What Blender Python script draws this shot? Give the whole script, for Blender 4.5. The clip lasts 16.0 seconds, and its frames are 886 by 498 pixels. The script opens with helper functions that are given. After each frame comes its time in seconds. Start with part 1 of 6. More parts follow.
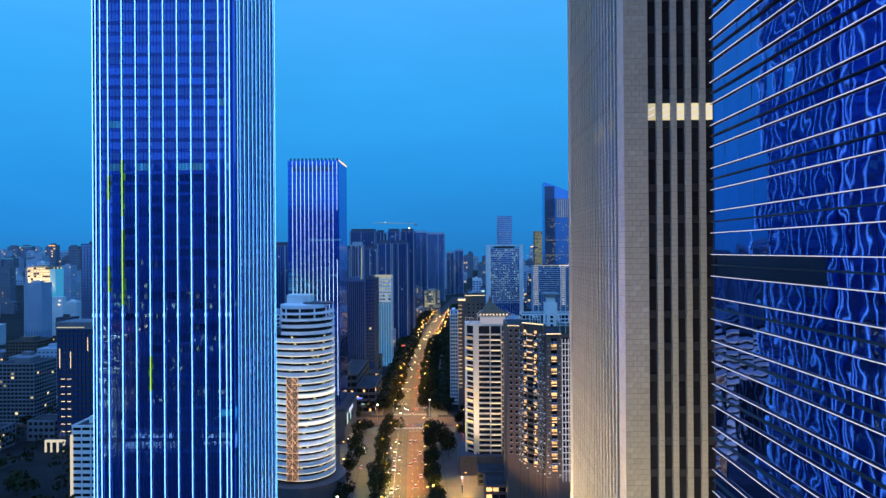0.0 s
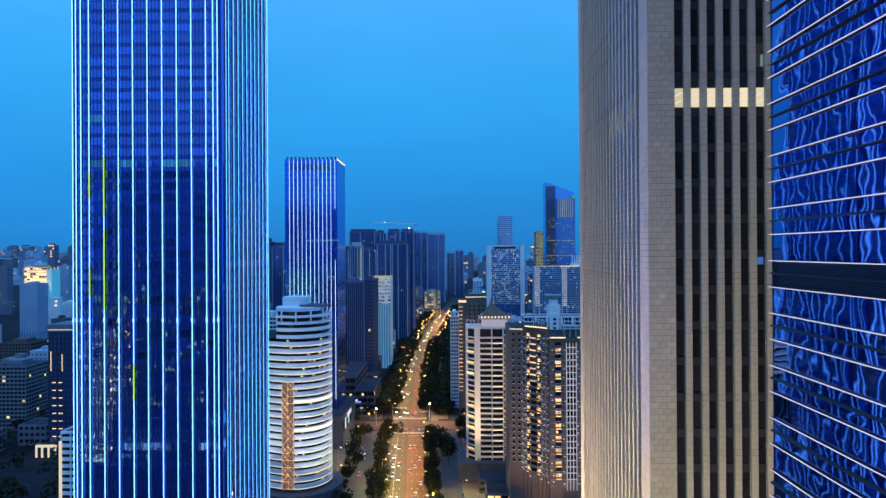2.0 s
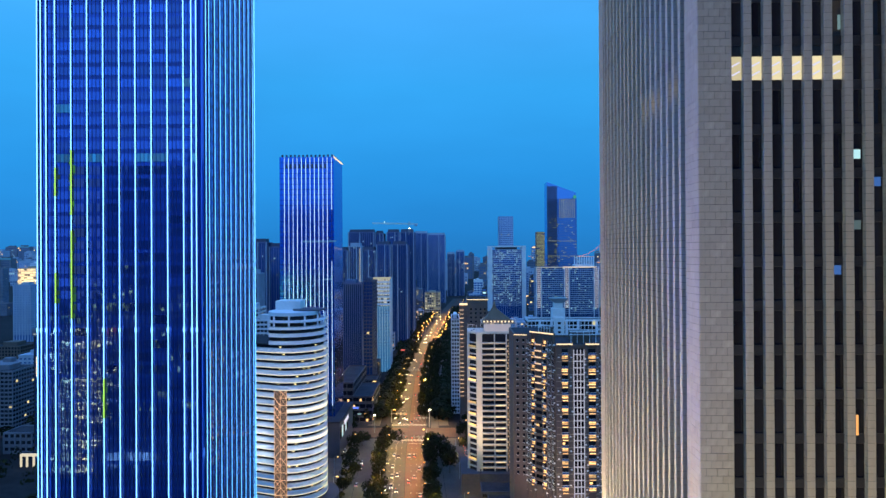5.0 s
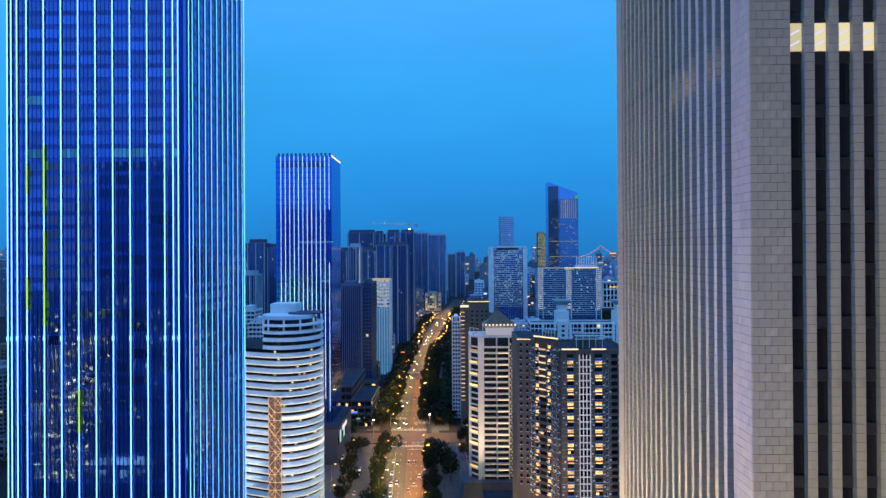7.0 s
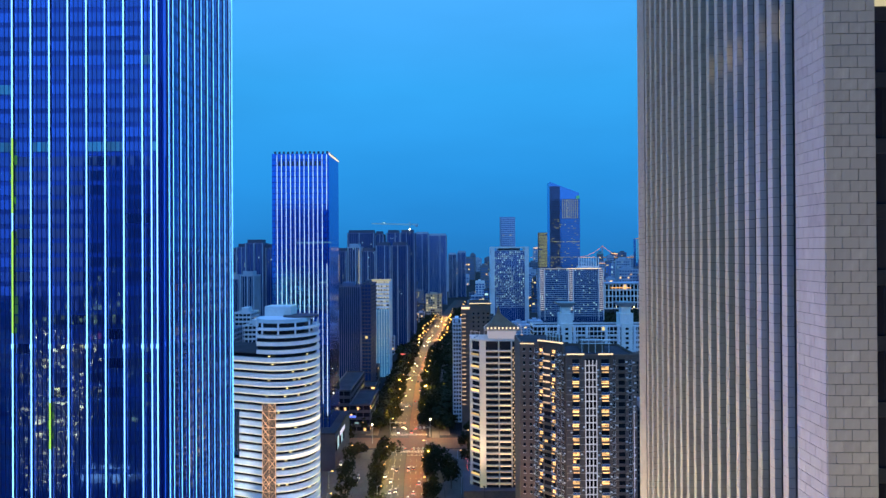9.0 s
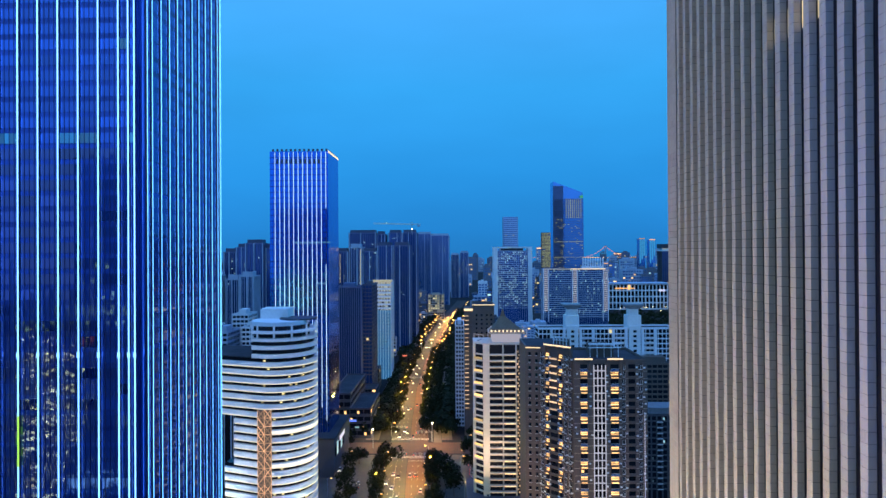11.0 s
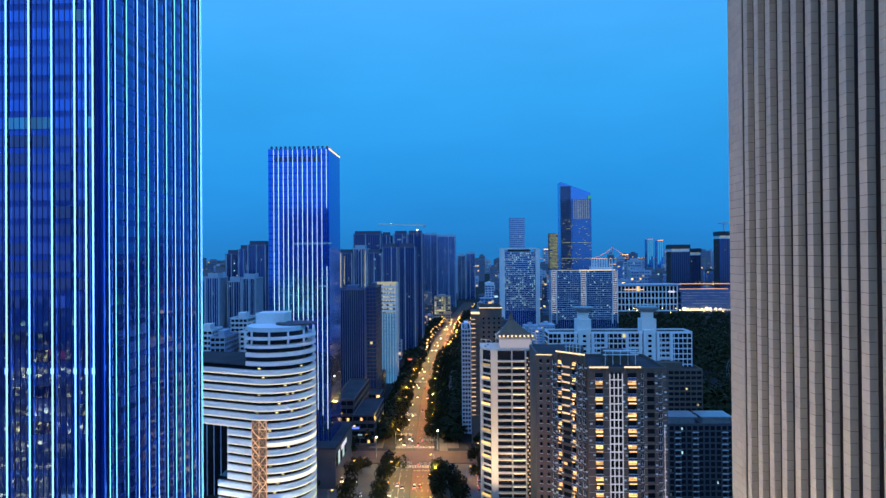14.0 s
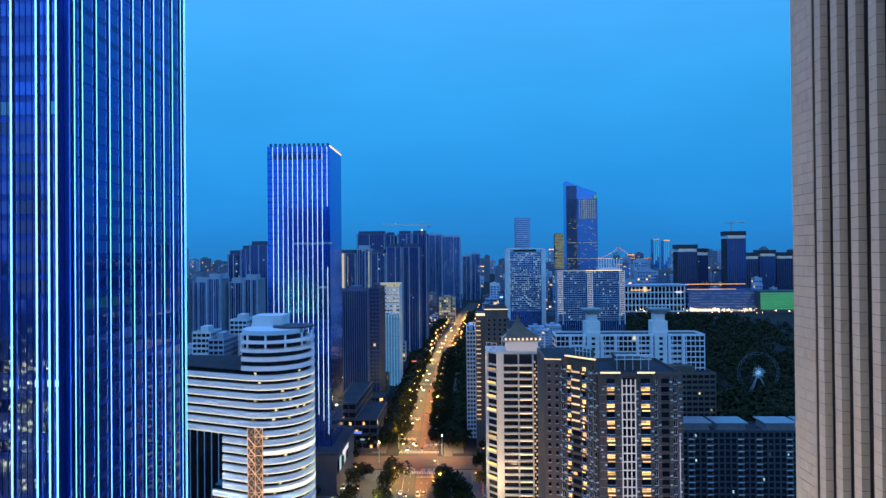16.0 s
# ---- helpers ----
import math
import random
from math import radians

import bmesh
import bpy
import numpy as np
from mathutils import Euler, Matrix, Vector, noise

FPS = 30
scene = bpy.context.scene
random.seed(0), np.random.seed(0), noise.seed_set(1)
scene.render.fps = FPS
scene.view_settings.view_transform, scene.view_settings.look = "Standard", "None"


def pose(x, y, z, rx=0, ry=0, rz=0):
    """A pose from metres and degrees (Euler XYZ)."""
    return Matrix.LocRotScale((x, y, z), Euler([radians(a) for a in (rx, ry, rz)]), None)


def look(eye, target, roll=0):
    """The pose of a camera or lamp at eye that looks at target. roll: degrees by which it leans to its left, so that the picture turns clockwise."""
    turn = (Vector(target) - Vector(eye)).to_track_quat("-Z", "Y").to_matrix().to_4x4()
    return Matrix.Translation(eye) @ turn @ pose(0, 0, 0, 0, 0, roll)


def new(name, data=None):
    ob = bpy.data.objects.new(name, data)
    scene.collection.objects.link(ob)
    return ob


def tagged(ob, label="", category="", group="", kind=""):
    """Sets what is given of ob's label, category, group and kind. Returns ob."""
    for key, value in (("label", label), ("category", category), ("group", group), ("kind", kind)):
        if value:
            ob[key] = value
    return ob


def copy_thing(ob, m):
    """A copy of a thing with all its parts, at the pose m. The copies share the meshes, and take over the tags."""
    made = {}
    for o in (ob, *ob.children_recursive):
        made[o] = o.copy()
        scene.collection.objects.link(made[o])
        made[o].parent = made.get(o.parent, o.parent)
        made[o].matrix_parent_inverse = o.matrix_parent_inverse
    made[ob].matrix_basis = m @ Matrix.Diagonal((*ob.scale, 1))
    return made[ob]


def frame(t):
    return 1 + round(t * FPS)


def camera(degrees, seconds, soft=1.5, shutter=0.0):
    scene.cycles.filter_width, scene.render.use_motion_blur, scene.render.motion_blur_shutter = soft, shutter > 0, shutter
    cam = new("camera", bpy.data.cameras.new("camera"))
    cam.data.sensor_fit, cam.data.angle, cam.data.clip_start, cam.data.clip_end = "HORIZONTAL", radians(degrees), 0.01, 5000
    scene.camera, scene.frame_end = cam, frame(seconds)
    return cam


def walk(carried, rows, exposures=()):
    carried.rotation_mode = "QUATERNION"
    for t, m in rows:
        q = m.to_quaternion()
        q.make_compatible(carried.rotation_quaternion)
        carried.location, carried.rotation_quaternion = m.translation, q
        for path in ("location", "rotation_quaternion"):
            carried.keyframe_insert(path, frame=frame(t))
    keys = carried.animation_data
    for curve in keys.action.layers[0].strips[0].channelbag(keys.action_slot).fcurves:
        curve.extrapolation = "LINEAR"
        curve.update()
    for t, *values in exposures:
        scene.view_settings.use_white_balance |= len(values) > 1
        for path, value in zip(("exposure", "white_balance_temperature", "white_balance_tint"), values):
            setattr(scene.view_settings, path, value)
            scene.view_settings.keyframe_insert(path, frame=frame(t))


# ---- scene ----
cam = camera(70.2, 16.0, 1.45)
METRES, EYE, TILT, LEAN, TURN = 90.0, 141.0, 0.0, 0.0, 0.667
ROWS = [
    (0, 0.00000, 0.0000, 0.00000, 0.000, 0.133, 0.37),
    (0.5, -0.00067, 0.0266, 0.00108, -0.000, 0.150, 0.40),
    (1, -0.00067, 0.0580, 0.00258, 0.000, 0.142, 0.37),
    (1.5, -0.00067, 0.0858, 0.00308, 0.017, 0.167, 0.34),
    (2, -0.00083, 0.1181, 0.00442, 0.025, 0.150, 0.34),
    (2.5, -0.00092, 0.1466, 0.00633, 0.033, 0.158, 0.32),
    (3, -0.00108, 0.1753, 0.00733, 0.033, 0.175, 0.33),
    (3.5, -0.00150, 0.2042, 0.00850, 0.042, 0.175, 0.33),
    (4, -0.00175, 0.2370, 0.00967, 0.042, 0.175, 0.31),
    (6.5, -0.00267, 0.3932, 0.01633, 0.083, 0.200, 0.36),
    (7, -0.00225, 0.4271, 0.01750, 0.108, 0.208, 0.34),
    (7.5, -0.00175, 0.4575, 0.01833, 0.133, 0.217, 0.34),
    (8, -0.00108, 0.4880, 0.01908, 0.150, 0.233, 0.35),
    (8.5, -0.00058, 0.5183, 0.01967, 0.167, 0.233, 0.35),
    (9, -0.00000, 0.5527, 0.02025, 0.183, 0.242, 0.33),
    (11.5, 0.00125, 0.7138, 0.02158, 0.492, 0.250, 0.34),
    (12, 0.00167, 0.7473, 0.02142, 0.575, 0.258, 0.36),
    (12.5, 0.00250, 0.7771, 0.02083, 0.675, 0.283, 0.36),
    (13, 0.00325, 0.8066, 0.02075, 0.775, 0.317, 0.40),
    (13.5, 0.00475, 0.8365, 0.02000, 0.883, 0.350, 0.42),
    (14, 0.00625, 0.8699, 0.01950, 1.000, 0.375, 0.45),
    (14.5, 0.00775, 0.8999, 0.01883, 1.108, 0.392, 0.46),
    (15, 0.00875, 0.9335, 0.01817, 1.225, 0.408, 0.49),
    (15.5, 0.00983, 0.9640, 0.01758, 1.325, 0.417, 0.51),
    (16, 0.01050, 0.9990, 0.01683, 1.458, 0.417, 0.52),
]
walk(cam, [(t, pose(0, 0, EYE, TILT, LEAN, TURN) @ pose(METRES * x, METRES * y, METRES * z, 90 + pitch, roll, yaw)) for t, x, y, z, yaw, pitch, roll in ROWS])

# ---- world: blue hour, the sun is below the horizon ----
def sky_world():
    w = bpy.data.worlds.new("dusk_sky")
    w.use_nodes = True
    scene.world = w
    nt = w.node_tree
    nt.nodes.clear()
    tc = nt.nodes.new("ShaderNodeTexCoord")
    sep = nt.nodes.new("ShaderNodeSeparateXYZ")
    ramp = nt.nodes.new("ShaderNodeValToRGB")
    bg = nt.nodes.new("ShaderNodeBackground")
    out = nt.nodes.new("ShaderNodeOutputWorld")
    stops = ((0.0, (0.014, 0.165, 0.46)), (0.035, (0.015, 0.195, 0.54)), (0.12, (0.018, 0.24, 0.625)), (0.25, (0.029, 0.30, 0.71)), (0.42, (0.06, 0.345, 0.81)), (0.66, (0.10, 0.40, 1.02)), (1.0, (0.22, 0.41, 1.2)))
    ramp.color_ramp.elements[0].position, ramp.color_ramp.elements[0].color = stops[0][0], (*stops[0][1], 1)
    ramp.color_ramp.elements[1].position, ramp.color_ramp.elements[1].color = stops[-1][0], (*stops[-1][1], 1)
    for p, c in stops[1:-1]:
        e = ramp.color_ramp.elements.new(p)
        e.color = (*c, 1)
    # thin cloud veil, slow variation over the sky
    nz = nt.nodes.new("ShaderNodeTexNoise")
    nz.inputs["Scale"].default_value = 2.2
    nz.inputs["Detail"].default_value = 4
    mp = nt.nodes.new("ShaderNodeMapping")
    mp.inputs["Scale"].default_value = (1, 1, 3.5)
    mr = nt.nodes.new("ShaderNodeMapRange")
    mr.inputs["To Min"].default_value, mr.inputs["To Max"].default_value = 0.82, 1.16
    mix = nt.nodes.new("ShaderNodeVectorMath")
    mix.operation = "SCALE"
    L = nt.links.new
    L(tc.outputs["Generated"], sep.inputs[0])
    L(sep.outputs["Z"], ramp.inputs[0])
    L(tc.outputs["Generated"], mp.inputs[0])
    L(mp.outputs[0], nz.inputs["Vector"])
    L(nz.outputs["Fac"], mr.inputs["Value"])
    # the afterglow: brighter behind the viewpoint, where the sun has set
    west = nt.nodes.new("ShaderNodeVectorMath")
    west.operation = "DOT_PRODUCT"
    west.inputs[1].default_value = (-0.06, -0.14, 0)
    glow = nt.nodes.new("ShaderNodeMath")
    glow.inputs[1].default_value = 1.07
    both = nt.nodes.new("ShaderNodeMath")
    both.operation = "MULTIPLY"
    L(tc.outputs["Generated"], west.inputs[0])
    L(west.outputs["Value"], glow.inputs[0])
    L(glow.outputs[0], both.inputs[0])
    L(mr.outputs[0], both.inputs[1])
    L(ramp.outputs[0], mix.inputs[0])
    L(both.outputs[0], mix.inputs["Scale"])
    # a rosy band of afterglow low in the sky behind the viewpoint
    side = nt.nodes.new("ShaderNodeVectorMath")
    side.operation = "DOT_PRODUCT"
    side.inputs[1].default_value = (-0.2, -1.0, -0.4)
    keep = nt.nodes.new("ShaderNodeMath")
    keep.operation, keep.inputs[1].default_value = "MAXIMUM", 0.0
    rose = nt.nodes.new("ShaderNodeVectorMath")
    rose.operation, rose.inputs[0].default_value = "SCALE", (0.16, 0.14, 0.12)
    total = nt.nodes.new("ShaderNodeVectorMath")
    L(tc.outputs["Generated"], side.inputs[0])
    L(side.outputs["Value"], keep.inputs[0])
    L(keep.outputs[0], rose.inputs["Scale"])
    L(mix.outputs[0], total.inputs[0])
    L(rose.outputs[0], total.inputs[1])
    L(total.outputs[0], bg.inputs["Color"])
    bg.inputs["Strength"].default_value = 1.38
    L(bg.outputs[0], out.inputs[0])


sky_world()


def lamp(kind, name, m, watts, colour, size=0.5, cone=60, blend=0.6, parent=None):
    d = bpy.data.lights.new(name, kind)
    d.energy, d.color = watts, colour
    if kind == "SPOT":
        d.spot_size, d.spot_blend, d.shadow_soft_size = radians(cone), blend, size
    elif kind == "POINT":
        d.shadow_soft_size = size
    ob = new(name, d)
    if parent:
        ob.parent = parent
    ob.matrix_basis = m
    return ob


# ---- materials ----
def mat(name, colour, rough=0.7, metal=0.0, var=0.25, scale=0.3, fine=4.0, bump=0.0, emit=None, strength=0.0, rand=0.0, island=0.0, spec=0.5, stretch=(1, 1, 1), hue=None):
    m = bpy.data.materials.new(name)
    m.use_nodes = True
    nt = m.node_tree
    L = nt.links.new
    b = nt.nodes["Principled BSDF"]
    b.inputs["Roughness"].default_value, b.inputs["Metallic"].default_value = rough, metal
    b.inputs["Specular IOR Level"].default_value = spec
    tc = nt.nodes.new("ShaderNodeTexCoord")
    mp = nt.nodes.new("ShaderNodeMapping")
    mp.inputs["Scale"].default_value = stretch
    L(tc.outputs["Object"], mp.inputs[0])
    big = nt.nodes.new("ShaderNodeTexNoise")
    big.inputs["Scale"].default_value, big.inputs["Detail"].default_value = scale, 3
    small = nt.nodes.new("ShaderNodeTexNoise")
    small.inputs["Scale"].default_value, small.inputs["Detail"].default_value = fine, 4
    L(mp.outputs[0], big.inputs["Vector"])
    L(mp.outputs[0], small.inputs["Vector"])
    add = nt.nodes.new("ShaderNodeMath")
    L(big.outputs["Fac"], add.inputs[0])
    L(small.outputs["Fac"], add.inputs[1])
    mr = nt.nodes.new("ShaderNodeMapRange")
    mr.inputs["From Min"].default_value, mr.inputs["From Max"].default_value = 0.6, 1.4
    mr.inputs["To Min"].default_value, mr.inputs["To Max"].default_value = 1 - var, 1 + var
    L(add.outputs[0], mr.inputs["Value"])
    fac = mr.outputs[0]
    for amount, node, socket in ((rand, "ShaderNodeObjectInfo", "Random"), (island, "ShaderNodeNewGeometry", "Random Per Island")):
        if amount:
            oi = nt.nodes.new(node)
            r2 = nt.nodes.new("ShaderNodeMapRange")
            r2.inputs["To Min"].default_value, r2.inputs["To Max"].default_value = 1 - amount, 1 + amount
            L(oi.outputs[socket], r2.inputs["Value"])
            mu = nt.nodes.new("ShaderNodeMath")
            mu.operation = "MULTIPLY"
            L(fac, mu.inputs[0])
            L(r2.outputs[0], mu.inputs[1])
            fac = mu.outputs[0]
    sc = nt.nodes.new("ShaderNodeVectorMath")
    sc.operation = "SCALE"
    sc.inputs[0].default_value = colour
    L(fac, sc.inputs["Scale"])
    col = sc.outputs[0]
    if hue:
        # a second tint, mixed in piece by piece
        src = nt.nodes.new("ShaderNodeObjectInfo" if rand else "ShaderNodeNewGeometry")
        wn = nt.nodes.new("ShaderNodeTexWhiteNoise")
        wn.noise_dimensions = "1D"
        L(src.outputs["Random" if rand else "Random Per Island"], wn.inputs["W"])
        mx = nt.nodes.new("ShaderNodeMix")
        mx.data_type = "RGBA"
        mx.inputs["B"].default_value = (*hue, 1)
        L(wn.outputs["Value"], mx.inputs["Factor"])
        L(col, mx.inputs["A"])
        col = mx.outputs["Result"]
    L(col, b.inputs["Base Color"])
    if bump:
        bn = nt.nodes.new("ShaderNodeBump")
        bn.inputs["Strength"].default_value = 1.0
        bn.inputs["Distance"].default_value = bump
        L(small.outputs["Fac"], bn.inputs["Height"])
        L(bn.outputs[0], b.inputs["Normal"])
    if emit:
        b.inputs["Emission Color"].default_value = (*emit, 1)
        b.inputs["Emission Strength"].default_value = strength
    return m


def lit(name, emit, strength, rand=0.0):
    """A glowing surface: a lamp, an LED strip, a lit window, or a part given its own glow."""
    m = mat(name, (0.05, 0.05, 0.05), 0.5, emit=emit, strength=strength)
    if rand:
        nt = m.node_tree
        oi = nt.nodes.new("ShaderNodeObjectInfo")
        geo = nt.nodes.new("ShaderNodeNewGeometry")
        ad = nt.nodes.new("ShaderNodeMath")
        nt.links.new(oi.outputs["Random"], ad.inputs[0])
        nt.links.new(geo.outputs["Random Per Island"], ad.inputs[1])
        wn = nt.nodes.new("ShaderNodeTexWhiteNoise")
        wn.noise_dimensions = "1D"
        nt.links.new(ad.outputs[0], wn.inputs["W"])
        mr = nt.nodes.new("ShaderNodeMapRange")
        mr.inputs["To Min"].default_value, mr.inputs["To Max"].default_value = strength * (1 - rand), strength * (1 + rand)
        nt.links.new(wn.outputs["Value"], mr.inputs["Value"])
        nt.links.new(mr.outputs[0], nt.nodes["Principled BSDF"].inputs["Emission Strength"])
    return m


def glass(name, tint, metal=0.75, rough=0.04, wave=0.0, wscale=(0.6, 0.6, 0.25), rand=0.15, coat=0.0):
    """Coated facade glass, slightly uneven from pane to pane."""
    m = mat(name, tint, rough, metal, var=0.08, scale=0.15, fine=0.6, rand=rand)
    m.node_tree.nodes["Principled BSDF"].inputs["Coat Weight"].default_value = coat
    m.node_tree.nodes["Principled BSDF"].inputs["Coat Roughness"].default_value = rough
    m.node_tree.nodes["Principled BSDF"].inputs["Coat IOR"].default_value = 1.7
    if wave:
        nt = m.node_tree
        tc = nt.nodes.new("ShaderNodeTexCoord")
        oi = nt.nodes.new("ShaderNodeObjectInfo")
        mp = nt.nodes.new("ShaderNodeMapping")
        mp.inputs["Scale"].default_value = wscale
        nz = nt.nodes.new("ShaderNodeTexNoise")
        nz.noise_dimensions = "4D"
        nz.inputs["Scale"].default_value, nz.inputs["Detail"].default_value = 1.0, 1.0
        w = nt.nodes.new("ShaderNodeMath")
        w.operation = "MULTIPLY"
        w.inputs[1].default_value = 50.0
        bn = nt.nodes.new("ShaderNodeBump")
        bn.inputs["Strength"].default_value, bn.inputs["Distance"].default_value = 1.0, wave
        nt.links.new(tc.outputs["Object"], mp.inputs[0])
        nt.links.new(mp.outputs[0], nz.inputs["Vector"])
        nt.links.new(oi.outputs["Random"], w.inputs[0])
        nt.links.new(w.outputs[0], nz.inputs["W"])
        nt.links.new(nz.outputs["Fac"], bn.inputs["Height"])
        nt.links.new(bn.outputs[0], nt.nodes["Principled BSDF"].inputs["Normal"])
    return m


M_LED = lit("cyan_white_led", (0.17, 0.46, 1.0), 2.9)
M_LED_SIDE = lit("pale_led", (0.12, 0.45, 1.0), 3.4)
M_LED_WHITE = lit("white_led", (0.80, 0.78, 1.0), 0.9)
M_LED_WARM = lit("warm_led", (1.0, 0.72, 0.40), 1.5)
M_LED_DIM = lit("dim_warm_led", (1.0, 0.74, 0.48), 0.55)
M_LED_GREEN = lit("yellow_green_led", (0.42, 0.90, 0.10), 1.1)
M_GREENHALO = lit("green_halo_glow", (0.05, 0.30, 0.02), 0.30, 0.9)
M_LED_TW = lit("tower_led", (0.48, 0.70, 1.0), 1.6)
M_WARMWIN = lit("warm_window", (1.0, 0.56, 0.20), 1.7, 0.6)
M_YELWIN = lit("yellow_window", (0.95, 0.74, 0.30), 0.75, 0.75)
M_COOLWIN = lit("cool_window", (0.50, 0.85, 0.90), 0.55, 0.85)
M_BLUEPANE = lit("blue_pane_light", (0.05, 0.25, 0.85), 0.45)
M_OFFICE = lit("office_light", (1.0, 0.86, 0.50), 0.72, 0.25)
M_SIDEOFFICE = lit("side_office_light", (1.0, 0.78, 0.34), 0.8, 0.7)
M_SODIUM = lit("sodium_lamp", (1.0, 0.50, 0.11), 5.0, 0.6)
M_ORANGE = lit("orange_light", (1.0, 0.45, 0.12), 1.2, 0.5)
M_CYANSIGN = lit("cyan_sign", (0.06, 0.50, 0.95), 0.55)
M_GREENSIGN = lit("green_screen", (0.10, 0.75, 0.30), 0.40)
M_REDSIGN = lit("red_sign", (1.0, 0.16, 0.10), 1.2)
M_BLUESIGN = lit("blue_sign", (0.12, 0.22, 1.0), 1.4)
M_HEAD = lit("headlight", (1.0, 0.88, 0.62), 9.0)
M_TAIL = lit("tail_light", (1.0, 0.06, 0.03), 3.0)

M_GLASS_LED = glass("blue_tower_glass", (0.016, 0.100, 0.50), 0.66, 0.05, 0.006, (0.5, 0.5, 0.3), 0.3, 0.35)
M_GLASS_LITE = lit("dim_lit_pane", (0.01, 0.24, 0.75), 0.5, 0.5)
M_GLASS_WAVE = glass("wavy_blue_glass", (0.10, 0.18, 0.48), 0.96, 0.02, 0.017, (0.9, 0.32, 0.42), 0.06)
M_GLASS_DARK = glass("dark_window_glass", (0.016, 0.016, 0.02), 0.0, 0.10, 0.004, (0.5, 0.5, 0.5), 0.3)
M_GLASS_T2 = glass("deep_blue_glass", (0.02, 0.17, 0.70), 0.88, 0.09, 0.0, (0.4, 0.4, 0.2), 0.2)
# bluish tint takes the place of haze over the far city
M_GLASS_CITY = glass("city_glass", (0.19, 0.35, 0.68), 0.65, 0.12, rand=0.4)
M_SPANDREL = mat("dark_blue_spandrel", (0.016, 0.066, 0.36), 0.22, 0.6, rand=0.3)
# darker copy of the tower glass; dark interior behind is put into its tint
M_GLASS_DEEP = glass("dark_interior_glass", (0.013, 0.055, 0.30), 0.5, 0.04, 0.006, (0.5, 0.5, 0.3), 0.5, 0.6)
M_MULLION = mat("grey_mullion", (0.06, 0.07, 0.11), 0.4, 0.6)
M_NOTCH = mat("navy_metal_panel", (0.012, 0.02, 0.11), 0.3, 0.4, stretch=(1, 1, 0.1))
M_STONE = mat("beige_granite", (0.345, 0.30, 0.24), 0.65, var=0.26, scale=0.35, fine=2.2, bump=0.03, stretch=(1, 1, 0.35), rand=0.14, island=0.0, hue=(0.34, 0.30, 0.24))
M_STONE_RIB = mat("beige_granite_rib", (0.345, 0.30, 0.24), 0.65, var=0.26, scale=0.35, fine=2.2, bump=0.03, stretch=(1, 1, 0.35), island=0.09, hue=(0.355, 0.315, 0.25))
M_DIMSPAN = mat("dark_slate_spandrel", (0.022, 0.024, 0.032), 0.5, spec=0.3, var=0.3)
M_SLOT = mat("black_slot_glazing", (0.010, 0.009, 0.012), 0.55, spec=0.12, var=0.4)
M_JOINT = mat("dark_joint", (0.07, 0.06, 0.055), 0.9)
# grey pulled towards blue: haze over far blocks put into the colour
M_CONC = mat("haze_blue_concrete", (0.36, 0.42, 0.50), 0.85, var=0.25, scale=0.08, fine=1.5)
M_CONC_D = mat("dark_concrete", (0.065, 0.065, 0.075), 0.85, var=0.3, scale=0.08, fine=1.5)
# darker grey with the dim dusk light of the west blocks put in
M_CONC_M = mat("dusk_dimmed_concrete", (0.16, 0.165, 0.19), 0.85, var=0.3, scale=0.08, fine=1.5)
M_CREAM = mat("cream_render", (0.60, 0.52, 0.44), 0.7, var=0.15, scale=0.1, fine=2.0)
M_CONC_L = mat("pale_render", (0.74, 0.74, 0.72), 0.8, var=0.15, scale=0.06, fine=1.2)
M_WHITE = mat("white_panel", (0.78, 0.78, 0.80), 0.45, var=0.08, scale=0.2, fine=2.0)
M_BROWN = mat("brown_tile_wall", (0.115, 0.085, 0.068), 0.75, var=0.2, scale=0.1, fine=2.0)
M_BEIGE = mat("beige_render", (0.40, 0.33, 0.25), 0.8, var=0.15, scale=0.1, fine=2.0)
# ribs made bluer, with distance haze put into their colour
M_RIB = mat("blue_grey_rib", (0.09, 0.12, 0.23), 0.7, var=0.2, scale=0.06, fine=1.0)
M_NAVY = mat("navy_cladding", (0.06, 0.07, 0.12), 0.45, 0.2, var=0.2, scale=0.06, fine=1.0)
M_ROOF = mat("roof_felt", (0.05, 0.05, 0.055), 0.95, var=0.35, scale=0.1, fine=1.0, spec=0.1)
M_TILEROOF = mat("brown_roof_tiles", (0.15, 0.10, 0.06), 0.8, var=0.3, scale=0.3, fine=3.0)
M_ASPHALT = mat("asphalt", (0.054, 0.049, 0.040), 0.8, var=0.3, scale=0.05, fine=1.0, spec=0.15)
M_REDROAD = mat("red_brown_asphalt", (0.085, 0.050, 0.036), 0.8, var=0.25, scale=0.05, fine=1.0, spec=0.15)
M_PAVE = mat("paving", (0.11, 0.094, 0.075), 0.85, var=0.3, scale=0.08, fine=1.0, spec=0.15)
M_GROUND = mat("city_ground", (0.022, 0.022, 0.022), 0.95, var=0.5, scale=0.012, fine=0.15, spec=0.15)
M_LINE = mat("white_road_paint", (0.34, 0.32, 0.28), 0.7, var=0.2)
M_LEAF = mat("dark_foliage", (0.019, 0.022, 0.007), 0.9, var=0.3, scale=0.3, fine=1.5, island=0.25, spec=0.15)
M_BARK = mat("bark", (0.09, 0.065, 0.045), 0.9)
M_STEEL = mat("painted_steel", (0.30, 0.31, 0.33), 0.4, 0.5)
M_BLACK = mat("black_aluminium", (0.008, 0.008, 0.011), 0.5)
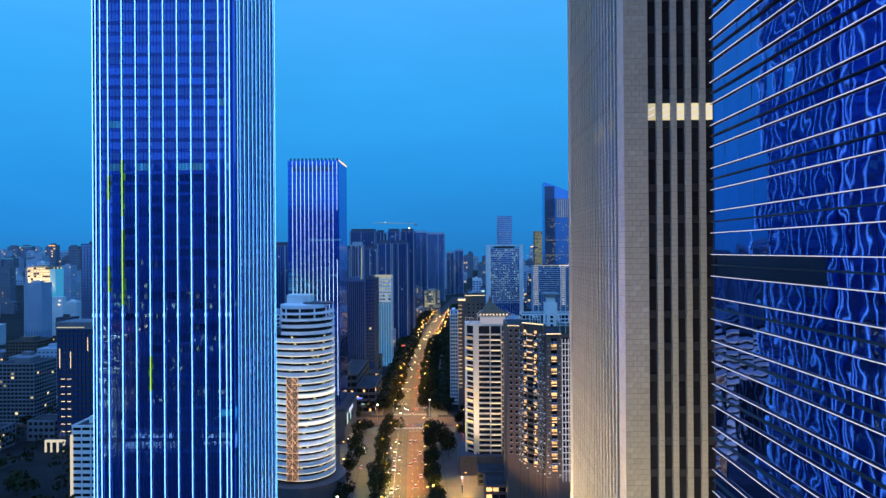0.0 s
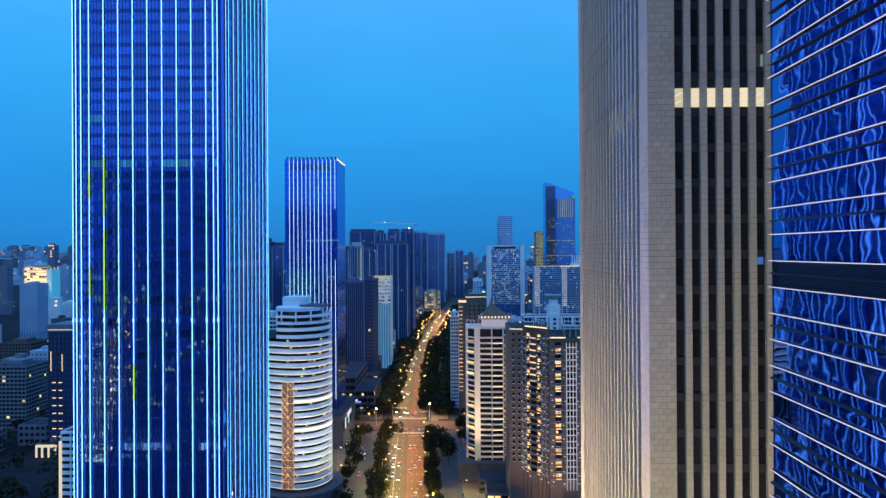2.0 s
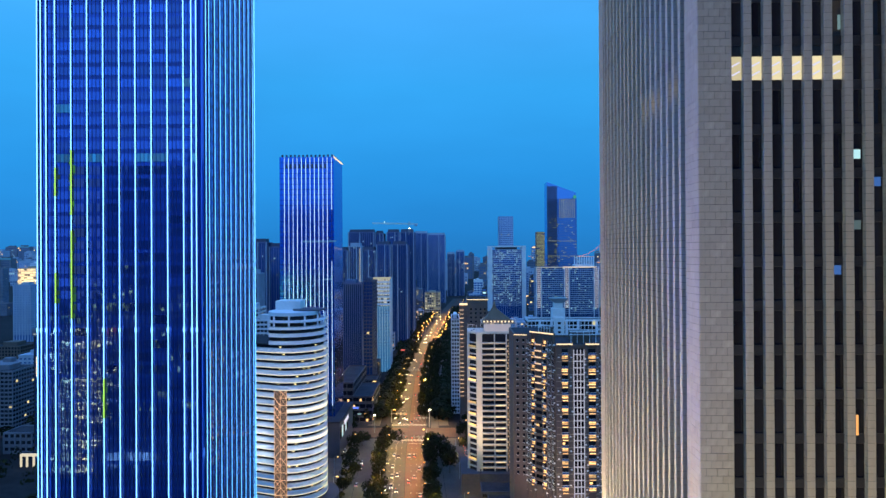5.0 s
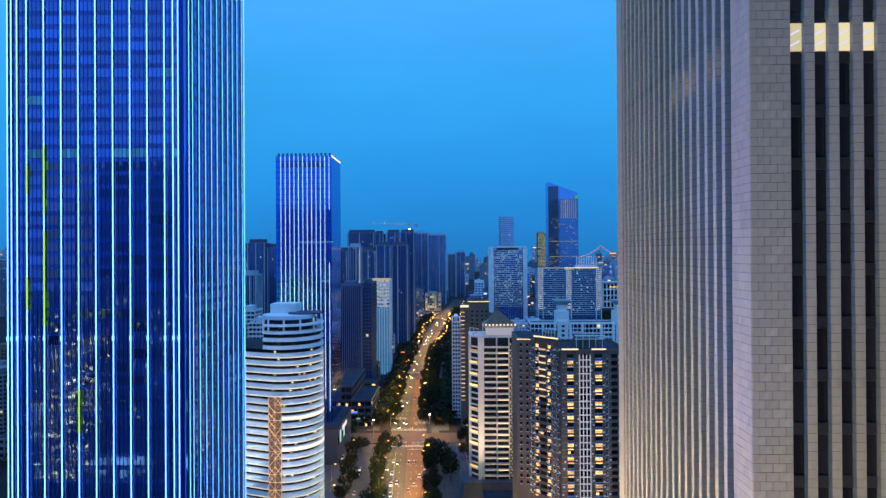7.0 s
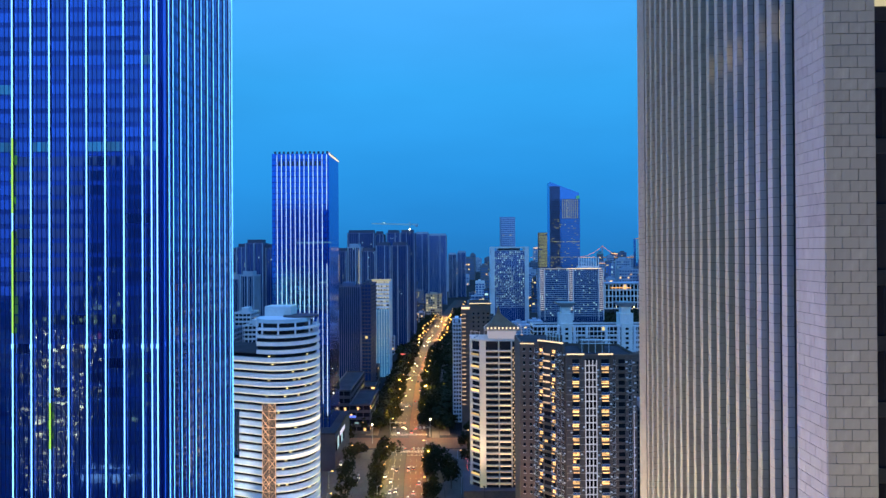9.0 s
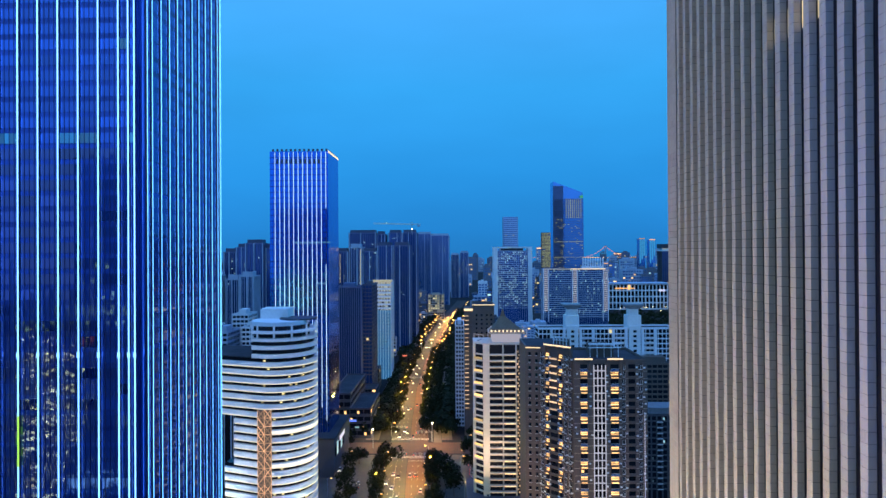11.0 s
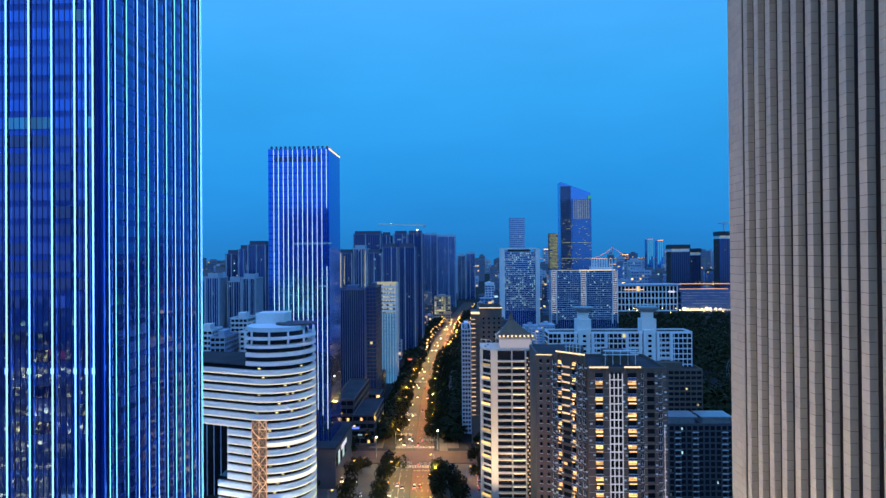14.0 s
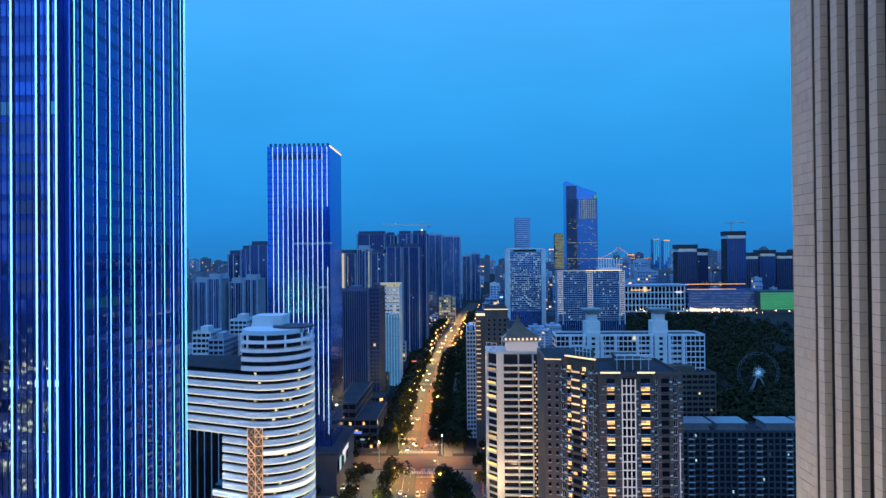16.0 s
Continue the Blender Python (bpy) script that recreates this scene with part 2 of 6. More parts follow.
M_STEEL_D = mat("dark_steel", (0.05, 0.05, 0.06), 0.5, 0.5)
M_CRANE = mat("crane_paint", (0.45, 0.45, 0.40), 0.5, 0.2)
M_CARW = mat("car_paint", (0.5, 0.5, 0.5), 0.25, 0.3, var=0.03, rand=0.7)
M_TYRE = mat("rubber", (0.02, 0.02, 0.02), 0.9)


M_BANDLED = lit("band_strip", (1.0, 0.90, 0.62), 1.0)
M_BANDLED2 = lit("bright_band_strip", (1.0, 0.95, 0.82), 1.05)
M_LATTICE = lit("orange_lattice_glow", (1.0, 0.55, 0.28), 0.75, 0.8)
M_BALC = lit("balcony_ceiling_light", (1.0, 0.64, 0.36), 0.85, 0.5)
M_BALCY = lit("yellow_balcony_light", (1.0, 0.66, 0.22), 1.15, 0.6)
# floodlighting put into the white surface as emission
M_PAVLIT = lit("white_wall_glow", (0.86, 0.80, 0.95), 0.42)
# lattice bars glow themselves, in place of light falling on white frames
M_GRIDLIT = lit("white_grid_glow", (0.80, 0.80, 0.95), 0.58)
M_CROWNLIT = lit("crown_light", (0.95, 0.88, 0.58), 0.55, 0.3)
M_BLUECURT = lit("pale_blue_lit_glass", (0.12, 0.48, 0.95), 0.33)
M_STRIPE = lit("warm_stripe", (0.95, 0.85, 0.50), 0.6)
M_STRIPE2 = lit("pale_yellow_stripe", (0.75, 0.80, 0.35), 0.35, 0.4)
M_MAST = lit("mast_lamp", (1.0, 0.85, 0.55), 12.0)
M_PORTICO = lit("white_column_glow", (1.0, 0.86, 0.6), 0.75)
M_HUB = lit("hub_light", (0.20, 0.50, 1.0), 0.8)
M_PLAZA = lit("plaza_lamp_light", (1.0, 0.58, 0.22), 6.0, 0.6)
M_CRANEPALE = mat("pale_crane_paint", (0.75, 0.75, 0.62), 0.5)
M_REDCABLE = lit("orange_cable_light", (1.0, 0.28, 0.08), 0.9)
M_REARTOWER = lit("green_white_window", (0.62, 0.95, 0.28), 3.0, 0.8)
M_REARROOM = lit("lit_room", (0.95, 0.95, 0.30), 16.0, 0.9)
M_REARSHOP = lit("rear_shop_light", (0.45, 0.90, 0.95), 2.5, 0.95)
M_REARCYAN = lit("cyan_roof_sign", (0.10, 0.85, 0.75), 3.0)
M_REARWIN = lit("bright_shop_window", (0.80, 0.95, 0.30), 0.9, 0.95)
M_DOTS = lit("facade_dots", (0.75, 0.85, 0.95), 0.45, 0.7)
M_GLASS_NAVY = glass("navy_window_glass", (0.035, 0.085, 0.25), 0.5, 0.15, rand=0.4)
M_GLASS_PALE = glass("pale_blue_glass", (0.09, 0.27, 0.62), 0.7, 0.15, rand=0.3)
M_ARCADE = lit("arcade_light", (1.0, 0.80, 0.50), 1.5, 0.6)


# ---- mesh helpers ----
class MB:
    """Gathers boxes, prisms and quads for one mesh."""

    def __init__(self):
        self.v, self.f, self.m = [], [], []

    def quad(self, pts, mi=0):
        n = len(self.v)
        self.v += [tuple(p) for p in pts]
        self.f.append(tuple(range(n, n + len(pts))))
        self.m.append(mi)
        return self

    def box(self, x0, x1, y0, y1, z0, z1, mi=0):
        n = len(self.v)
        self.v += [(x0, y0, z0), (x1, y0, z0), (x1, y1, z0), (x0, y1, z0), (x0, y0, z1), (x1, y0, z1), (x1, y1, z1), (x0, y1, z1)]
        for q in ((0, 3, 2, 1), (4, 5, 6, 7), (0, 1, 5, 4), (1, 2, 6, 5), (2, 3, 7, 6), (3, 0, 4, 7)):
            self.f.append(tuple(n + k for k in q))
            self.m.append(mi)
        return self

    def prism(self, poly, z0, z1, mi=0, top=True):
        n, k = len(self.v), len(poly)
        self.v += [(x, y, z0) for x, y in poly] + [(x, y, z1) for x, y in poly]
        for a in range(k):
            b = (a + 1) % k
            self.f.append((n + a, n + b, n + k + b, n + k + a))
            self.m.append(mi)
        if top:
            self.f.append(tuple(range(n + k, n + 2 * k)))
            self.f.append(tuple(range(n + k - 1, n - 1, -1)))
            self.m += [mi, mi]
        return self

    def frustum(self, poly0, z0, poly1, z1, mi=0):
        n, k = len(self.v), len(poly0)
        self.v += [(x, y, z0) for x, y in poly0] + [(x, y, z1) for x, y in poly1]
        for a in range(k):
            b = (a + 1) % k
            self.f.append((n + a, n + b, n + k + b, n + k + a))
            self.m.append(mi)
        self.f.append(tuple(range(n + k, n + 2 * k)))
        self.f.append(tuple(range(n + k - 1, n - 1, -1)))
        self.m += [mi, mi]
        return self

    def rod(self, a, b, r, mi=0, sides=5, r2=None):
        a, b = Vector(a), Vector(b)
        d = (b - a).normalized()
        u = d.orthogonal().normalized()
        w = d.cross(u)
        n = len(self.v)
        for p, rad in ((a, r), (b, r if r2 is None else r2)):
            for k in range(sides):
                t = 2 * math.pi * k / sides
                self.v.append(tuple(p + rad * (math.cos(t) * u + math.sin(t) * w)))
        for k in range(sides):
            q = (k + 1) % sides
            self.f.append((n + k, n + q, n + sides + q, n + sides + k))
            self.m.append(mi)
        self.f += [tuple(range(n + sides - 1, n - 1, -1)), tuple(range(n + sides, n + 2 * sides))]
        self.m += [mi, mi]
        return self

    def mesh(self, name, mats):
        me = bpy.data.meshes.new(name)
        me.from_pydata(self.v, [], self.f)
        for q in mats if isinstance(mats, (list, tuple)) else [mats]:
            me.materials.append(q)
        me.polygons.foreach_set("material_index", self.m)
        me.update()
        return me


def box(x0, x1, y0, y1, z0, z1):
    return MB().box(x0, x1, y0, y1, z0, z1)


def part(name, mb, mats, parent, label="", at=(0, 0, 0), rz=0.0):
    """Links a gathered mesh as one object under a thing or a part."""
    return piece(name, mb.mesh(name, mats), parent, at, rz, label)


def piece(name, mesh, parent, at=(0, 0, 0), rz=0.0, label=""):
    ob = new(name, mesh)
    ob.parent = parent
    ob.location = at
    if rz:
        ob.rotation_euler = (0, 0, rz)
    if label:
        ob["label"] = label
    return ob


def thing(name, at, label, category, group="", kind="", rz=0.0):
    ob = new(name)
    ob.location = at
    ob.rotation_euler = (0, 0, radians(rz))
    return tagged(ob, label, category, group, kind)


def single(name, mb, mats, label, category, at=(0, 0, 0), group="", kind="", rz=0.0):
    ob = new(name, mb.mesh(name, mats))
    ob.location = at
    ob.rotation_euler = (0, 0, radians(rz))
    return tagged(ob, label, category, group, kind)


# ---- ground and streets ----
single("ground", MB().quad([(-4600, -1500, 0), (4600, -1500, 0), (4600, 4850, 0), (-4600, 4850, 0)]), M_GROUND, "dark city ground between the blocks", "ground", kind="structure")

ROAD = [(-4, -300), (-10, 60), (-18, 230), (-26, 360), (-32, 458), (-36, 560), (-41, 725), (-40, 885), (-30, 1145), (-14, 1450), (20, 1900)]


def road_x(y):
    return float(np.interp(y, [p[1] for p in ROAD], [p[0] for p in ROAD]))


def ribbon(off0, off1, y0, y1, z, step=20.0):
    mb = MB()
    ys = np.linspace(y0, y1, max(2, int((y1 - y0) / step) + 1))
    for a, b in zip(ys[:-1], ys[1:]):
        xa, xb = road_x(a), road_x(b)
        mb.quad([(xa + off0, a, z), (xa + off1, a, z), (xb + off1, b, z), (xb + off0, b, z)])
    return mb


def kerbed(name, off0, off1, y0, y1, z, mats, label, cat):
    mb = ribbon(off0, off1, y0, y1, z)
    ys = np.linspace(y0, y1, max(2, int((y1 - y0) / 20) + 1))
    for o, s in ((off0, 1), (off1, -1)):
        for a, b in zip(ys[:-1], ys[1:]):
            xa, xb = road_x(a) + o, road_x(b) + o
            q = [(xa, a, 0), (xb, b, 0), (xb, b, z), (xa, a, z)]
            mb.quad(q if s < 0 else q[::-1])
    return single(name, mb, mats, label, cat, kind="structure")


single("road", ribbon(-14.5, -0.5, -300, 1900, 0.03), M_ASPHALT, "asphalt avenue lit orange by street lamps", "road", kind="structure")
single("road_bus_lane", ribbon(-0.3, 13.5, -300, 1900, 0.034), M_REDROAD, "reddish asphalt carriageway of the avenue", "road", kind="structure")
kerbed("pavement", 24, 34, -300, 505, 0.16, M_PAVE, "paved walkway beside the avenue", "pavement")
kerbed("pavement_far", 24, 32, 540, 1500, 0.16, M_PAVE, "paved walkway beyond the crossing", "pavement")
kerbed("pavement_west", -38, -31, -300, 505, 0.16, M_PAVE, "paved walkway on the west side", "pavement")
kerbed("pavement_west_far", -34, -24, 540, 1500, 0.16, M_PAVE, "paved walkway west of the avenue", "pavement")
kerbed("planting_strip", 14.2, 17.5, -300, 500, 0.2, M_GROUND, "planted strip between carriageway and side lane", "verge")
kerbed("planting_strip_west", -19.5, -15.2, -300, 500, 0.2, M_GROUND, "planted strip along the avenue", "verge")
single("side_road", ribbon(17.7, 23.8, -300, 1500, 0.032), M_PAVE, "pale side lane with parked cars", "road", kind="structure")
single("side_road_west", ribbon(-30.8, -19.8, -300, 505, 0.032), M_PAVE, "pale concrete service road", "road", kind="structure")
single("cross_road", MB().quad([(-420, 508, 0.04), (160, 508, 0.04), (160, 534, 0.04), (-420, 534, 0.04)]), M_REDROAD, "cross street at the crossing", "road", kind="structure")


def markings():
    y = 240.0
    stripe = box(-0.09, 0.09, 0, 3.2, 0, 0.006).mesh("lane_mark", M_LINE)
    holder = thing("road_markings", (0, 0, 0.04), "worn white lane lines and crossing stripes", "road marking", kind="structure")
    bar = box(-0.25, 0.25, 0, 5, 0, 0.006).mesh("crossing_stripe", M_LINE)
    while y < 610:
        if not 495 < y < 545:
            for o in (-11, -7.5, -4, 3.3, 6.8, 10.2):
                piece("lane_mark", stripe, holder, (road_x(y) + o, y, 0.004))
        y += 12.0
    for yy in (498, 540):
        for q in range(26):
            piece("crossing_stripe", bar, holder, (road_x(yy) - 14 + q * 1.1, yy, 0.008))
    for o0, o1, yy in ((-14, -1, 547), (0, 13, 492)):
        part("stop_line", box(0, o1 - o0, 0, 0.5, 0, 0.006), M_LINE, holder, at=(road_x(yy) + o0, yy, 0.004))
    part("centre_line", MB().box(-0.5, -0.35, 0, 250, 0, 0.006), M_LINE, holder, at=(road_x(365), 240, 0.008), rz=math.atan2(road_x(240) - road_x(490), 250))


markings()


# ---- the blue tower with vertical LED lines ----
def led_tower():
    X0, Y0, W, D, H, FL = -108.6, 190.3, 43.6, 43.2, 240.5, 3.25
    t = thing("led_office_tower", (X0, Y0, 0), "blue glass tower with vertical cyan LED strips", "skyscraper")
    n = int(H / FL)
    notch = 1.4
    body = MB().prism([(0.25, 0.25), (W - notch, 0.25), (W - notch, notch), (W - 0.25, notch), (W - 0.25, D), (0.25, D)], 0, H)
    part("core", body, M_SPANDREL, t)
    part("corner_recess", box(W - notch - 0.02, W - notch + 0.06, 0.3, notch, 0, H), M_GLASS_LED, t, "blue glass corner recess")
    part("corner_reveal", box(W - notch + 0.1, W - 0.3, notch - 0.1, notch - 0.02, 0, H), M_GLASS_LED, t)
    lines = [0.25, 1.2, 2.6] + [4.95 + 4.21 * k for k in range(9)] + [W - 2.9, W - 1.62]
    strip = box(-0.125, 0.125, -0.42, -0.30, 0, H).mesh("led_strip", M_LED)
    blade = box(-0.05, 0.05, -0.30, 0.25, 0, H).mesh("fin", M_MULLION)
    green = [(3, 157, 164.5), (3, 129, 137), (4, 152, 169), (4, 125, 148), (6, 99, 109.5)]
    joint = box(-0.26, 0.26, -0.50, -0.42, 0, 1.1).mesh("led_joint", M_LED)
    for x in lines:
        piece("led_strip", strip, t, (x, 0, 0))
        piece("fin", blade, t, (x, 0, 0))
        piece("led_joint", joint, t, (x, 0, 121.5))
    for k, a, b in green:
        part("green_led", box(-0.14, 0.14, -0.45, -0.28, a, b), M_LED_GREEN, t, "yellow-green stretch of the light strip", at=(lines[k], 0, 0))
        # green halo on the glass around the strip, drawn as glowing patches
        rg = random.Random(k * 7 + int(a))
        for q in range(int((b - a) / 2.2)):
            x, z = rg.choice((-0.8, -0.7, 0.14, 0.2)), a + q * 2.2
            part("green_pane", box(x, x + rg.uniform(0.35, 0.75), 0.12, 0.16, z, z + rg.uniform(1.0, 2.1)), M_GREENHALO, t, "green halo beside the strip, drawn as glowing patch", at=(lines[k], 0, 0))
    # panes and spandrels, bay by bay
    bays = [(a + 0.05, b - 0.05) for a, b in zip(lines[:-1], lines[1:])]
    meshes = {}

    def pane_mesh(w, m):
        key = (round(w, 2), m.name)
        if key not in meshes:
            mb = MB()
            k = max(1, round(w / 1.05))
            for q in range(k):
                a, b = w * q / k + 0.035, w * (q + 1) / k - 0.035
                ty, tx = random.uniform(-0.02, 0.02), random.uniform(-0.012, 0.012)
                mb.quad([(a, -0.02 + tx, 0), (b, -0.02 - tx, 0), (b, -0.02 - tx + ty, FL * 0.66), (a, -0.02 + tx + ty, FL * 0.66)])
            meshes[key] = mb.mesh("glass_pane", m)
        return meshes[key]

    rest, deep = MB(), MB()
    rnd = random.Random(5)
    made = 0
    for f in range(n):
        z = f * FL + 0.15
        rowlit = 0.42 if f == 51 else 0.05 if f in (55, 57) else 0.005
        for i, (a, b) in enumerate(bays):
            if b - a < 0.6:
                continue
            near = 26 <= f <= 64 and 3 <= i <= 12
            light = rnd.random() < rowlit
            if near and made < 300 and f >= 34:
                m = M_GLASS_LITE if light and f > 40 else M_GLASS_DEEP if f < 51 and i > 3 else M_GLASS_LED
                ob = piece("glass_pane", pane_mesh(b - a, m), t, (a, 0.2, z))
                ob.rotation_euler = (rnd.gauss(0, 0.0012), 0, rnd.gauss(0, 0.0012))
                made += 1
            else:
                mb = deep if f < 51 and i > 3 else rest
                k = max(1, round((b - a) / 1.05))
                for q in range(k):
                    p, r = a + (b - a) * q / k + 0.035, a + (b - a) * (q + 1) / k - 0.035
                    e, g = rnd.uniform(-0.003, 0.003), rnd.uniform(-0.004, 0.004)
                    mb.quad([(p, 0.18 + e, z), (r, 0.18 - e, z), (r, 0.18 - e + g, z + FL * 0.66), (p, 0.18 + e + g, z + FL * 0.66)])
    tagged(part("glazing", rest, M_GLASS_LED, t), kind="stuff")
    tagged(part("lower_glazing", deep, M_GLASS_DEEP, t, "lower glazing tinted darker for the dark interior"), kind="stuff")
    # fine upright mullions between the panes
    mull = box(-0.055, 0.055, -0.09, 0.05, 0, H).mesh("mullion", M_NOTCH)
    for a, b in bays:
        k = max(1, round((b - a) / 1.05))
        for q in range(1, k):
            piece("mullion", mull, t, (a + (b - a) * q / k, 0.2, 0))
    # floor spandrels in front of the core
    sp = box(0.3, W - notch - 0.05, -0.05, 0.05, 0, FL * 0.27).mesh("spandrel", M_SPANDREL)
    for f in range(22, 66):
        piece("spandrel", sp, t, (0, 0.22, f * FL + FL * 0.70))
    # east face: slimmer strips, panes along the depth
    ys = [notch + 0.3, 3.9] + [3.9 + 4.1 * k for k in range(1, 10)] + [D - 0.8, D - 0.2]
    strip2 = box(0.12, 0.20, -0.065, 0.065, 0, H).mesh("side_led_strip", M_LED_SIDE)
    blade2 = box(-0.25, 0.12, -0.045, 0.045, 0, H).mesh("side_fin", M_MULLION)
    side, side_deep = MB(), MB()
    for y in ys:
        piece("led_strip", strip2, t, (W, y, 0))
        piece("fin", blade2, t, (W, y, 0))
    for f in range(n):
        z = f * FL + 0.15
        for a, b in zip(ys[:-1], ys[1:]):
            if b - a < 0.6:
                continue
            k = max(1, round((b - a) / 1.05))
            for q in range(k):
                p, r = a + (b - a) * q / k + 0.035, a + (b - a) * (q + 1) / k - 0.035
                e, g = rnd.uniform(-0.003, 0.003), rnd.uniform(-0.004, 0.004)
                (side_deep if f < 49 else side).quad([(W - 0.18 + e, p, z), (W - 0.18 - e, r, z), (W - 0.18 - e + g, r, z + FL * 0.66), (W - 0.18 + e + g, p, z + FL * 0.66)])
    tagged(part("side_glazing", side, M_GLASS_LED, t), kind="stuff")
    tagged(part("lower_side_glazing", side_deep, M_GLASS_DEEP, t, "lower glazing tinted darker for the dark interior"), kind="stuff")
    sp2 = box(-0.05, 0.05, notch, D, 0, FL * 0.27).mesh("side_spandrel", M_SPANDREL)
    for f in range(22, 66):
        piece("spandrel", sp2, t, (W - 0.21, 0, f * FL + FL * 0.70))
    part("podium", box(-6, W + 5, -4, D + 6, 0, 22), M_CONC_D, t, "dark stone podium")
    part("roof", box(1, W - 1, 1, D - 1, H, H + 3), M_ROOF, t)


led_tower()


# ---- the wavy blue glass building with horizontal light lines ----
def wave_building():
    X, Y1, Y0, H, FL = 25.4, 61.2, -46.0, 236.0, 2.08
    t = thing("blue_glass_building", (X, Y1, 0), "dark blue mirror-glass building with thin horizontal light lines", "office building")
    L = Y1 - Y0
    part("core", box(0.3, 44, -L, -0.1, 0, H), M_NOTCH, t)
    n = int(H / FL)
    rnd = random.Random(9)
    bay = 2.6
    pane = MB().quad([(0, 0, 0), (0, -bay + 0.02, 0), (0, -bay + 0.02, FL - 0.05), (0, 0, FL - 0.05)])
    pm = pane.mesh("glass_panel", M_GLASS_WAVE)
    rest = MB()
    louvre_rows = (67,)
    Z0 = -1.0
    for f in range(n):
        for i in range(int(L / bay)):
            if f in louvre_rows and i < 7:
                continue
            z = Z0 + f * FL + 0.02
            if i < 9 and 54 <= f <= 84:
                ob = piece("glass_panel", pm, t, (0.06, -i * bay - 0.01, z))
                ob.rotation_euler = (0, rnd.gauss(0, 0.006), rnd.gauss(0, 0.006))
            else:
                y = -i * bay
                rest.quad([(0.06, y, z), (0.06, y - bay + 0.02, z), (0.06, y - bay + 0.02, z + FL - 0.05), (0.06, y, z + FL - 0.05)])
    tagged(part("glazing", rest, M_GLASS_WAVE, t), kind="stuff")
    fin = MB().box(-0.16, 0.1, -L, 0.12, -0.03, 0.03).mesh("fin", M_BLACK)
    led = MB().box(-0.20, -0.16, -L, 0.12, -0.03, 0.03).mesh("led_line", M_LED_WHITE)
    dark = MB().frustum([(-0.22, -L), (0.1, -L), (0.1, 0.1), (-0.22, 0.1)], -0.02, [(0.0, -L), (0.1, -L), (0.1, 0.1), (0.0, 0.1)], 0.12).mesh("dark_fin", M_BLACK)
    for f in range(n):
        piece("fin", fin, t, (0, 0, Z0 + f * FL))
        piece("led_line", led, t, (0, 0, Z0 + f * FL))
        if f % 2:
            piece("dark_fin", dark, t, (0, 0, Z0 + f * FL + FL * 0.5))
    for f in louvre_rows:
        slat = box(-0.05, 0.12, -7 * bay, 0, 0, 0.05).mesh("louvre_slat", M_STEEL_D)
        for q in range(12):
            piece("louvre_slat", slat, t, (0.05, 0, Z0 + f * FL + 0.1 + q * 0.165))
    part("end_wall", box(0.02, 44, -0.1, 0.0, 0, H), M_NOTCH, t)
    part("roof", box(0.5, 44, -L, -0.5, H, H + 1.5), M_ROOF, t)


wave_building()


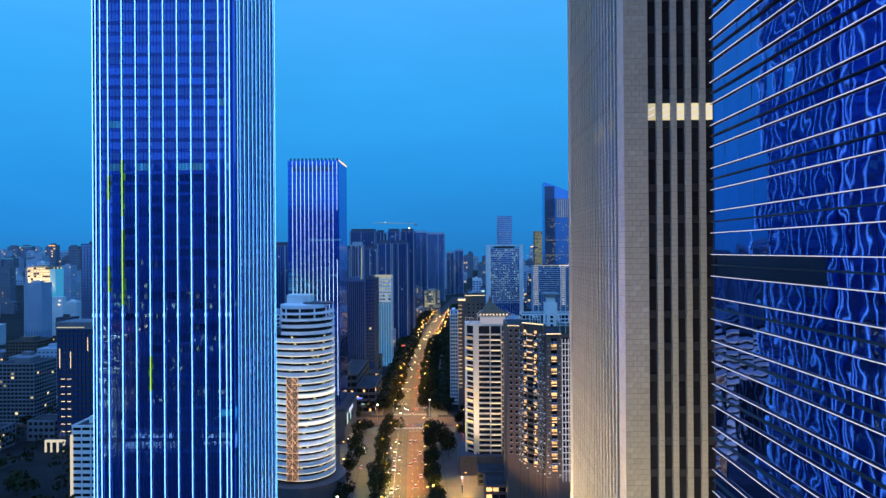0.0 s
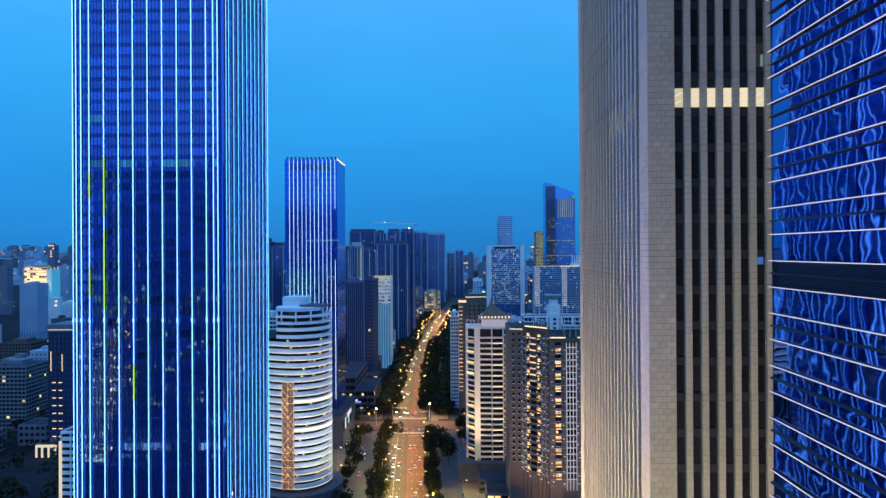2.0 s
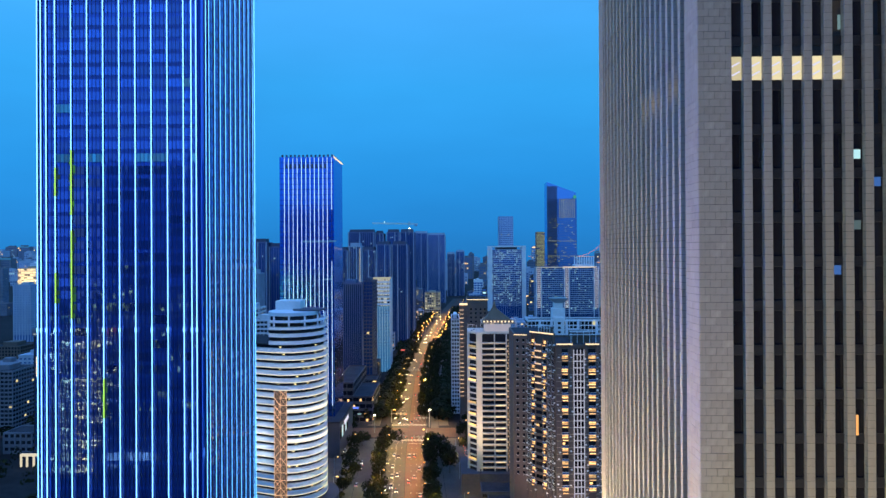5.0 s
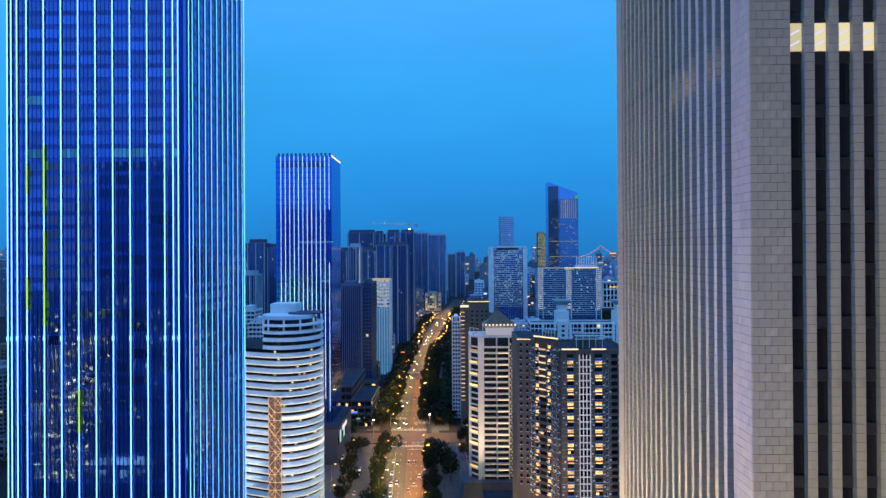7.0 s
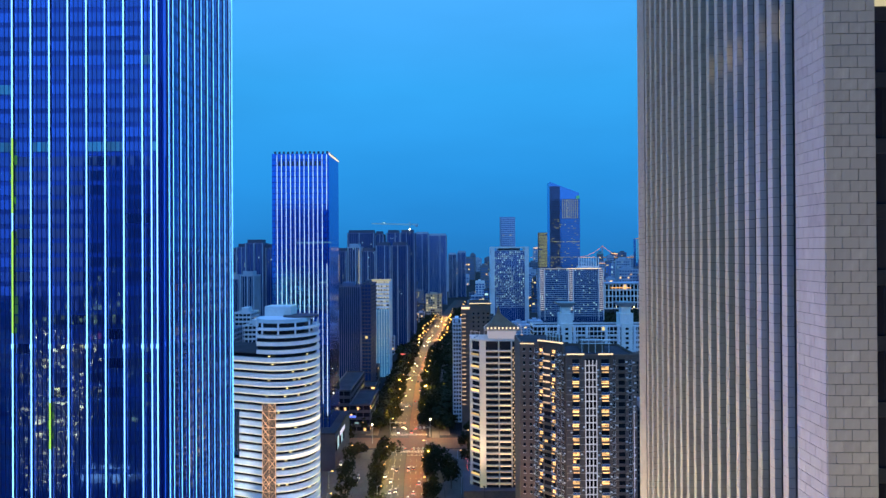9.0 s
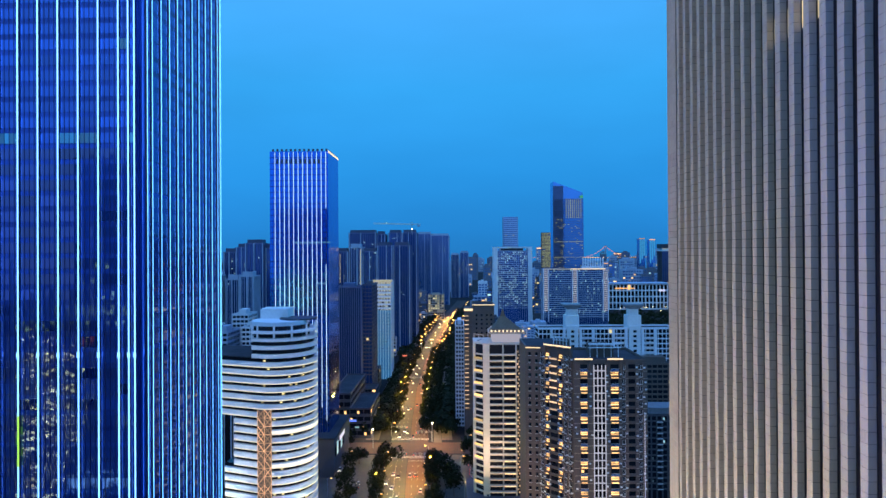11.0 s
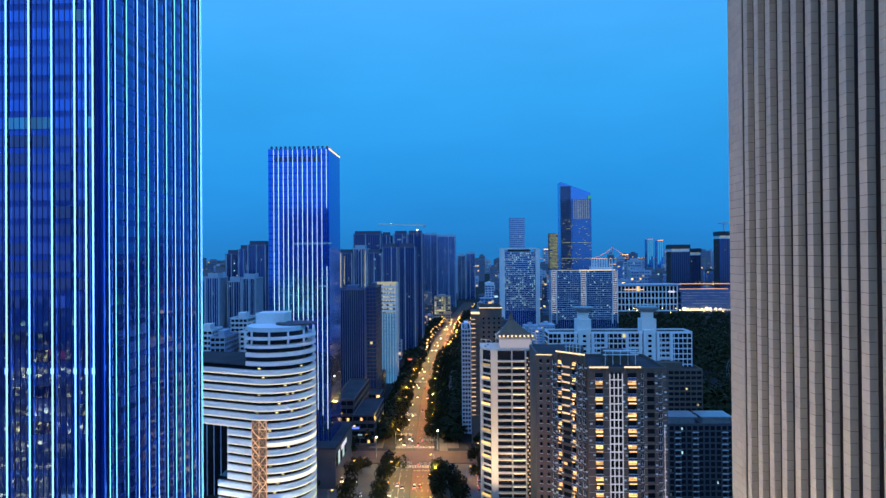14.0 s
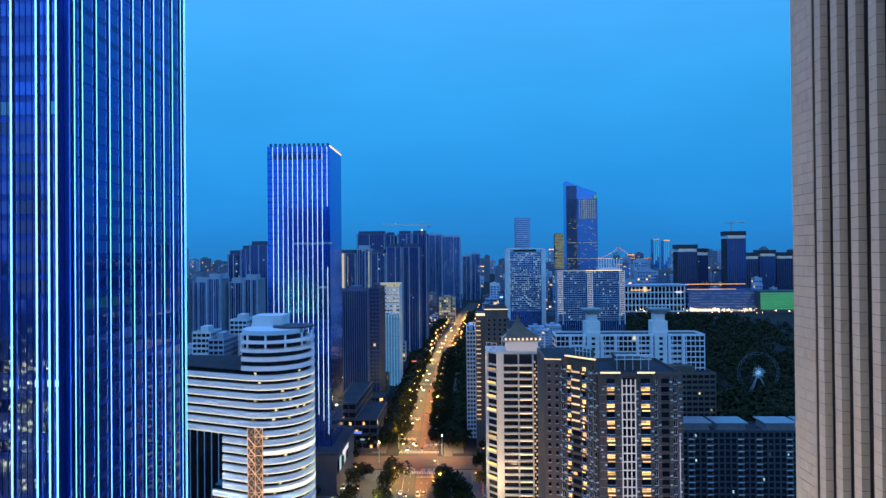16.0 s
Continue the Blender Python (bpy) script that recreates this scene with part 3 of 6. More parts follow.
# ---- the stone tower with ribbed sides ----
def stone_tower():
    X, Y, W, D, H = 26.45, 95.75, 41.0, 47.2, 236.0
    FL, ROW = 4.82, 0.818
    t = thing("stone_office_tower", (X, Y, 0), "beige granite tower with deep ribs and dark windows", "skyscraper", rz=-0.5)
    part("core", box(0.68, W, 0.65, D - 0.1, 0, H), M_JOINT, t)
    # ribs along the street side
    def rib_mesh(w, d, name):
        mb = MB().box(0.03, d + 0.1, -w / 2 + 0.03, w / 2 - 0.03, 0, H, 1)
        z = 0.0
        while z < H - 0.1:
            if z > 60:
                mb.box(0, d, -w / 2, w / 2, z + 0.018, z + ROW - 0.018, 0)
            z += ROW
        return mb.mesh(name, [M_STONE_RIB, M_JOINT])
    rm = rib_mesh(0.82, 0.56, "rib")
    y = 5.85
    rib_ys = []
    while y < D - 3.4:
        piece("rib", rm, t, (0, y, 0))
        rib_ys.append(y)
        y += 2.2
    # windows in the slots of the street side
    slots = [0.5 * (a + b) for a, b in zip(rib_ys[:-1], rib_ys[1:])] + [4.72]
    pane = box(0, 0.05, -0.66, 0.66, 60, H - 4).mesh("slot_glazing", M_SLOT)
    for yy in slots:
        piece("slot_glazing", pane, t, (0.60, yy, 0))
    lw = box(0, 0.02, -0.5, 0.5, 0, 2.4).mesh("lit_side_window", M_SIDEOFFICE)
    for k, yy in enumerate(slots[:7]):
        if k != 2:
            piece("lit_window", lw, t, (0.57, yy, 160.6))
    # front: wide corner pier, then slim piers
    pier_front = MB().box(0.03, 3.6, 0.03, 0.8, 0, H, 0)
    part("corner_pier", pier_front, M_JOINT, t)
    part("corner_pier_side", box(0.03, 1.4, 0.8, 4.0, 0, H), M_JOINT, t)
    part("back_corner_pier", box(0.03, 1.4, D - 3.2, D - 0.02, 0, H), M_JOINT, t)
    def slim(w, d):
        mb = MB().box(-w / 2 + 0.03, w / 2 - 0.03, 0.03, d, 0, H, 1)
        z = 0.0
        while z < H - 0.1:
            if z > 60:
                mb.box(-w / 2, w / 2, 0, d * 0.97, z + 0.018, z + ROW - 0.018, 0)
            z += ROW
        return mb.mesh("slim_pier", [M_STONE_RIB, M_JOINT])
    sm = slim(0.88, 0.85)
    MOD = 2.165
    bays = 17
    blue_square = box(-0.4, 0.4, 0, 0.04, -0.5, 0.5).mesh("lit_window_square", M_BLUEPANE)
    teal_square = box(-0.4, 0.4, 0, 0.04, -0.5, 0.5).mesh("lit_window_square", M_COOLWIN)
    for k, z, me in ((6, 144.7, teal_square), (7, 149.4, blue_square), (5, 139.8, blue_square), (6, 152.4, teal_square)):
        piece("lit_window", me, t, (3.6 + 0.645 + k * MOD, 0.5, z), label="small pane with blue-green light")
    for i in range(bays):
        piece("slim_pier", sm, t, (3.6 + 1.285 + 0.44 + i * MOD, 0, 0))
    win2 = box(-0.65, 0.65, 0, 0.05, 0, FL - 1.15).mesh("front_window", M_GLASS_DARK)
    litm = box(-0.65, 0.65, 0, 0.05, 0, 2.55).mesh("lit_front_window", M_OFFICE)
    coolm = box(0.25, 0.55, 0, 0.05, 0.6, 2.2).mesh("teal_glint_pane", M_COOLWIN)
    blind = box(-0.65, 0.65, 0, 0.05, 0, 0.16).mesh("window_head", M_STEEL_D)
    tube = box(-0.5, 0.5, 0, 0.03, -0.09, 0.09).mesh("ceiling_lamp", M_LED_WHITE)
    span = box(-0.65, 0.65, 0, 0.06, 0, 1.02).mesh("spandrel", M_DIMSPAN)
    for i in range(bays):
        x = 3.6 + 0.645 + i * MOD
        for f in range(16, 42):
            if i > 8:
                continue
            z = f * FL + 0.44
            piece("spandrel", span, t, (x, 0.55, z))
            if f == 33 and i in (0, 1, 2, 3, 4, 5):
                piece("lit_window", litm, t, (x, 0.5, z + 1.1), label="window with warm office light on")
                piece("window_head", blind, t, (x, 0.46, z + 3.7))
                for dz in (0.7, 1.7):
                    o = piece("ceiling_lamp", tube, t, (x, 0.47, z + 1.1 + dz), label="tilted line of ceiling light")
                    o.rotation_euler = (0, radians(-28), 0)
            # teal reflections in the glass, drawn as glowing slivers
            elif (i, f) in ((5, 34), (7, 36), (6, 39)):
                piece("lit_window", coolm, t, (x, 0.52, z + 1.1), label="window with a teal reflection drawn as glow")
            elif i < 9:
                piece("window", win2, t, (x, 0.6, z + 1.08))
    strip = box(-0.25, 0.0, 0, 0.05, 0, 2.2).mesh("lit_slit", M_ORANGE)
    piece("lit_window", strip, t, (3.6 + 0.645 + 6 * MOD, 0.52, 121.8), label="window with orange light on")
    # stone panels on the corner, laid in courses
    rnd = random.Random(3)
    shapes = {}
    rest = MB()
    made = 0
    z = 66.0
    r = 0
    while z < H - ROW:
        cuts = [0, 1.15, 2.35, 3.6] if r % 2 == 0 else [0, 0.6, 1.75, 2.95, 3.6]
        near = 100 < z < 190
        for a, b in zip(cuts[:-1], cuts[1:]):
            if near and made < 300:
                key = ("f", round(b - a, 2))
                if key not in shapes:
                    shapes[key] = box(0.02, b - a - 0.02, -0.03, 0.06, 0.02, ROW - 0.02).mesh("stone_panel", M_STONE)
                piece("stone_panel", shapes[key], t, (a, rnd.uniform(0, 0.012), z))
                made += 1
            else:
                rest.box(a + 0.02, b - 0.02, -0.03, 0.05, z + 0.02, z + ROW - 0.02)
        for a, b in ((0.07, 1.5), (1.5, 2.9), (2.9, 4.0)) if r % 2 else ((0.07, 0.8), (0.8, 2.2), (2.2, 3.6), (3.6, 4.0)):
            rest.box(-0.03, 0.05, a + 0.02, b - 0.02, z + 0.02, z + ROW - 0.02)
        for a, b in ((D - 3.2, D - 1.6), (D - 1.6, D)) if r % 2 else ((D - 3.2, D - 2.4), (D - 2.4, D - 0.8), (D - 0.8, D)):
            rest.box(-0.03, 0.05, a + 0.02, b - 0.02, z + 0.02, z + ROW - 0.02)
        z += ROW
        r += 1
    tagged(part("stone_facing", rest, M_STONE_RIB, t), kind="stuff")
    part("parapet", box(-0.1, W + 0.1, -0.1, D + 0.1, H, H + 2), M_STONE_RIB, t)
    part("base", box(-3, W + 2, -2, D + 3, 0, 14), M_CONC, t)


stone_tower()


# ---- added floodlights, not seen in place, that wash the stone tower ----
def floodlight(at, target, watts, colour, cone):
    t = thing("floodlight", at, "added floodlight on a steel post, lighting a facade", "floodlight", group="facade floodlights")
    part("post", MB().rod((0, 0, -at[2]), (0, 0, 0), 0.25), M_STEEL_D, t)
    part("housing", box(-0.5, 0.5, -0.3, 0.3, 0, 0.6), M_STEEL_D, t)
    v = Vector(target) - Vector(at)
    lamp("SPOT", "added_flood_beam", look((0, 0, 0.9), v), watts, colour, 0.6, cone, 0.8, t)


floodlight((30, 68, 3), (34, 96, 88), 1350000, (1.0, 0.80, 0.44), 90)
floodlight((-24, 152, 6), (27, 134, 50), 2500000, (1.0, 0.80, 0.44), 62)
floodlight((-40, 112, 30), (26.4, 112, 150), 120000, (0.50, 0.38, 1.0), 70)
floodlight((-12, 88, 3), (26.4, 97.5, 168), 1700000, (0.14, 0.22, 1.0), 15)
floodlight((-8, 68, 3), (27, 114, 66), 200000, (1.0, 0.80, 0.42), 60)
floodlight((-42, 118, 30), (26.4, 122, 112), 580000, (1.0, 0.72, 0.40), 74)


# ---- city blocks: a glazed core with proud floor bands and piers ----
def block(name, x0, x1, y0, y1, h, label, wall, core=None, floor=3.4, bay=3.6, bandh=0.42, pier=0.5, proud=0.35, lights=0.08, winmat=None, faces="FR", cat="building", group="", bands=True, piers=True, plant=True, seed=1, rz=0.0, base=0.0, parapet=True, edge=None, zmin=0.0, litw=1.0):
    """zmin: floors below this height stay plain, hidden behind nearer blocks."""
    W, D = x1 - x0, y1 - y0
    t = thing(name, (x0, y0, 0), label, cat, group, rz=rz)
    core = core or M_GLASS_CITY
    winmat = winmat or M_YELWIN
    part("body", box(0, W, 0, D, 0, h), core, t)
    n = max(1, int(h / floor))
    fl = h / n
    bh = fl * bandh
    nb = max(1, round(W / bay))
    nd = max(1, round(D / bay))
    rnd = random.Random(seed * 77 + int(abs(x0)))
    # far off, or low and half hidden, the fine grid is one mesh
    far = y0 > 600 or h < 35
    grid, glow = MB(), MB()
    band = (-proud * 0.55, W + proud * 0.55, -proud * 0.55, D, 0, bh)
    bm_ = None if far else box(*band).mesh("floor_band", wall)
    for f in range(n if bands else 0):
        if f * fl >= zmin:
            if far:
                grid.box(*band[:4], f * fl, f * fl + bh)
            else:
                piece("floor_band", bm_, t, (0, 0, f * fl))
    if piers:
        pf = None if far else box(-pier / 2, pier / 2, -proud, 0.05, 0, h).mesh("pier", wall)
        for i in range(nb + 1):
            if far:
                grid.box(W * i / nb - pier / 2, W * i / nb + pier / 2, -proud, 0.05, 0, h)
            else:
                piece("pier", pf, t, (W * i / nb, 0, 0))
        ps = None if far else box(-0.05, proud, -pier / 2, pier / 2, 0, h).mesh("side_pier", wall)
        for i in range(nd + 1):
            y = D * i / nd
            for face, x in (("R", W), ("L", -proud + 0.05)):
                if face in faces:
                    if far:
                        grid.box(x - 0.05, x + proud, y - pier / 2, y + pier / 2, 0, h)
                    else:
                        piece("pier", ps, t, (x, y, 0))
    if far and grid.v:
        tagged(part("facade_grid", grid, wall, t), kind="stuff")
    wf = (0.12, 0.12 + (W / nb - pier - 0.24) * litw, -0.06, 0.02, 0, (fl - bh - 0.15) * (0.5 + 0.5 * litw))
    wl = (-0.02, 0.06, 0.12, D / nd - pier - 0.12, 0, fl - bh - 0.15)
    wm = None if far else box(*wf).mesh("lit_window", winmat)
    ws = None if far else box(*wl).mesh("lit_side_window", winmat)
    for f in range(n):
        if f * fl < zmin:
            continue
        z = f * fl + bh + 0.05
        spots = [(W * i / nb + pier / 2, 0, wf, wm) for i in range(nb) if rnd.random() < lights]
        for i in range(nd):
            if rnd.random() < lights * 0.6:
                spots += [(x, D * i / nd + pier / 2, wl, ws) for face, x in (("R", W), ("L", 0)) if face in faces]
        for x, y, b, me in spots:
            if far:
                glow.box(b[0] + x, b[1] + x, b[2] + y, b[3] + y, z, z + b[5])
            else:
                piece("lit_window", me, t, (x, y, z))
    if far and glow.v:
        tagged(part("window_light", glow, winmat, t), kind="stuff")
    if parapet:
        p = MB()
        for a in ((-proud, W + proud, -proud, 0.3), (-proud, W + proud, D - 0.3, D), (-proud, 0.3, 0.3, D - 0.3), (W - 0.3, W + proud, 0.3, D - 0.3)):
            p.box(*a, h, h + 1.3)
        part("parapet", p, wall, t)
        part("roof", box(0.3, W - 0.3, 0.3, D - 0.3, h, h + 0.3), M_ROOF, t)
    if plant:
        part("plant_room", box(W * 0.25, W * 0.7, D * 0.3, D * 0.75, h + 0.3, h + 4.2), wall, t)
    if edge:
        part("roof_light_strip", box(-proud - 0.1, W + proud + 0.1, -proud - 0.12, -proud - 0.02, h + 0.7, h + 1.25), edge, t, "glowing strip along the parapet")
    return t


# ---- second LED tower ----
def slim_tower():
    X, Y, W, D, H = -122.3, 474.0, 38.5, 36.0, 209.5
    t = thing("striped_led_tower", (X, Y, 0), "tall dark-blue glass tower with white vertical light lines", "skyscraper")
    part("body", box(0, W, 0, D, 0, H), M_GLASS_T2, t)
    part("side_cladding", box(W, W + 0.12, 0.2, D, 20, H), M_GLASS_T2, t, "dark cladding of the street side")
    for k in range(12):
        x = 3.6 + 3.05 * k
        foot = 34 + 3.5 * ((k * 7) % 4)
        spans = ((foot, H - 0.5),) if k < 11 else ((32.7, 135), (172, H - 0.5))
        part("fin", box(x - 0.12, x + 0.12, -0.4, 0.02, 24, H), M_MULLION, t)
        for a, b in spans:
            part("led_line", box(x - 0.15, x + 0.15, -0.52, -0.4, a, b), M_LED_TW, t)
    mm = box(-0.05, 0.05, -0.12, 0.02, 24, H).mesh("mullion", M_MULLION)
    for k in range(25):
        piece("mullion", mm, t, (0.8 + k * 1.525, 0, 0))
    tr = box(0, W, -0.08, 0.02, 0, 0.5).mesh("transom", M_SPANDREL)
    for f in range(8, 55):
        piece("transom", tr, t, (0, 0, f * 3.8))
    vent = box(-0.7, 0.7, -0.1, 0.02, 0, 3.0).mesh("vent_panel", M_STEEL_D)
    for k in range(10):
        piece("vent_panel", vent, t, (5.1 + 3.05 * k, 0, H - 8))
    tooth = box(-0.6, 0.6, -0.3, 1.0, 0, 1.6).mesh("crown_block", M_NAVY)
    for k in range(13):
        piece("crown_block", tooth, t, (2.1 + 2.95 * k, 0.3, H))
    part("crown_light", box(W - 0.1, W + 0.35, 0.4, D, H - 0.6, H + 0.3), M_LED_WARM, t, "warm light along the roof edge")
    part("crown_rail", box(W - 1, W, 0.4, D, H, H + 1.4), M_CONC_L, t)
    lw = box(-1.3, 1.3, -0.05, 0.02, 0, 1.0).mesh("lit_band", M_BLUECURT)
    rnd = random.Random(4)
    for k in range(4, 12):
        piece("lit_band", lw, t, (5.1 + 3.05 * k, 0, 149 + rnd.uniform(-0.1, 0.1)))
    for k in (9, 10):
        piece("lit_band", lw, t, (5.1 + 3.05 * k, 0, 122))
    part("podium", box(-8, W + 6, -14, D + 8, 0, 24), M_CONC_D, t, "dark podium with shopfront light")
    part("podium_roof", box(-8.3, W + 6.3, -14.3, D + 8.3, 24, 25), M_ROOF, t)
    for k in range(5):
        part("podium_window", box(W + 6.0, W + 6.1, -12 + k * 7, -7 + k * 7, 12, 20), M_COOLWIN if k % 2 else M_GLASS_DARK, t)
    part("sign", box(W + 6.1, W + 6.3, 4, 22, 18, 21), M_LED_WHITE, t, "long white illuminated sign")


slim_tower()


# ---- round-ended white building ----
def round_building():
    t = thing("round_white_building", (0, 0, 0), "white round-ended office building with ribbon windows", "office building")
    cx, cy, R = -85.6, 365.5, 17.8

    def plan(off, left):
        # front edge runs slightly away to the west, then the round end
        pts = []
        n = 30
        for k in range(n + 1):
            a = radians(-110 + 200 * k / n)
            pts.append((cx + (R + off) * math.cos(a), cy + (R + off) * math.sin(a)))
        fx, fy = pts[0]
        slope = math.tan(radians(20))
        pts.append((left, cy + R + 8))
        pts.append((left, fy + (fx - left) * slope))
        return pts

    FL = 3.83
    zs = [z for z in np.arange(14.0, 92.0, FL)]
    def left_at(z):
        return -152.0 if z > 66 else (-104.0 if z > 42 else -109.0)
    for z in zs:
        L = left_at(z)
        part("glazing", MB().prism(plan(-1.3, L + 0.5), z, z + FL), M_GLASS_DARK, t)
        part("balcony_band", MB().prism(plan(0, L), z + 0.12, z + 2.05), M_WHITE, t)
        o = plan(0.05, L)
        i_ = plan(-0.2, L)
        led = MB()
        for a in range(-1, 24):
            p, q = o[a], o[a + 1]
            r, s = i_[a], i_[a + 1]
            for za, zb in ((z - 0.22, z + 0.16),):
                led.quad([(*p, za), (*q, za), (*q, zb), (*p, zb)])
                led.quad([(*r, za), (*s, za), (*q, za), (*p, za)])
        part("light_strip", led, M_BANDLED, t, "white light strip under the band")
    # bright storeys
    for z in (zs[8], zs[12]):
        o = plan(0.08, -84)
        led = MB()
        for a in range(3, 20):
            p, q = o[a], o[a + 1]
            led.quad([(*p, z + 0.3), (*q, z + 0.3), (*q, z + 1.5), (*p, z + 1.5)])
        part("bright_band", led, M_BANDLED2, t)
    rnd = random.Random(17)
    room = box(-0.55, 0.55, -0.08, 0.05, 0.2, 0.9).mesh("lit_room", M_YELWIN)
    for k in range(46):
        z = rnd.choice(zs) + 2.2
        a = radians(rnd.uniform(-105, -20))
        piece("lit_room", room, t, (cx + (R - 1.22) * math.cos(a), cy + (R - 1.22) * math.sin(a), z), a + math.pi / 2)
    top = zs[-1] + FL
    part("west_roof", MB().prism(plan(-0.6, -151), top, top + 0.5), M_ROOF, t)
    # two upper storeys over the round end, then an open crown
    def plan_up(off):
        p = plan(off, -94.5)
        return p
    for k in range(2):
        z = top + k * FL
        part("glazing", MB().prism(plan_up(-1.3), z, z + FL), M_GLASS_DARK, t)
        part("balcony_band", MB().prism(plan_up(0), z + 0.12, z + 1.9), M_WHITE, t)
    z = top + 2 * FL
    part("crown_glazing", MB().prism(plan_up(-3.4), z, z + 6.6), M_GLASS_DARK, t)
    part("crown_ring", MB().prism(plan_up(0), z, z + 1.3), M_WHITE, t)
    part("crown_ring", MB().prism(plan_up(0.1), z + 3.6, z + 4.6), M_WHITE, t)
    pc = plan_up(-0.5)
    post = box(-0.35, 0.35, -0.35, 0.35, 0, 7.4).mesh("crown_post", M_WHITE)
    for k in (0, 4, 8, 12, 16, 20, 24):
        piece("crown_post", post, t, (*pc[k], z))
    piece("crown_post", post, t, (*pc[-1], z))
    part("crown_roof", MB().prism([(cx + 13 * math.cos(radians(a)), cy + 13 * math.sin(radians(a))) for a in range(0, 360, 15)], z + 6.6, z + 8.4), M_WHITE, t)
    part("roof_disc", MB().prism([(cx + 8 + 9 * math.cos(radians(a)), cy + 4 + 9 * math.sin(radians(a))) for a in range(0, 360, 15)], z + 8.4, z + 9.0), M_STEEL_D, t)
    part("penthouse", box(-96.5, -83, 370, 382, z, z + 13.2), M_CONC_L, t, "plain pale lift tower on the roof")
    # lattice stair shaft; its rods glow in place of orange light on them
    shaft = part("stair_shaft", box(-90.9, -84.7, 347.4, 350, 14, 71.2), M_BROWN, t, "stair shaft behind orange glowing lattice")
    zz = 14.5
    rails = MB()
    for x in (-90.9, -87.8, -84.7):
        rails.rod((x, 346.9, 14), (x, 346.9, 71), 0.12)
    part("lattice_post", rails, M_LATTICE, shaft)
    br = MB()
    for q in range(2):
        x0 = -90.9 + 3.1 * q
        br.rod((x0, 0, 0), (x0 + 3.1, 0, 3.8), 0.16)
        br.rod((x0 + 3.1, 0, 0), (x0, 0, 3.8), 0.16)
        br.rod((x0, 0, 0), (x0 + 3.1, 0, 0), 0.14)
    bm_ = br.mesh("lattice_brace", M_LATTICE)
    while zz < 70:
        piece("lattice_brace", bm_, shaft, (0, 346.8, zz))
        zz += 3.8
    part("podium", MB().prism(plan(6, -150), 0, 12), M_CONC_D, t, "dark podium")
    part("entrance_light", box(-84, -82.5, 346, 346.2, 3, 9), M_ORANGE, t)


round_building()


# ---- white tower with the pyramid roof ----
def pyramid_tower():
    X, Y, W, D, H, FL = 8.9, 400.0, 28.6, 22.0, 92.5, 3.33
    t = thing("white_pyramid_tower", (X, Y, 0), "white residential tower with lit balconies and brown pyramid roof", "apartment building")
    poly = [(0.4, 6), (5.5, 0.4), (W - 4, 0.4), (W - 0.4, 5), (W - 0.4, D), (0.4, D)]
    part("body", MB().prism(poly, 0, H), M_GLASS_DARK, t)
    part("corner_pier", MB().prism([(5.2, -0.5), (8.7, -0.5), (8.7, 0.6), (5.2, 0.6)], 12, H + 1), M_CREAM, t)
    part("corner_pier", MB().prism([(-0.1, 5.3), (0.9, 4.3), (1.6, 5.0), (0.5, 6.2)], 12, H + 1), M_CREAM, t)
    for x in (15.6, 22.6):
        part("slim_pier", box(x, x + 0.7, -0.3, 0.6, 12, H + 1), M_CREAM, t)
    part("side_pier", box(W - 0.6, W + 0.2, 4.4, 5.6, 12, H + 1), M_CREAM, t)
    slab = box(8.7, 15.6, -0.9, 0.6, 0, 0.75).mesh("balcony", M_CREAM)
    slab2 = box(16.3, 22.6, -1.1, 0.6, 0, 0.75).mesh("balcony", M_CREAM)
    slabl = MB().prism([(0.6, 4.6), (4.9, 0.1), (5.4, 0.7), (1.1, 5.2)], 0, 0.75).mesh("balcony", M_CREAM)
    l1 = box(9.0, 15.4, -0.98, -0.9, -0.12, 0.2).mesh("balcony_light", M_LED_DIM)
    l2 = box(16.4, 22.5, -1.2, -1.1, -0.1, 0.4).mesh("balcony_light", M_LED_WARM)
    l2d = box(16.4, 22.5, -1.2, -1.1, -0.1, 0.3).mesh("balcony_light", M_LED_DIM)
    ll = MB().prism([(0.55, 4.5), (4.8, 0.05), (4.9, 0.1), (0.65, 4.6)], 0.95, 2.1).mesh("balcony_light", M_BALCY)
    rnd = random.Random(8)
    n = int((H - 14) / FL)
    for f in range(n):
        z = 14 + f * FL
        piece("balcony", slab, t, (0, 0, z))
        piece("balcony", slab2, t, (0, 0, z))
        piece("balcony", slabl, t, (0, 0, z))
        piece("balcony_light", l1, t, (0, 0, z))
        piece("balcony_light", l2 if f % 2 else l2d, t, (0, 0, z))
        if f % 2 and rnd.random() < 0.92:
            piece("balcony_light", ll, t, (0, 0, z))
    zig = MB()
    for f in range(n * 2):
        a = 14 + f * FL / 2
        x = W - 5.0 if f % 2 else W - 4.2
        zig.box(x - 0.3, x + 0.5, -1.1, -0.9, a, a + rnd.uniform(0.5, 1.0))
    part("edge_light", zig, M_BALC, t, "staggered warm lights up the corner")
    part("roof", MB().prism(poly, H, H + 0.4), M_ROOF, t)
    rail = MB()
    for a, b in zip(poly, poly[1:] + poly[:1]):
        rail.rod((*a, H + 1.6), (*b, H + 1.6), 0.35, sides=4)
    part("parapet", MB().prism([(x * 1.01 - 0.1, y) for x, y in poly], H + 0.4, H + 1.3), M_CREAM, t)
    # pavilion walls emit, standing in for lamps aimed at them
    part("pavilion", box(10.5, 26, 4, 17, H + 0.4, H + 6.0), M_PAVLIT, t, "white pavilion under the roof with floodlit glow put in")
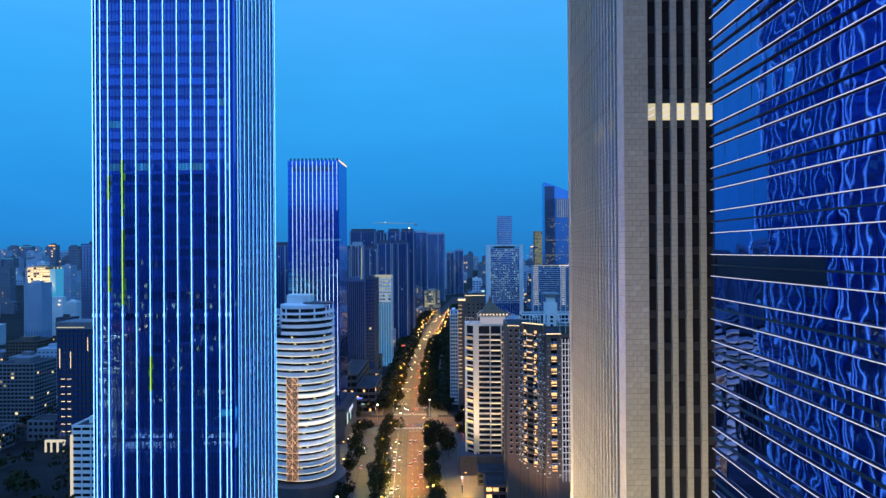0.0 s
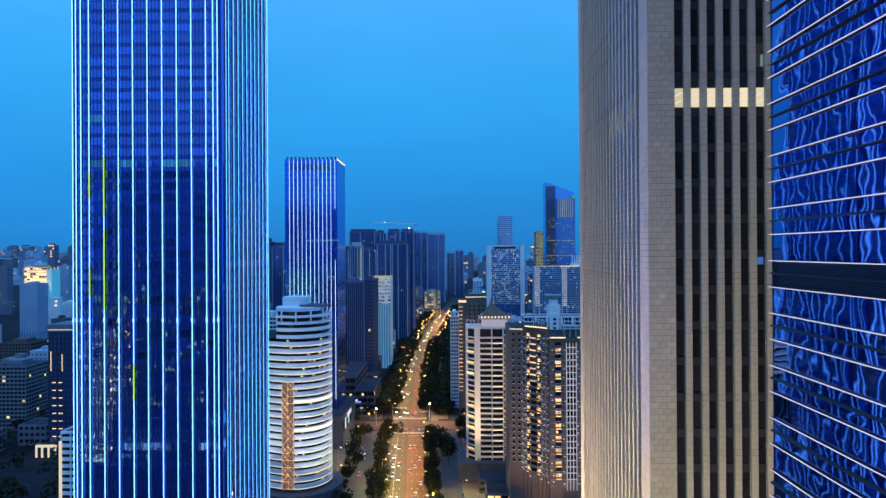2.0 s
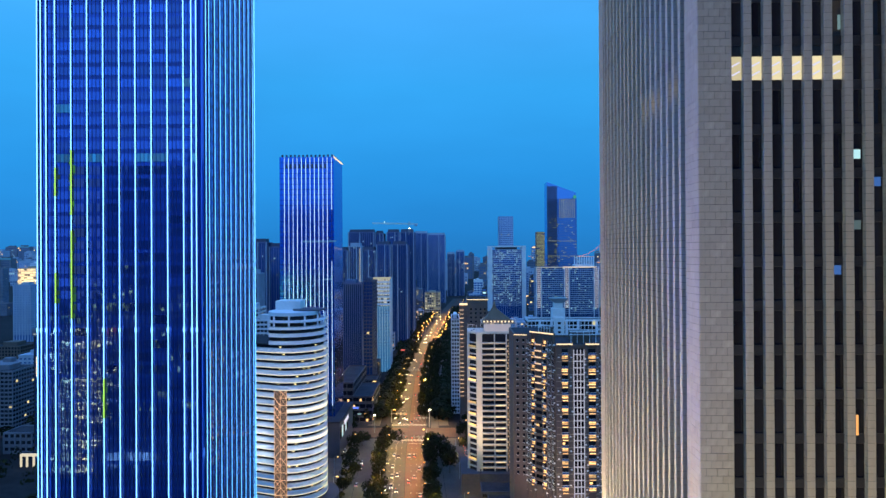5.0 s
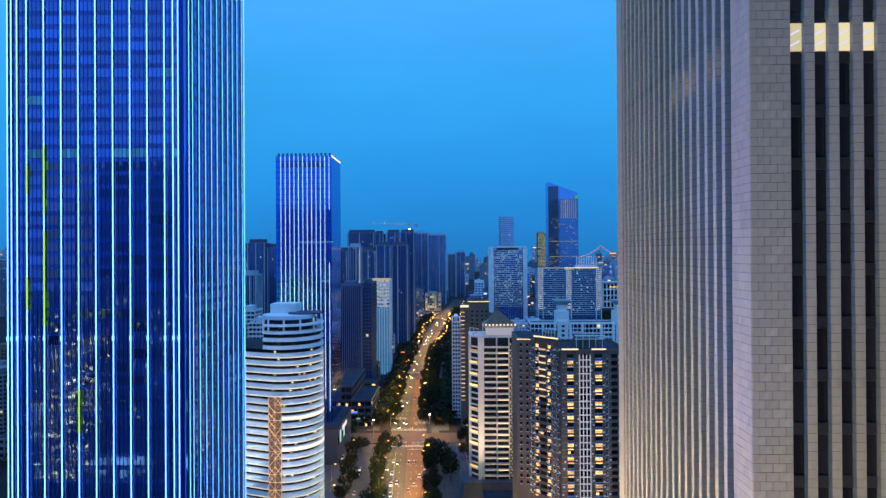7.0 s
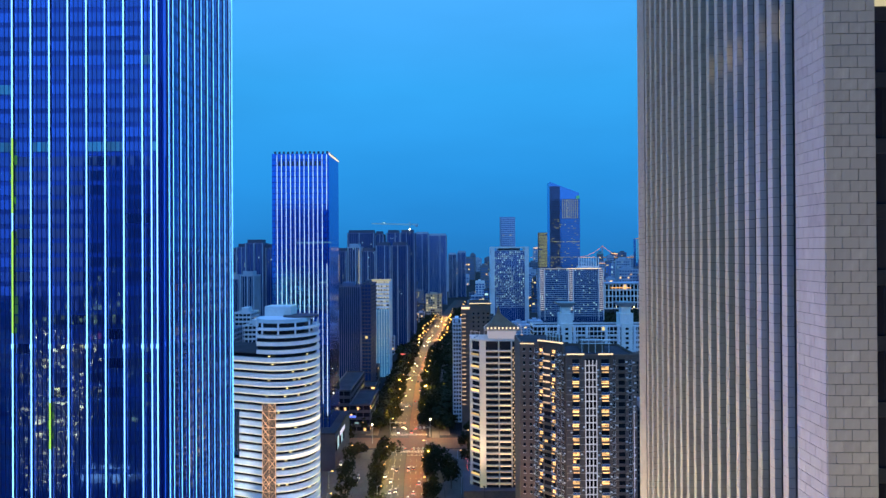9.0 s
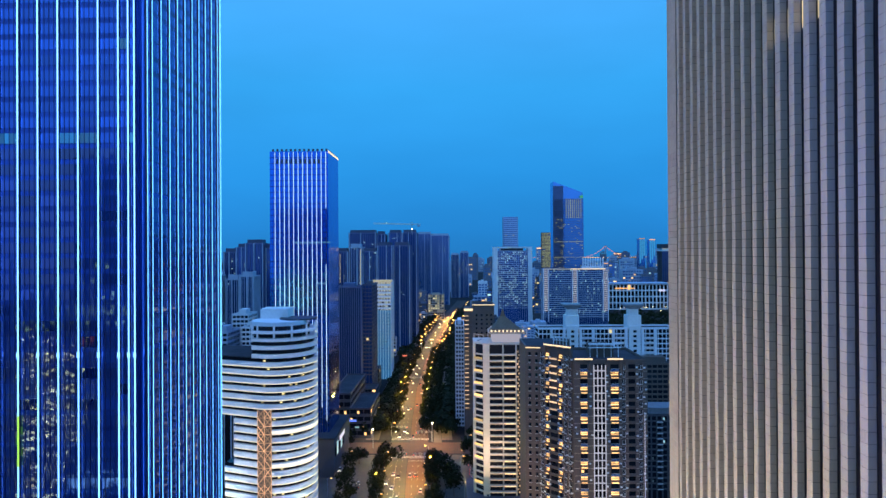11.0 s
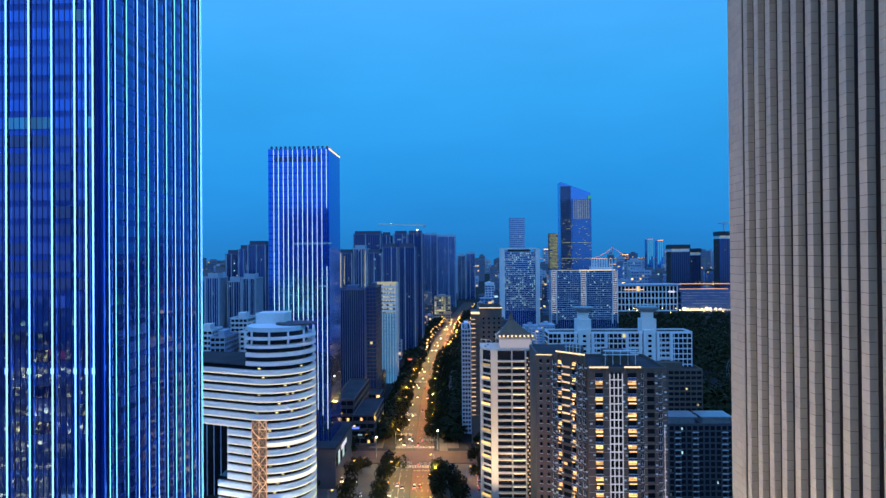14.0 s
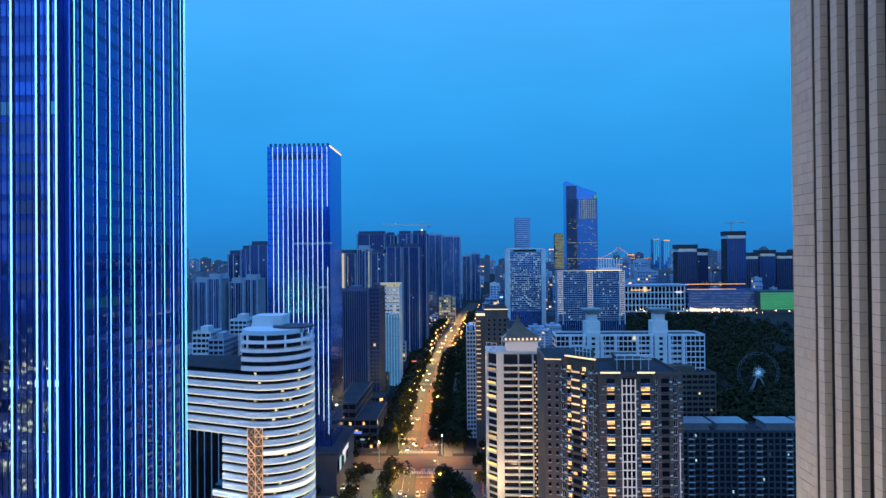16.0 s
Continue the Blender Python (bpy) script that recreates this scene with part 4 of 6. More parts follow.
    sq0, sq1 = [(9, 2), (28, 2), (28, 19), (9, 19)], [(15.3, 9.3), (18, 9.3), (18, 11.7), (15.3, 11.7)]
    mid = [(12.4, 5.4), (23.2, 5.4), (23.2, 15.6), (12.4, 15.6)]
    part("pyramid_roof", MB().frustum(sq0, H + 6.8, mid, H + 10.2).frustum(mid, H + 10.2, sq1, H + 14.8), M_TILEROOF, t, "brown tiled pyramid roof with curved slopes")
    part("cornice", box(8.6, 28.4, 1.6, 19.4, H + 6.0, H + 6.8), M_BEIGE, t)
    ev = box(-0.45, 0.45, -0.1, 0.1, 0, 1.0).mesh("eaves_lamp", M_LED_WARM)
    for k in range(9):
        piece("eaves_lamp", ev, t, (10 + k * 2.1, 1.9, H + 7.0))
    part("finial", MB().frustum(sq1, H + 14.5, [(16.4, 10.3), (16.8, 10.3), (16.8, 10.7), (16.4, 10.7)], H + 19), M_TILEROOF, t)
    fr = MB()
    for x in (8.0, 28.8):
        fr.rod((x, 1.2, H + 1.2), (x, 1.2, H + 8.2), 0.13)
    fr.rod((8.0, 1.2, H + 8.2), (10.2, 3.0, H + 10.0), 0.13).rod((28.8, 1.2, H + 8.2), (26.2, 3.0, H + 10.0), 0.13)
    for x in (0.6, 3.0, 5.4):
        fr.rod((x, 5.6 - x * 0.9, H + 1.2), (x, 5.6 - x * 0.9, H + 5.6), 0.13)
    fr.rod((0.6, 5.1, H + 5.6), (5.4, 0.8, H + 5.6), 0.13)
    part("outline_light", fr, M_PAVLIT, t)
    dish = MB().frustum([(1 * math.cos(a), 1 * math.sin(a)) for a in np.linspace(0, 6.28, 9)[:-1]], 0, [(0.5 * math.cos(a), 0.5 * math.sin(a)) for a in np.linspace(0, 6.28, 9)[:-1]], 1.6).mesh("water_tank", M_STEEL)
    for x, y in ((3, 8), (4.5, 13), (23, 9)):
        piece("water_tank", dish, t, (x, y, H + 0.4))
    part("base", box(-4, W + 2, -5, D + 4, 0, 12), M_CONC_D, t, "dark shop base")


pyramid_tower()


# ---- brown residential pair ----
def wall_strip(t, a, b, H, n, FL, rnd):
    """Projecting wall between two window columns, with floor lines and air conditioners."""
    if b - a < 0.15:
        return
    strip = part("wall_strip", box(a, b, 0, 0.65, 0, H), M_BROWN, t)
    lines, units = MB(), MB()
    for f in range(7, n):
        lines.box(a, b, -0.06, 0.02, f * FL - 0.1, f * FL + 0.08)
        if rnd.random() < 0.55:
            x = rnd.uniform(a, max(a, b - 0.9))
            z = f * FL + rnd.uniform(0.6, 1.9)
            units.box(x, x + 0.85, -0.42, -0.06, z, z + 0.6)
    tagged(part("floor_line", lines, M_BEIGE, strip), kind="stuff")
    tagged(part("air_conditioner", units, M_CONC_L, strip), kind="stuff")


def residence(x0, y0, W, D, H, name, label, cols, group, FL=3.17, step=0, roof_edges=(), rz=0.0, plan=None):
    """cols: (x, width, kind) with kind lit, grid, balcony or slot."""
    t = thing(name, (x0, y0, 0), label, "apartment building", group, rz=rz)
    part("body", MB().prism(plan, 0, H) if plan else box(0, W, 0.6, D, 0, H), M_BROWN, t)
    n = int(H / FL)
    rnd = random.Random(int(x0 * 3))
    # projecting wall strips between the columns
    cuts = sorted(cols)
    pos = 0.0
    for x, w, kind in cuts:
        wall_strip(t, pos, x, H, n, FL, rnd)
        pos = x + w
    wall_strip(t, pos, W, H, n, FL, rnd)
    for x, w, kind in cuts:
        if kind == "grid":
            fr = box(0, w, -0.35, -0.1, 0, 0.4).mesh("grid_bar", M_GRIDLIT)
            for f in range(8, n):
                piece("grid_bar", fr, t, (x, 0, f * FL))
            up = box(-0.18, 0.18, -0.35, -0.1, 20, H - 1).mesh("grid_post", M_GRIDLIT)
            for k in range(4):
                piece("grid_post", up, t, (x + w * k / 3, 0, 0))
            gl = box(0.2, w - 0.2, 0.3, 0.6, 0, FL * 0.8).mesh("window", M_GLASS_DARK)
            for f in range(8, n):
                piece("window", gl, t, (x, 0, f * FL + 0.4))
            continue
        rail = box(0, w, -0.5, 0.6, 0, 0.9).mesh("balcony", M_BROWN)
        win = box(0.1, w - 0.1, 0.35, 0.6, 0, FL * 0.55).mesh("window", M_GLASS_DARK)
        slotw = MB().box(0.15, w - 0.15, 0.4, 0.62, 0, FL * 0.6, 0).box(0.0, w, 0.28, 0.45, -0.25, 0, 1).box(0.0, 0.12, 0.28, 0.45, 0, FL * 0.6, 1).box(w - 0.12, w, 0.28, 0.45, 0, FL * 0.6, 1).box(w * 0.5 - 0.05, w * 0.5 + 0.05, 0.35, 0.45, 0, FL * 0.6, 1).mesh("window", [M_GLASS_DARK, M_CONC_L])
        railg = MB().box(0, w, -0.5, -0.42, 0.15, 0.95, 0).box(0, w, -0.5, 0.6, 0, 0.15, 1).box(0, w, -0.52, -0.4, 0.95, 1.05, 1).mesh("balcony", [M_GLASS_PALE, M_CONC_L])
        lw = box(0.35, w * 0.5 - 0.10, 0.28, 0.6, 0, 1.05).mesh("lit_window", M_WARMWIN)
        lb = MB().box(0.2, w - 0.2, 0.28, 0.6, -0.15, 0.3).box(0.2, w * 0.47, 0.28, 0.6, 0.62, 1.1).box(w * 0.53, w - 0.2, 0.28, 0.6, 0.62, 1.1).mesh("lit_window", M_WARMWIN)
        lb2 = box(0.3, w - 0.3, -0.02, 0.1, 0.1, 0.5).mesh("balcony_light", M_WARMWIN)
        for f in range(8, n):
            z = f * FL
            if kind == "slot":
                piece("window", slotw, t, (x, 0, z + 0.7))
                continue
            piece("balcony", railg if kind == "lit" and f % 2 else rail, t, (x, 0, z))
            if kind == "lit" and f % 2 == 0:
                piece("lit_window", lb, t, (x, -0.1, z + 1.55), label="window with warm light on")
                if rnd.random() < 0.9:
                    piece("balcony_light", lb2, t, (x, -0.6, z + 0.1))
            elif kind == "warm" and f > n - 9:
                q = box(0.1, w - 0.1, -0.58, -0.5, 0.3, 1.0).mesh("balcony_light", M_BALC)
                piece("balcony_light", q, t, (x, 0, z))
            else:
                piece("window", win, t, (x, 0, z + 1.0))
                if rnd.random() < 0.08:
                    piece("lit_window", lw, t, (x, -0.1, z + 1.3))
    if plan:
        # plain flank beside the angled front, with its own small windows
        (ax, ay), (bx, by) = plan[0], plan[1]
        run = math.hypot(bx - ax, by - ay)
        turn = math.atan2(by - ay, bx - ax)
        flank = part("flank", box(0, run, -0.12, 0.0, 0, H), M_BROWN, t, at=(ax, ay, 0), rz=turn)
        fw = MB()
        for f in range(9, n):
            for q in (0.3, 0.75):
                x, z = run * q, f * FL + 1
                fw.box(x - 0.55, x + 0.55, -0.18, -0.1, z, z + 1.5, 0).box(x - 0.65, x + 0.65, -0.28, -0.1, z - 0.14, z, 1)
        tagged(part("flank_windows", fw, [M_GLASS_DARK, M_CONC_L], flank), kind="stuff")
        part("roof_light_strip", box(0.1, run, -0.24, -0.12, H + 0.4, H + 0.8), M_LED_WARM, flank)
        part("parapet", MB().prism(plan, H, H + 1.2), M_BROWN, t)
        part("roof", MB().prism([(x * 0.96 + 0.3, y * 0.96 + 0.5) for x, y in plan], H + 1.2, H + 1.3), M_ROOF, t)
    else:
        sw = MB()
        for f in range(10, n):
            for yy in (D * 0.3, D * 0.7):
                for x in (0, W):
                    sw.box(x - 0.08, x + 0.08, yy - 0.7, yy + 0.7, f * FL + 1, f * FL + 2.4)
        tagged(part("side_windows", sw, M_GLASS_DARK, t), kind="stuff")
        part("roof", box(0.2, W - 0.2, 0.8, D - 0.2, H, H + 0.3), M_ROOF, t)
        p = MB()
        for a in ((0, W, 0.3, 0.6), (0, W, D - 0.3, D), (0, 0.3, 0.6, D - 0.3), (W - 0.3, W, 0.6, D - 0.3)):
            p.box(*a, H, H + 1.4)
        part("parapet", p, M_BROWN, t)
    for a, b, up in roof_edges:
        part("roof_portal", MB().box(a, b, -0.4, 1.0, H + up - 1.2, H + up).box(a, a + 0.8, -0.4, 1.0, H - 6, H + up - 1.2).box(b - 0.8, b, -0.4, 1.0, H - 6, H + up - 1.2), M_BROWN, t)
        part("roof_light_strip", box(a, b, -0.52, -0.4, H + up - 0.7, H + up - 0.1), M_LED_WARM, t, "warm light strip on the roof edge")
    if W > 25:
        part("light_line", box(W - 1.3, W - 1.15, -0.12, 0.0, 14, H - 22), M_LED_WHITE, t, "thin white vertical light line")
    part("stair_head", box(W * 0.35, W * 0.65, D * 0.4, D * 0.8, H + 0.3, H + 5), M_BROWN, t)
    cap = MB()
    for q in range(5):
        cap.box(W * 0.3 + q * W * 0.1, W * 0.3 + q * W * 0.1 + 0.25, D * 0.35, D * 0.35 + 0.25, H + 0.3, H + 6.2)
    cap.box(W * 0.28, W * 0.74, D * 0.34, D * 0.38, H + 6.0, H + 6.3).box(W * 0.28, W * 0.74, D * 0.34, D * 0.38, H + 4.4, H + 4.6)
    part("roof_frame", cap, M_CONC_L, t, "pale steel roof frame")
    return t


C45 = math.cos(radians(45))


def turned(x, y):
    """World offset to the frame of the angled front."""
    return (x * C45 - y * C45, x * C45 + y * C45)


residence(37.0, 344.5, 17.2, 9.0, 99.0, "brown_apartment_tower", "brown apartment tower with an angled yellow-lit front", [(0.3, 1.8, "slot"), (3.2, 2.0, "lit"), (5.6, 4.2, "warm"), (10.2, 2.0, "lit"), (12.9, 1.5, "slot"), (15.2, 1.6, "slot")], "brown apartment towers", roof_edges=((2.6, 17.0, 3.0),), rz=-45, plan=[turned(*q) for q in ((-6.2, 1.8), (0.4, 0.5), (12.1, -11.3), (12.1, 27), (-6.2, 27))])
residence(49.6, 330.0, 31.0, 34.0, 95.5, "brown_apartment_tower", "brown apartment tower with white lattice bay", [(2.6, 3.2, "lit"), (8.4, 4.9, "grid"), (15.4, 3.6, "lit"), (20.3, 1.4, "slot"), (23.0, 3.0, "balcony"), (27.4, 1.6, "slot")], "brown apartment towers", roof_edges=((0.2, 7.8, 2.0), (14.0, 20.6, 2.0)))


# ---- pale apartment row with two cupolas ----
def cupola_row():
    t = block("pale_apartment_row", 52.9, 139.8, 468, 484, 92.5, "pale apartment slab with two roof cupolas", M_WHITE, M_GLASS_DARK, floor=3.1, bay=2.6, bandh=0.24, pier=0.4, proud=0.35, lights=0.012, faces="R", seed=6, plant=False, zmin=45, cat="apartment building")
    for x in (21.5, 61.0):
        c = part("cupola", box(-4.4, 4.4, -1, 8, 92.5, 101.5), M_CONC_L, t, at=(x, 0, 0))
        part("cupola_shaft", box(-3.0, 3.0, 0.2, 6.5, 101.5, 106), M_CONC_L, c)
        part("cupola_roof", MB().frustum([(-3, 0), (3, 0), (3, 7), (-3, 7)], 105.5, [(-6, -2.5), (6, -2.5), (6, 9.5), (-6, 9.5)], 108).box(-6, 6, -2.5, 9.5, 108, 108.8), M_STEEL, c, "flared metal canopy")
        bay = box(-3.6, 3.6, -2.2, 0, 30, 95).mesh("stair_bay", M_CONC_L)
        piece("stair_bay", bay, t, (x, 0, 0))
        pier = box(-0.8, 0.8, -1.7, 0, 30, 93.5).mesh("bay_pier", M_WHITE)
        rail = MB().box(-3.4, 3.4, -1.3, -0.5, 0, 0.9).box(-3.4, -3.1, -1.3, -0.5, 0.9, 3.1).box(3.1, 3.4, -1.3, -0.5, 0.9, 3.1).mesh("balcony", M_WHITE)
        for dx in (-9.4, 9.4):
            piece("bay_pier", pier, t, (x + dx * 0.55, 0, 0))
            piece("bay_pier", pier, t, (x + dx * 1.42, 0, 0))
            for f in range(16, 29):
                piece("balcony", rail, t, (x + dx, 0, f * 3.1))
        sw = box(-1, 1, -2.32, -2.2, 0, 1.5).mesh("stair_window", M_GLASS_DARK)
        for f in range(14, 30):
            piece("stair_window", sw, t, (x, 0, f * 3.1 + 0.8))


cupola_row()
block("brown_apartment_wing", 108, 141, 455, 470, 72, "brown apartment wing below a pale slab", M_BROWN, M_GLASS_DARK, floor=3.1, bay=3.4, lights=0.05, faces="R", seed=12, zmin=20, litw=0.4)


# ---- dark slab with a bluish roof ----
def dark_slab():
    t = block("dark_apartment_slab", 100, 190, 408, 424, 52.5, "dark grey apartment slab with white balcony rails", M_CONC_D, M_GLASS_DARK, floor=3.0, bay=3.0, bandh=0.3, pier=0.8, lights=0.03, winmat=M_COOLWIN, faces="L", seed=3, plant=False, zmin=10, litw=0.4, cat="apartment building")
    rail = MB().box(-1.5, 1.5, -1.2, 0, 0, 0.9, 0).box(-1.55, 1.55, -1.28, -1.2, 0.6, 1.0, 1).mesh("balcony", [M_CONC_D, M_CONC_L])
    for x in (10.5, 19.5, 34.5, 43.5, 58, 70):
        for f in range(4, 17):
            piece("balcony", rail, t, (x, 0, f * 3.05))
    for x in (6, 24, 48, 66):
        part("roof_hut", MB().frustum([(x, 3), (x + 15, 3), (x + 15, 14), (x, 14)], 52.8, [(x + 1, 3), (x + 14, 3), (x + 14, 14), (x + 1, 14)], 56).box(x - 0.6, x + 15.6, 2, 15, 56, 56.7), M_STEEL, t, "bluish metal roof")


dark_slab()


# ---- brown block by the avenue with lit parapet ----
def avenue_block():
    t = block("brown_avenue_block", 12.9, 29.6, 552, 585, 100.5, "dark brown block with a lit parapet", M_TILEROOF, M_BROWN, floor=3.4, bay=4, lights=0.0, bands=False, piers=False, faces="L", plant=False, edge=M_LED_WARM)
    part("lit_gable", box(-6.4, -0.05, 0, 20, 0, 98.5), M_BROWN, t, "brown stair wing with lit balconies")
    lm = box(-6.5, -3.2, -0.5, -0.05, 0, 0.6).mesh("balcony_light", M_BALC)
    bl = box(-6.6, -0.1, -0.45, 0, 0, 0.5).mesh("balcony", M_BROWN)
    for f in range(6, 28):
        piece("balcony_light", lm, t, (0, 0, f * 3.4 + 0.8))
        piece("balcony", bl, t, (0, 0, f * 3.4))
    part("gable_cap_light", box(-6.6, 0, -0.6, -0.5, 96.9, 98.6), M_LED_WARM, t)
    w = box(-0.7, 0.7, -0.06, 0, 0, 1.4).mesh("window", M_GLASS_DARK)
    for f in range(6, 28):
        for x in (3, 7, 11, 14.5):
            piece("window", w, t, (x, 0, f * 3.4 + 1))


avenue_block()
block("pale_side_block", -0.4, 6.3, 578, 620, 81.5, "slim pale block beside the avenue", M_WHITE, M_GLASS_DARK, floor=3.2, bay=2.4, pier=0.8, lights=0.02, faces="L", seed=4)

# ---- west of the avenue ----
block("ribbed_grey_slab", -116.7, -92, 670, 700, 108.5, "dark grey slab with fine vertical ribs", M_RIB, M_GLASS_NAVY, floor=3.6, bay=2.05, bands=False, pier=0.5, proud=0.6, lights=0.004, seed=2, zmin=20)
block("dark_stair_slab", -91.6, -82.5, 680, 720, 110, "dark narrow office wing", M_NAVY, M_GLASS_NAVY, floor=3.6, bay=2.8, bandh=0.3, lights=0.02, seed=5, zmin=20)


def crown_block():
    t = block("lit_crown_block", -94.0, -73.2, 772, 800, 109, "office block with a warmly lit crown", M_WHITE, M_GLASS_DARK, floor=4.2, bay=3.2, bandh=0.5, pier=0.4, lights=0.25, winmat=M_CROWNLIT, seed=7, zmin=76, plant=False)
    lw = box(0.15, 2.2, -0.1, 0, 0, 2.2).mesh("lit_window", M_CROWNLIT)
    for f in range(18, 26):
        for k in range(7):
            if (f * 3 + k) % 7 or f == 25:
                piece("lit_window", lw, t, (0.5 + k * 2.95, 0, f * 4.19 + 2.1))
    part("crown_canopy", box(-1, 22, -1, 6, 109.3, 111.4), M_CROWNLIT, t)
    part("blue_curtain", box(3.2, 20.9, -1.5, 2, 0, 77), M_BLUECURT, t, "pale blue lit curtain wall")
    fin = box(-0.2, 0.2, -2.0, -1.4, 0, 77.5).mesh("fin", M_WHITE)
    for k in range(7):
        piece("fin", fin, t, (3.2 + k * 2.95, 0, 0))
    tr = box(3.2, 20.9, -1.75, -1.5, 0, 0.6).mesh("transom", M_NAVY)
    for f in range(3, 20):
        piece("transom", tr, t, (0, 0, f * 3.8))


crown_block()


def stripe_tower(x0, x1, y0, y1, h, seed, label, stripes=(), lit_share=0.035, core=None, wall=None, group="dark residential towers", bay=3.3):
    t = block("dark_residential_tower", x0, x1, y0, y1, h, label, wall or M_RIB, core or M_GLASS_NAVY, floor=3.2, bay=bay, bandh=0.3, pier=0.45, proud=0.8, winmat=M_COOLWIN, lights=lit_share, litw=0.5, bands=False, faces="R" if x0 < 0 else "L", seed=seed, zmin=h * 0.45, group=group, cat="apartment building")
    for x, a, b, w, m in stripes:
        part("light_stripe", box(x - w / 2, x + w / 2, -0.85, -0.72, a, b), m, t, "vertical light strip")
    rs = random.Random(seed * 13)
    for q in range(3):
        x = (0.3, 0.36 + 0.3 * rs.random(), 0.97)[q] * (x1 - x0) if q else 0.9
        part("corner_pier", box(x - 0.55, x + 0.55, -1.05, 0.1, 0, h + 1.3), M_CONC, t, "pale narrow pier")
    part("roof_frame", MB().box(2, x1 - x0 - 2, 3, 4, h + 1.3, h + 6).box(2, 3, 4, (y1 - y0) * 0.7, h + 1.3, h + 6).box(x1 - x0 - 3, x1 - x0 - 2, 4, (y1 - y0) * 0.7, h + 1.3, h + 6), wall or M_NAVY, t)
    return t


D1 = "dark navy residential tower with vertical piers"
stripe_tower(-172.5, -128, 1080, 1115, 173, 1, D1)
stripe_tower(-128, -114, 1085, 1115, 171, 2, D1)
stripe_tower(-178, -153, 956, 985, 143, 3, "dark tower with a broad warm light stripe", ((7.5, 96, 144, 3.4, M_STRIPE), (14, 100, 140, 0.5, M_STRIPE)))
stripe_tower(-152, -134, 960, 990, 149, 4, "dark tower with pale grey centre bay", ((1, 95, 147, 0.9, M_STRIPE) , (16.5, 95, 147, 0.9, M_STRIPE)), wall=M_CONC)
stripe_tower(-133, -112.5, 962, 990, 143, 5, D1)
stripe_tower(-111.5, -90, 960, 992, 151, 6, D1)
stripe_tower(-89, -65.3, 964, 995, 151, 7, D1)
stripe_tower(-108.7, -87, 1085, 1120, 173, 8, D1)
stripe_tower(-86, -62.3, 1080, 1115, 173, 9, D1)
stripe_tower(-103, -66, 1800, 1840, 192, 10, "tall bluish grey residential tower", wall=M_CONC, lit_share=0.05)
stripe_tower(-65, -16, 1760, 1800, 186, 11, "blue-grey residential tower with pale corner piers", wall=M_CONC)
stripe_tower(-13, 12, 2010, 2040, 133, 12, "plain grey apartment tower", wall=M_CONC, lit_share=0.1)
stripe_tower(15, 42, 2030, 2060, 139, 13, "grey apartment tower with a cyan roof sign", wall=M_CONC, lit_share=0.1)
stripe_tower(-269.4, -246, 864, 890, 154, 14, D1)
stripe_tower(-245, -215, 870, 895, 148, 15, D1)
stripe_tower(-306, -289, 888, 910, 143, 16, D1)
stripe_tower(-288, -271, 884, 905, 149, 17, D1)
for q in range(5):
    stripe_tower(-335 + q * 21, -335 + q * 21 + 16, 790 + (q % 2) * 12, 815 + (q % 2) * 12, 117 - (q * 5) % 9, 20 + q, "blue-grey residential tower with pale ribs", wall=M_CONC, lit_share=0.02, bay=2.6)
block("white_hospital_block", -177.7, -166, 492, 510, 92, "white rendered mid-rise block", M_CONC_L, M_GLASS_DARK, floor=3.3, bay=3.0, lights=0.03, seed=1, zmin=50)
block("grey_brown_block", -165.5, -156, 488, 512, 88, "grey-brown concrete mid-rise block", M_CONC, M_GLASS_DARK, floor=3.3, bay=3.0, lights=0.02, seed=2, zmin=50)
block("white_mid_rise", -150, -136, 500, 520, 90, "white mid-rise block with grey windows", M_CONC_L, M_GLASS_DARK, floor=3.2, bay=3.0, lights=0.02, seed=3, zmin=50)
block("white_mid_rise", -163.7, -152, 520, 540, 97, "white mid-rise block with grey windows", M_CONC_L, M_GLASS_DARK, floor=3.2, bay=3.0, lights=0.02, seed=4, zmin=50)
block("low_grey_block", -190, -140, 450, 478, 72, "flat-roofed grey concrete block", M_CONC, M_GLASS_DARK, floor=3.5, bay=4, lights=0.03, seed=5, zmin=50)

# ---- east and far ----
def portal_block():
    t = block("portal_office_block", 76, 131, 1200, 1235, 143, "grey glass office block framed by two pale piers", M_CONC, M_GLASS_NAVY, floor=3.6, bay=3.4, bandh=0.3, pier=0.35, lights=0.38, litw=0.55, winmat=M_COOLWIN, faces="L", seed=21, zmin=40, plant=False)
    for x in (-7.3, 54.8):
        part("frame_pier", box(x, x + 7.5, -2, 30, 0, 151), M_CONC_L, t, "pale framing pier")
    part("frame_beam", box(-7.3, 62.3, 0, 4, 148.5, 151), M_CONC_L, t)
    part("roof_structure", box(8, 47, 8, 28, 143, 150), M_CONC_D, t)


portal_block()


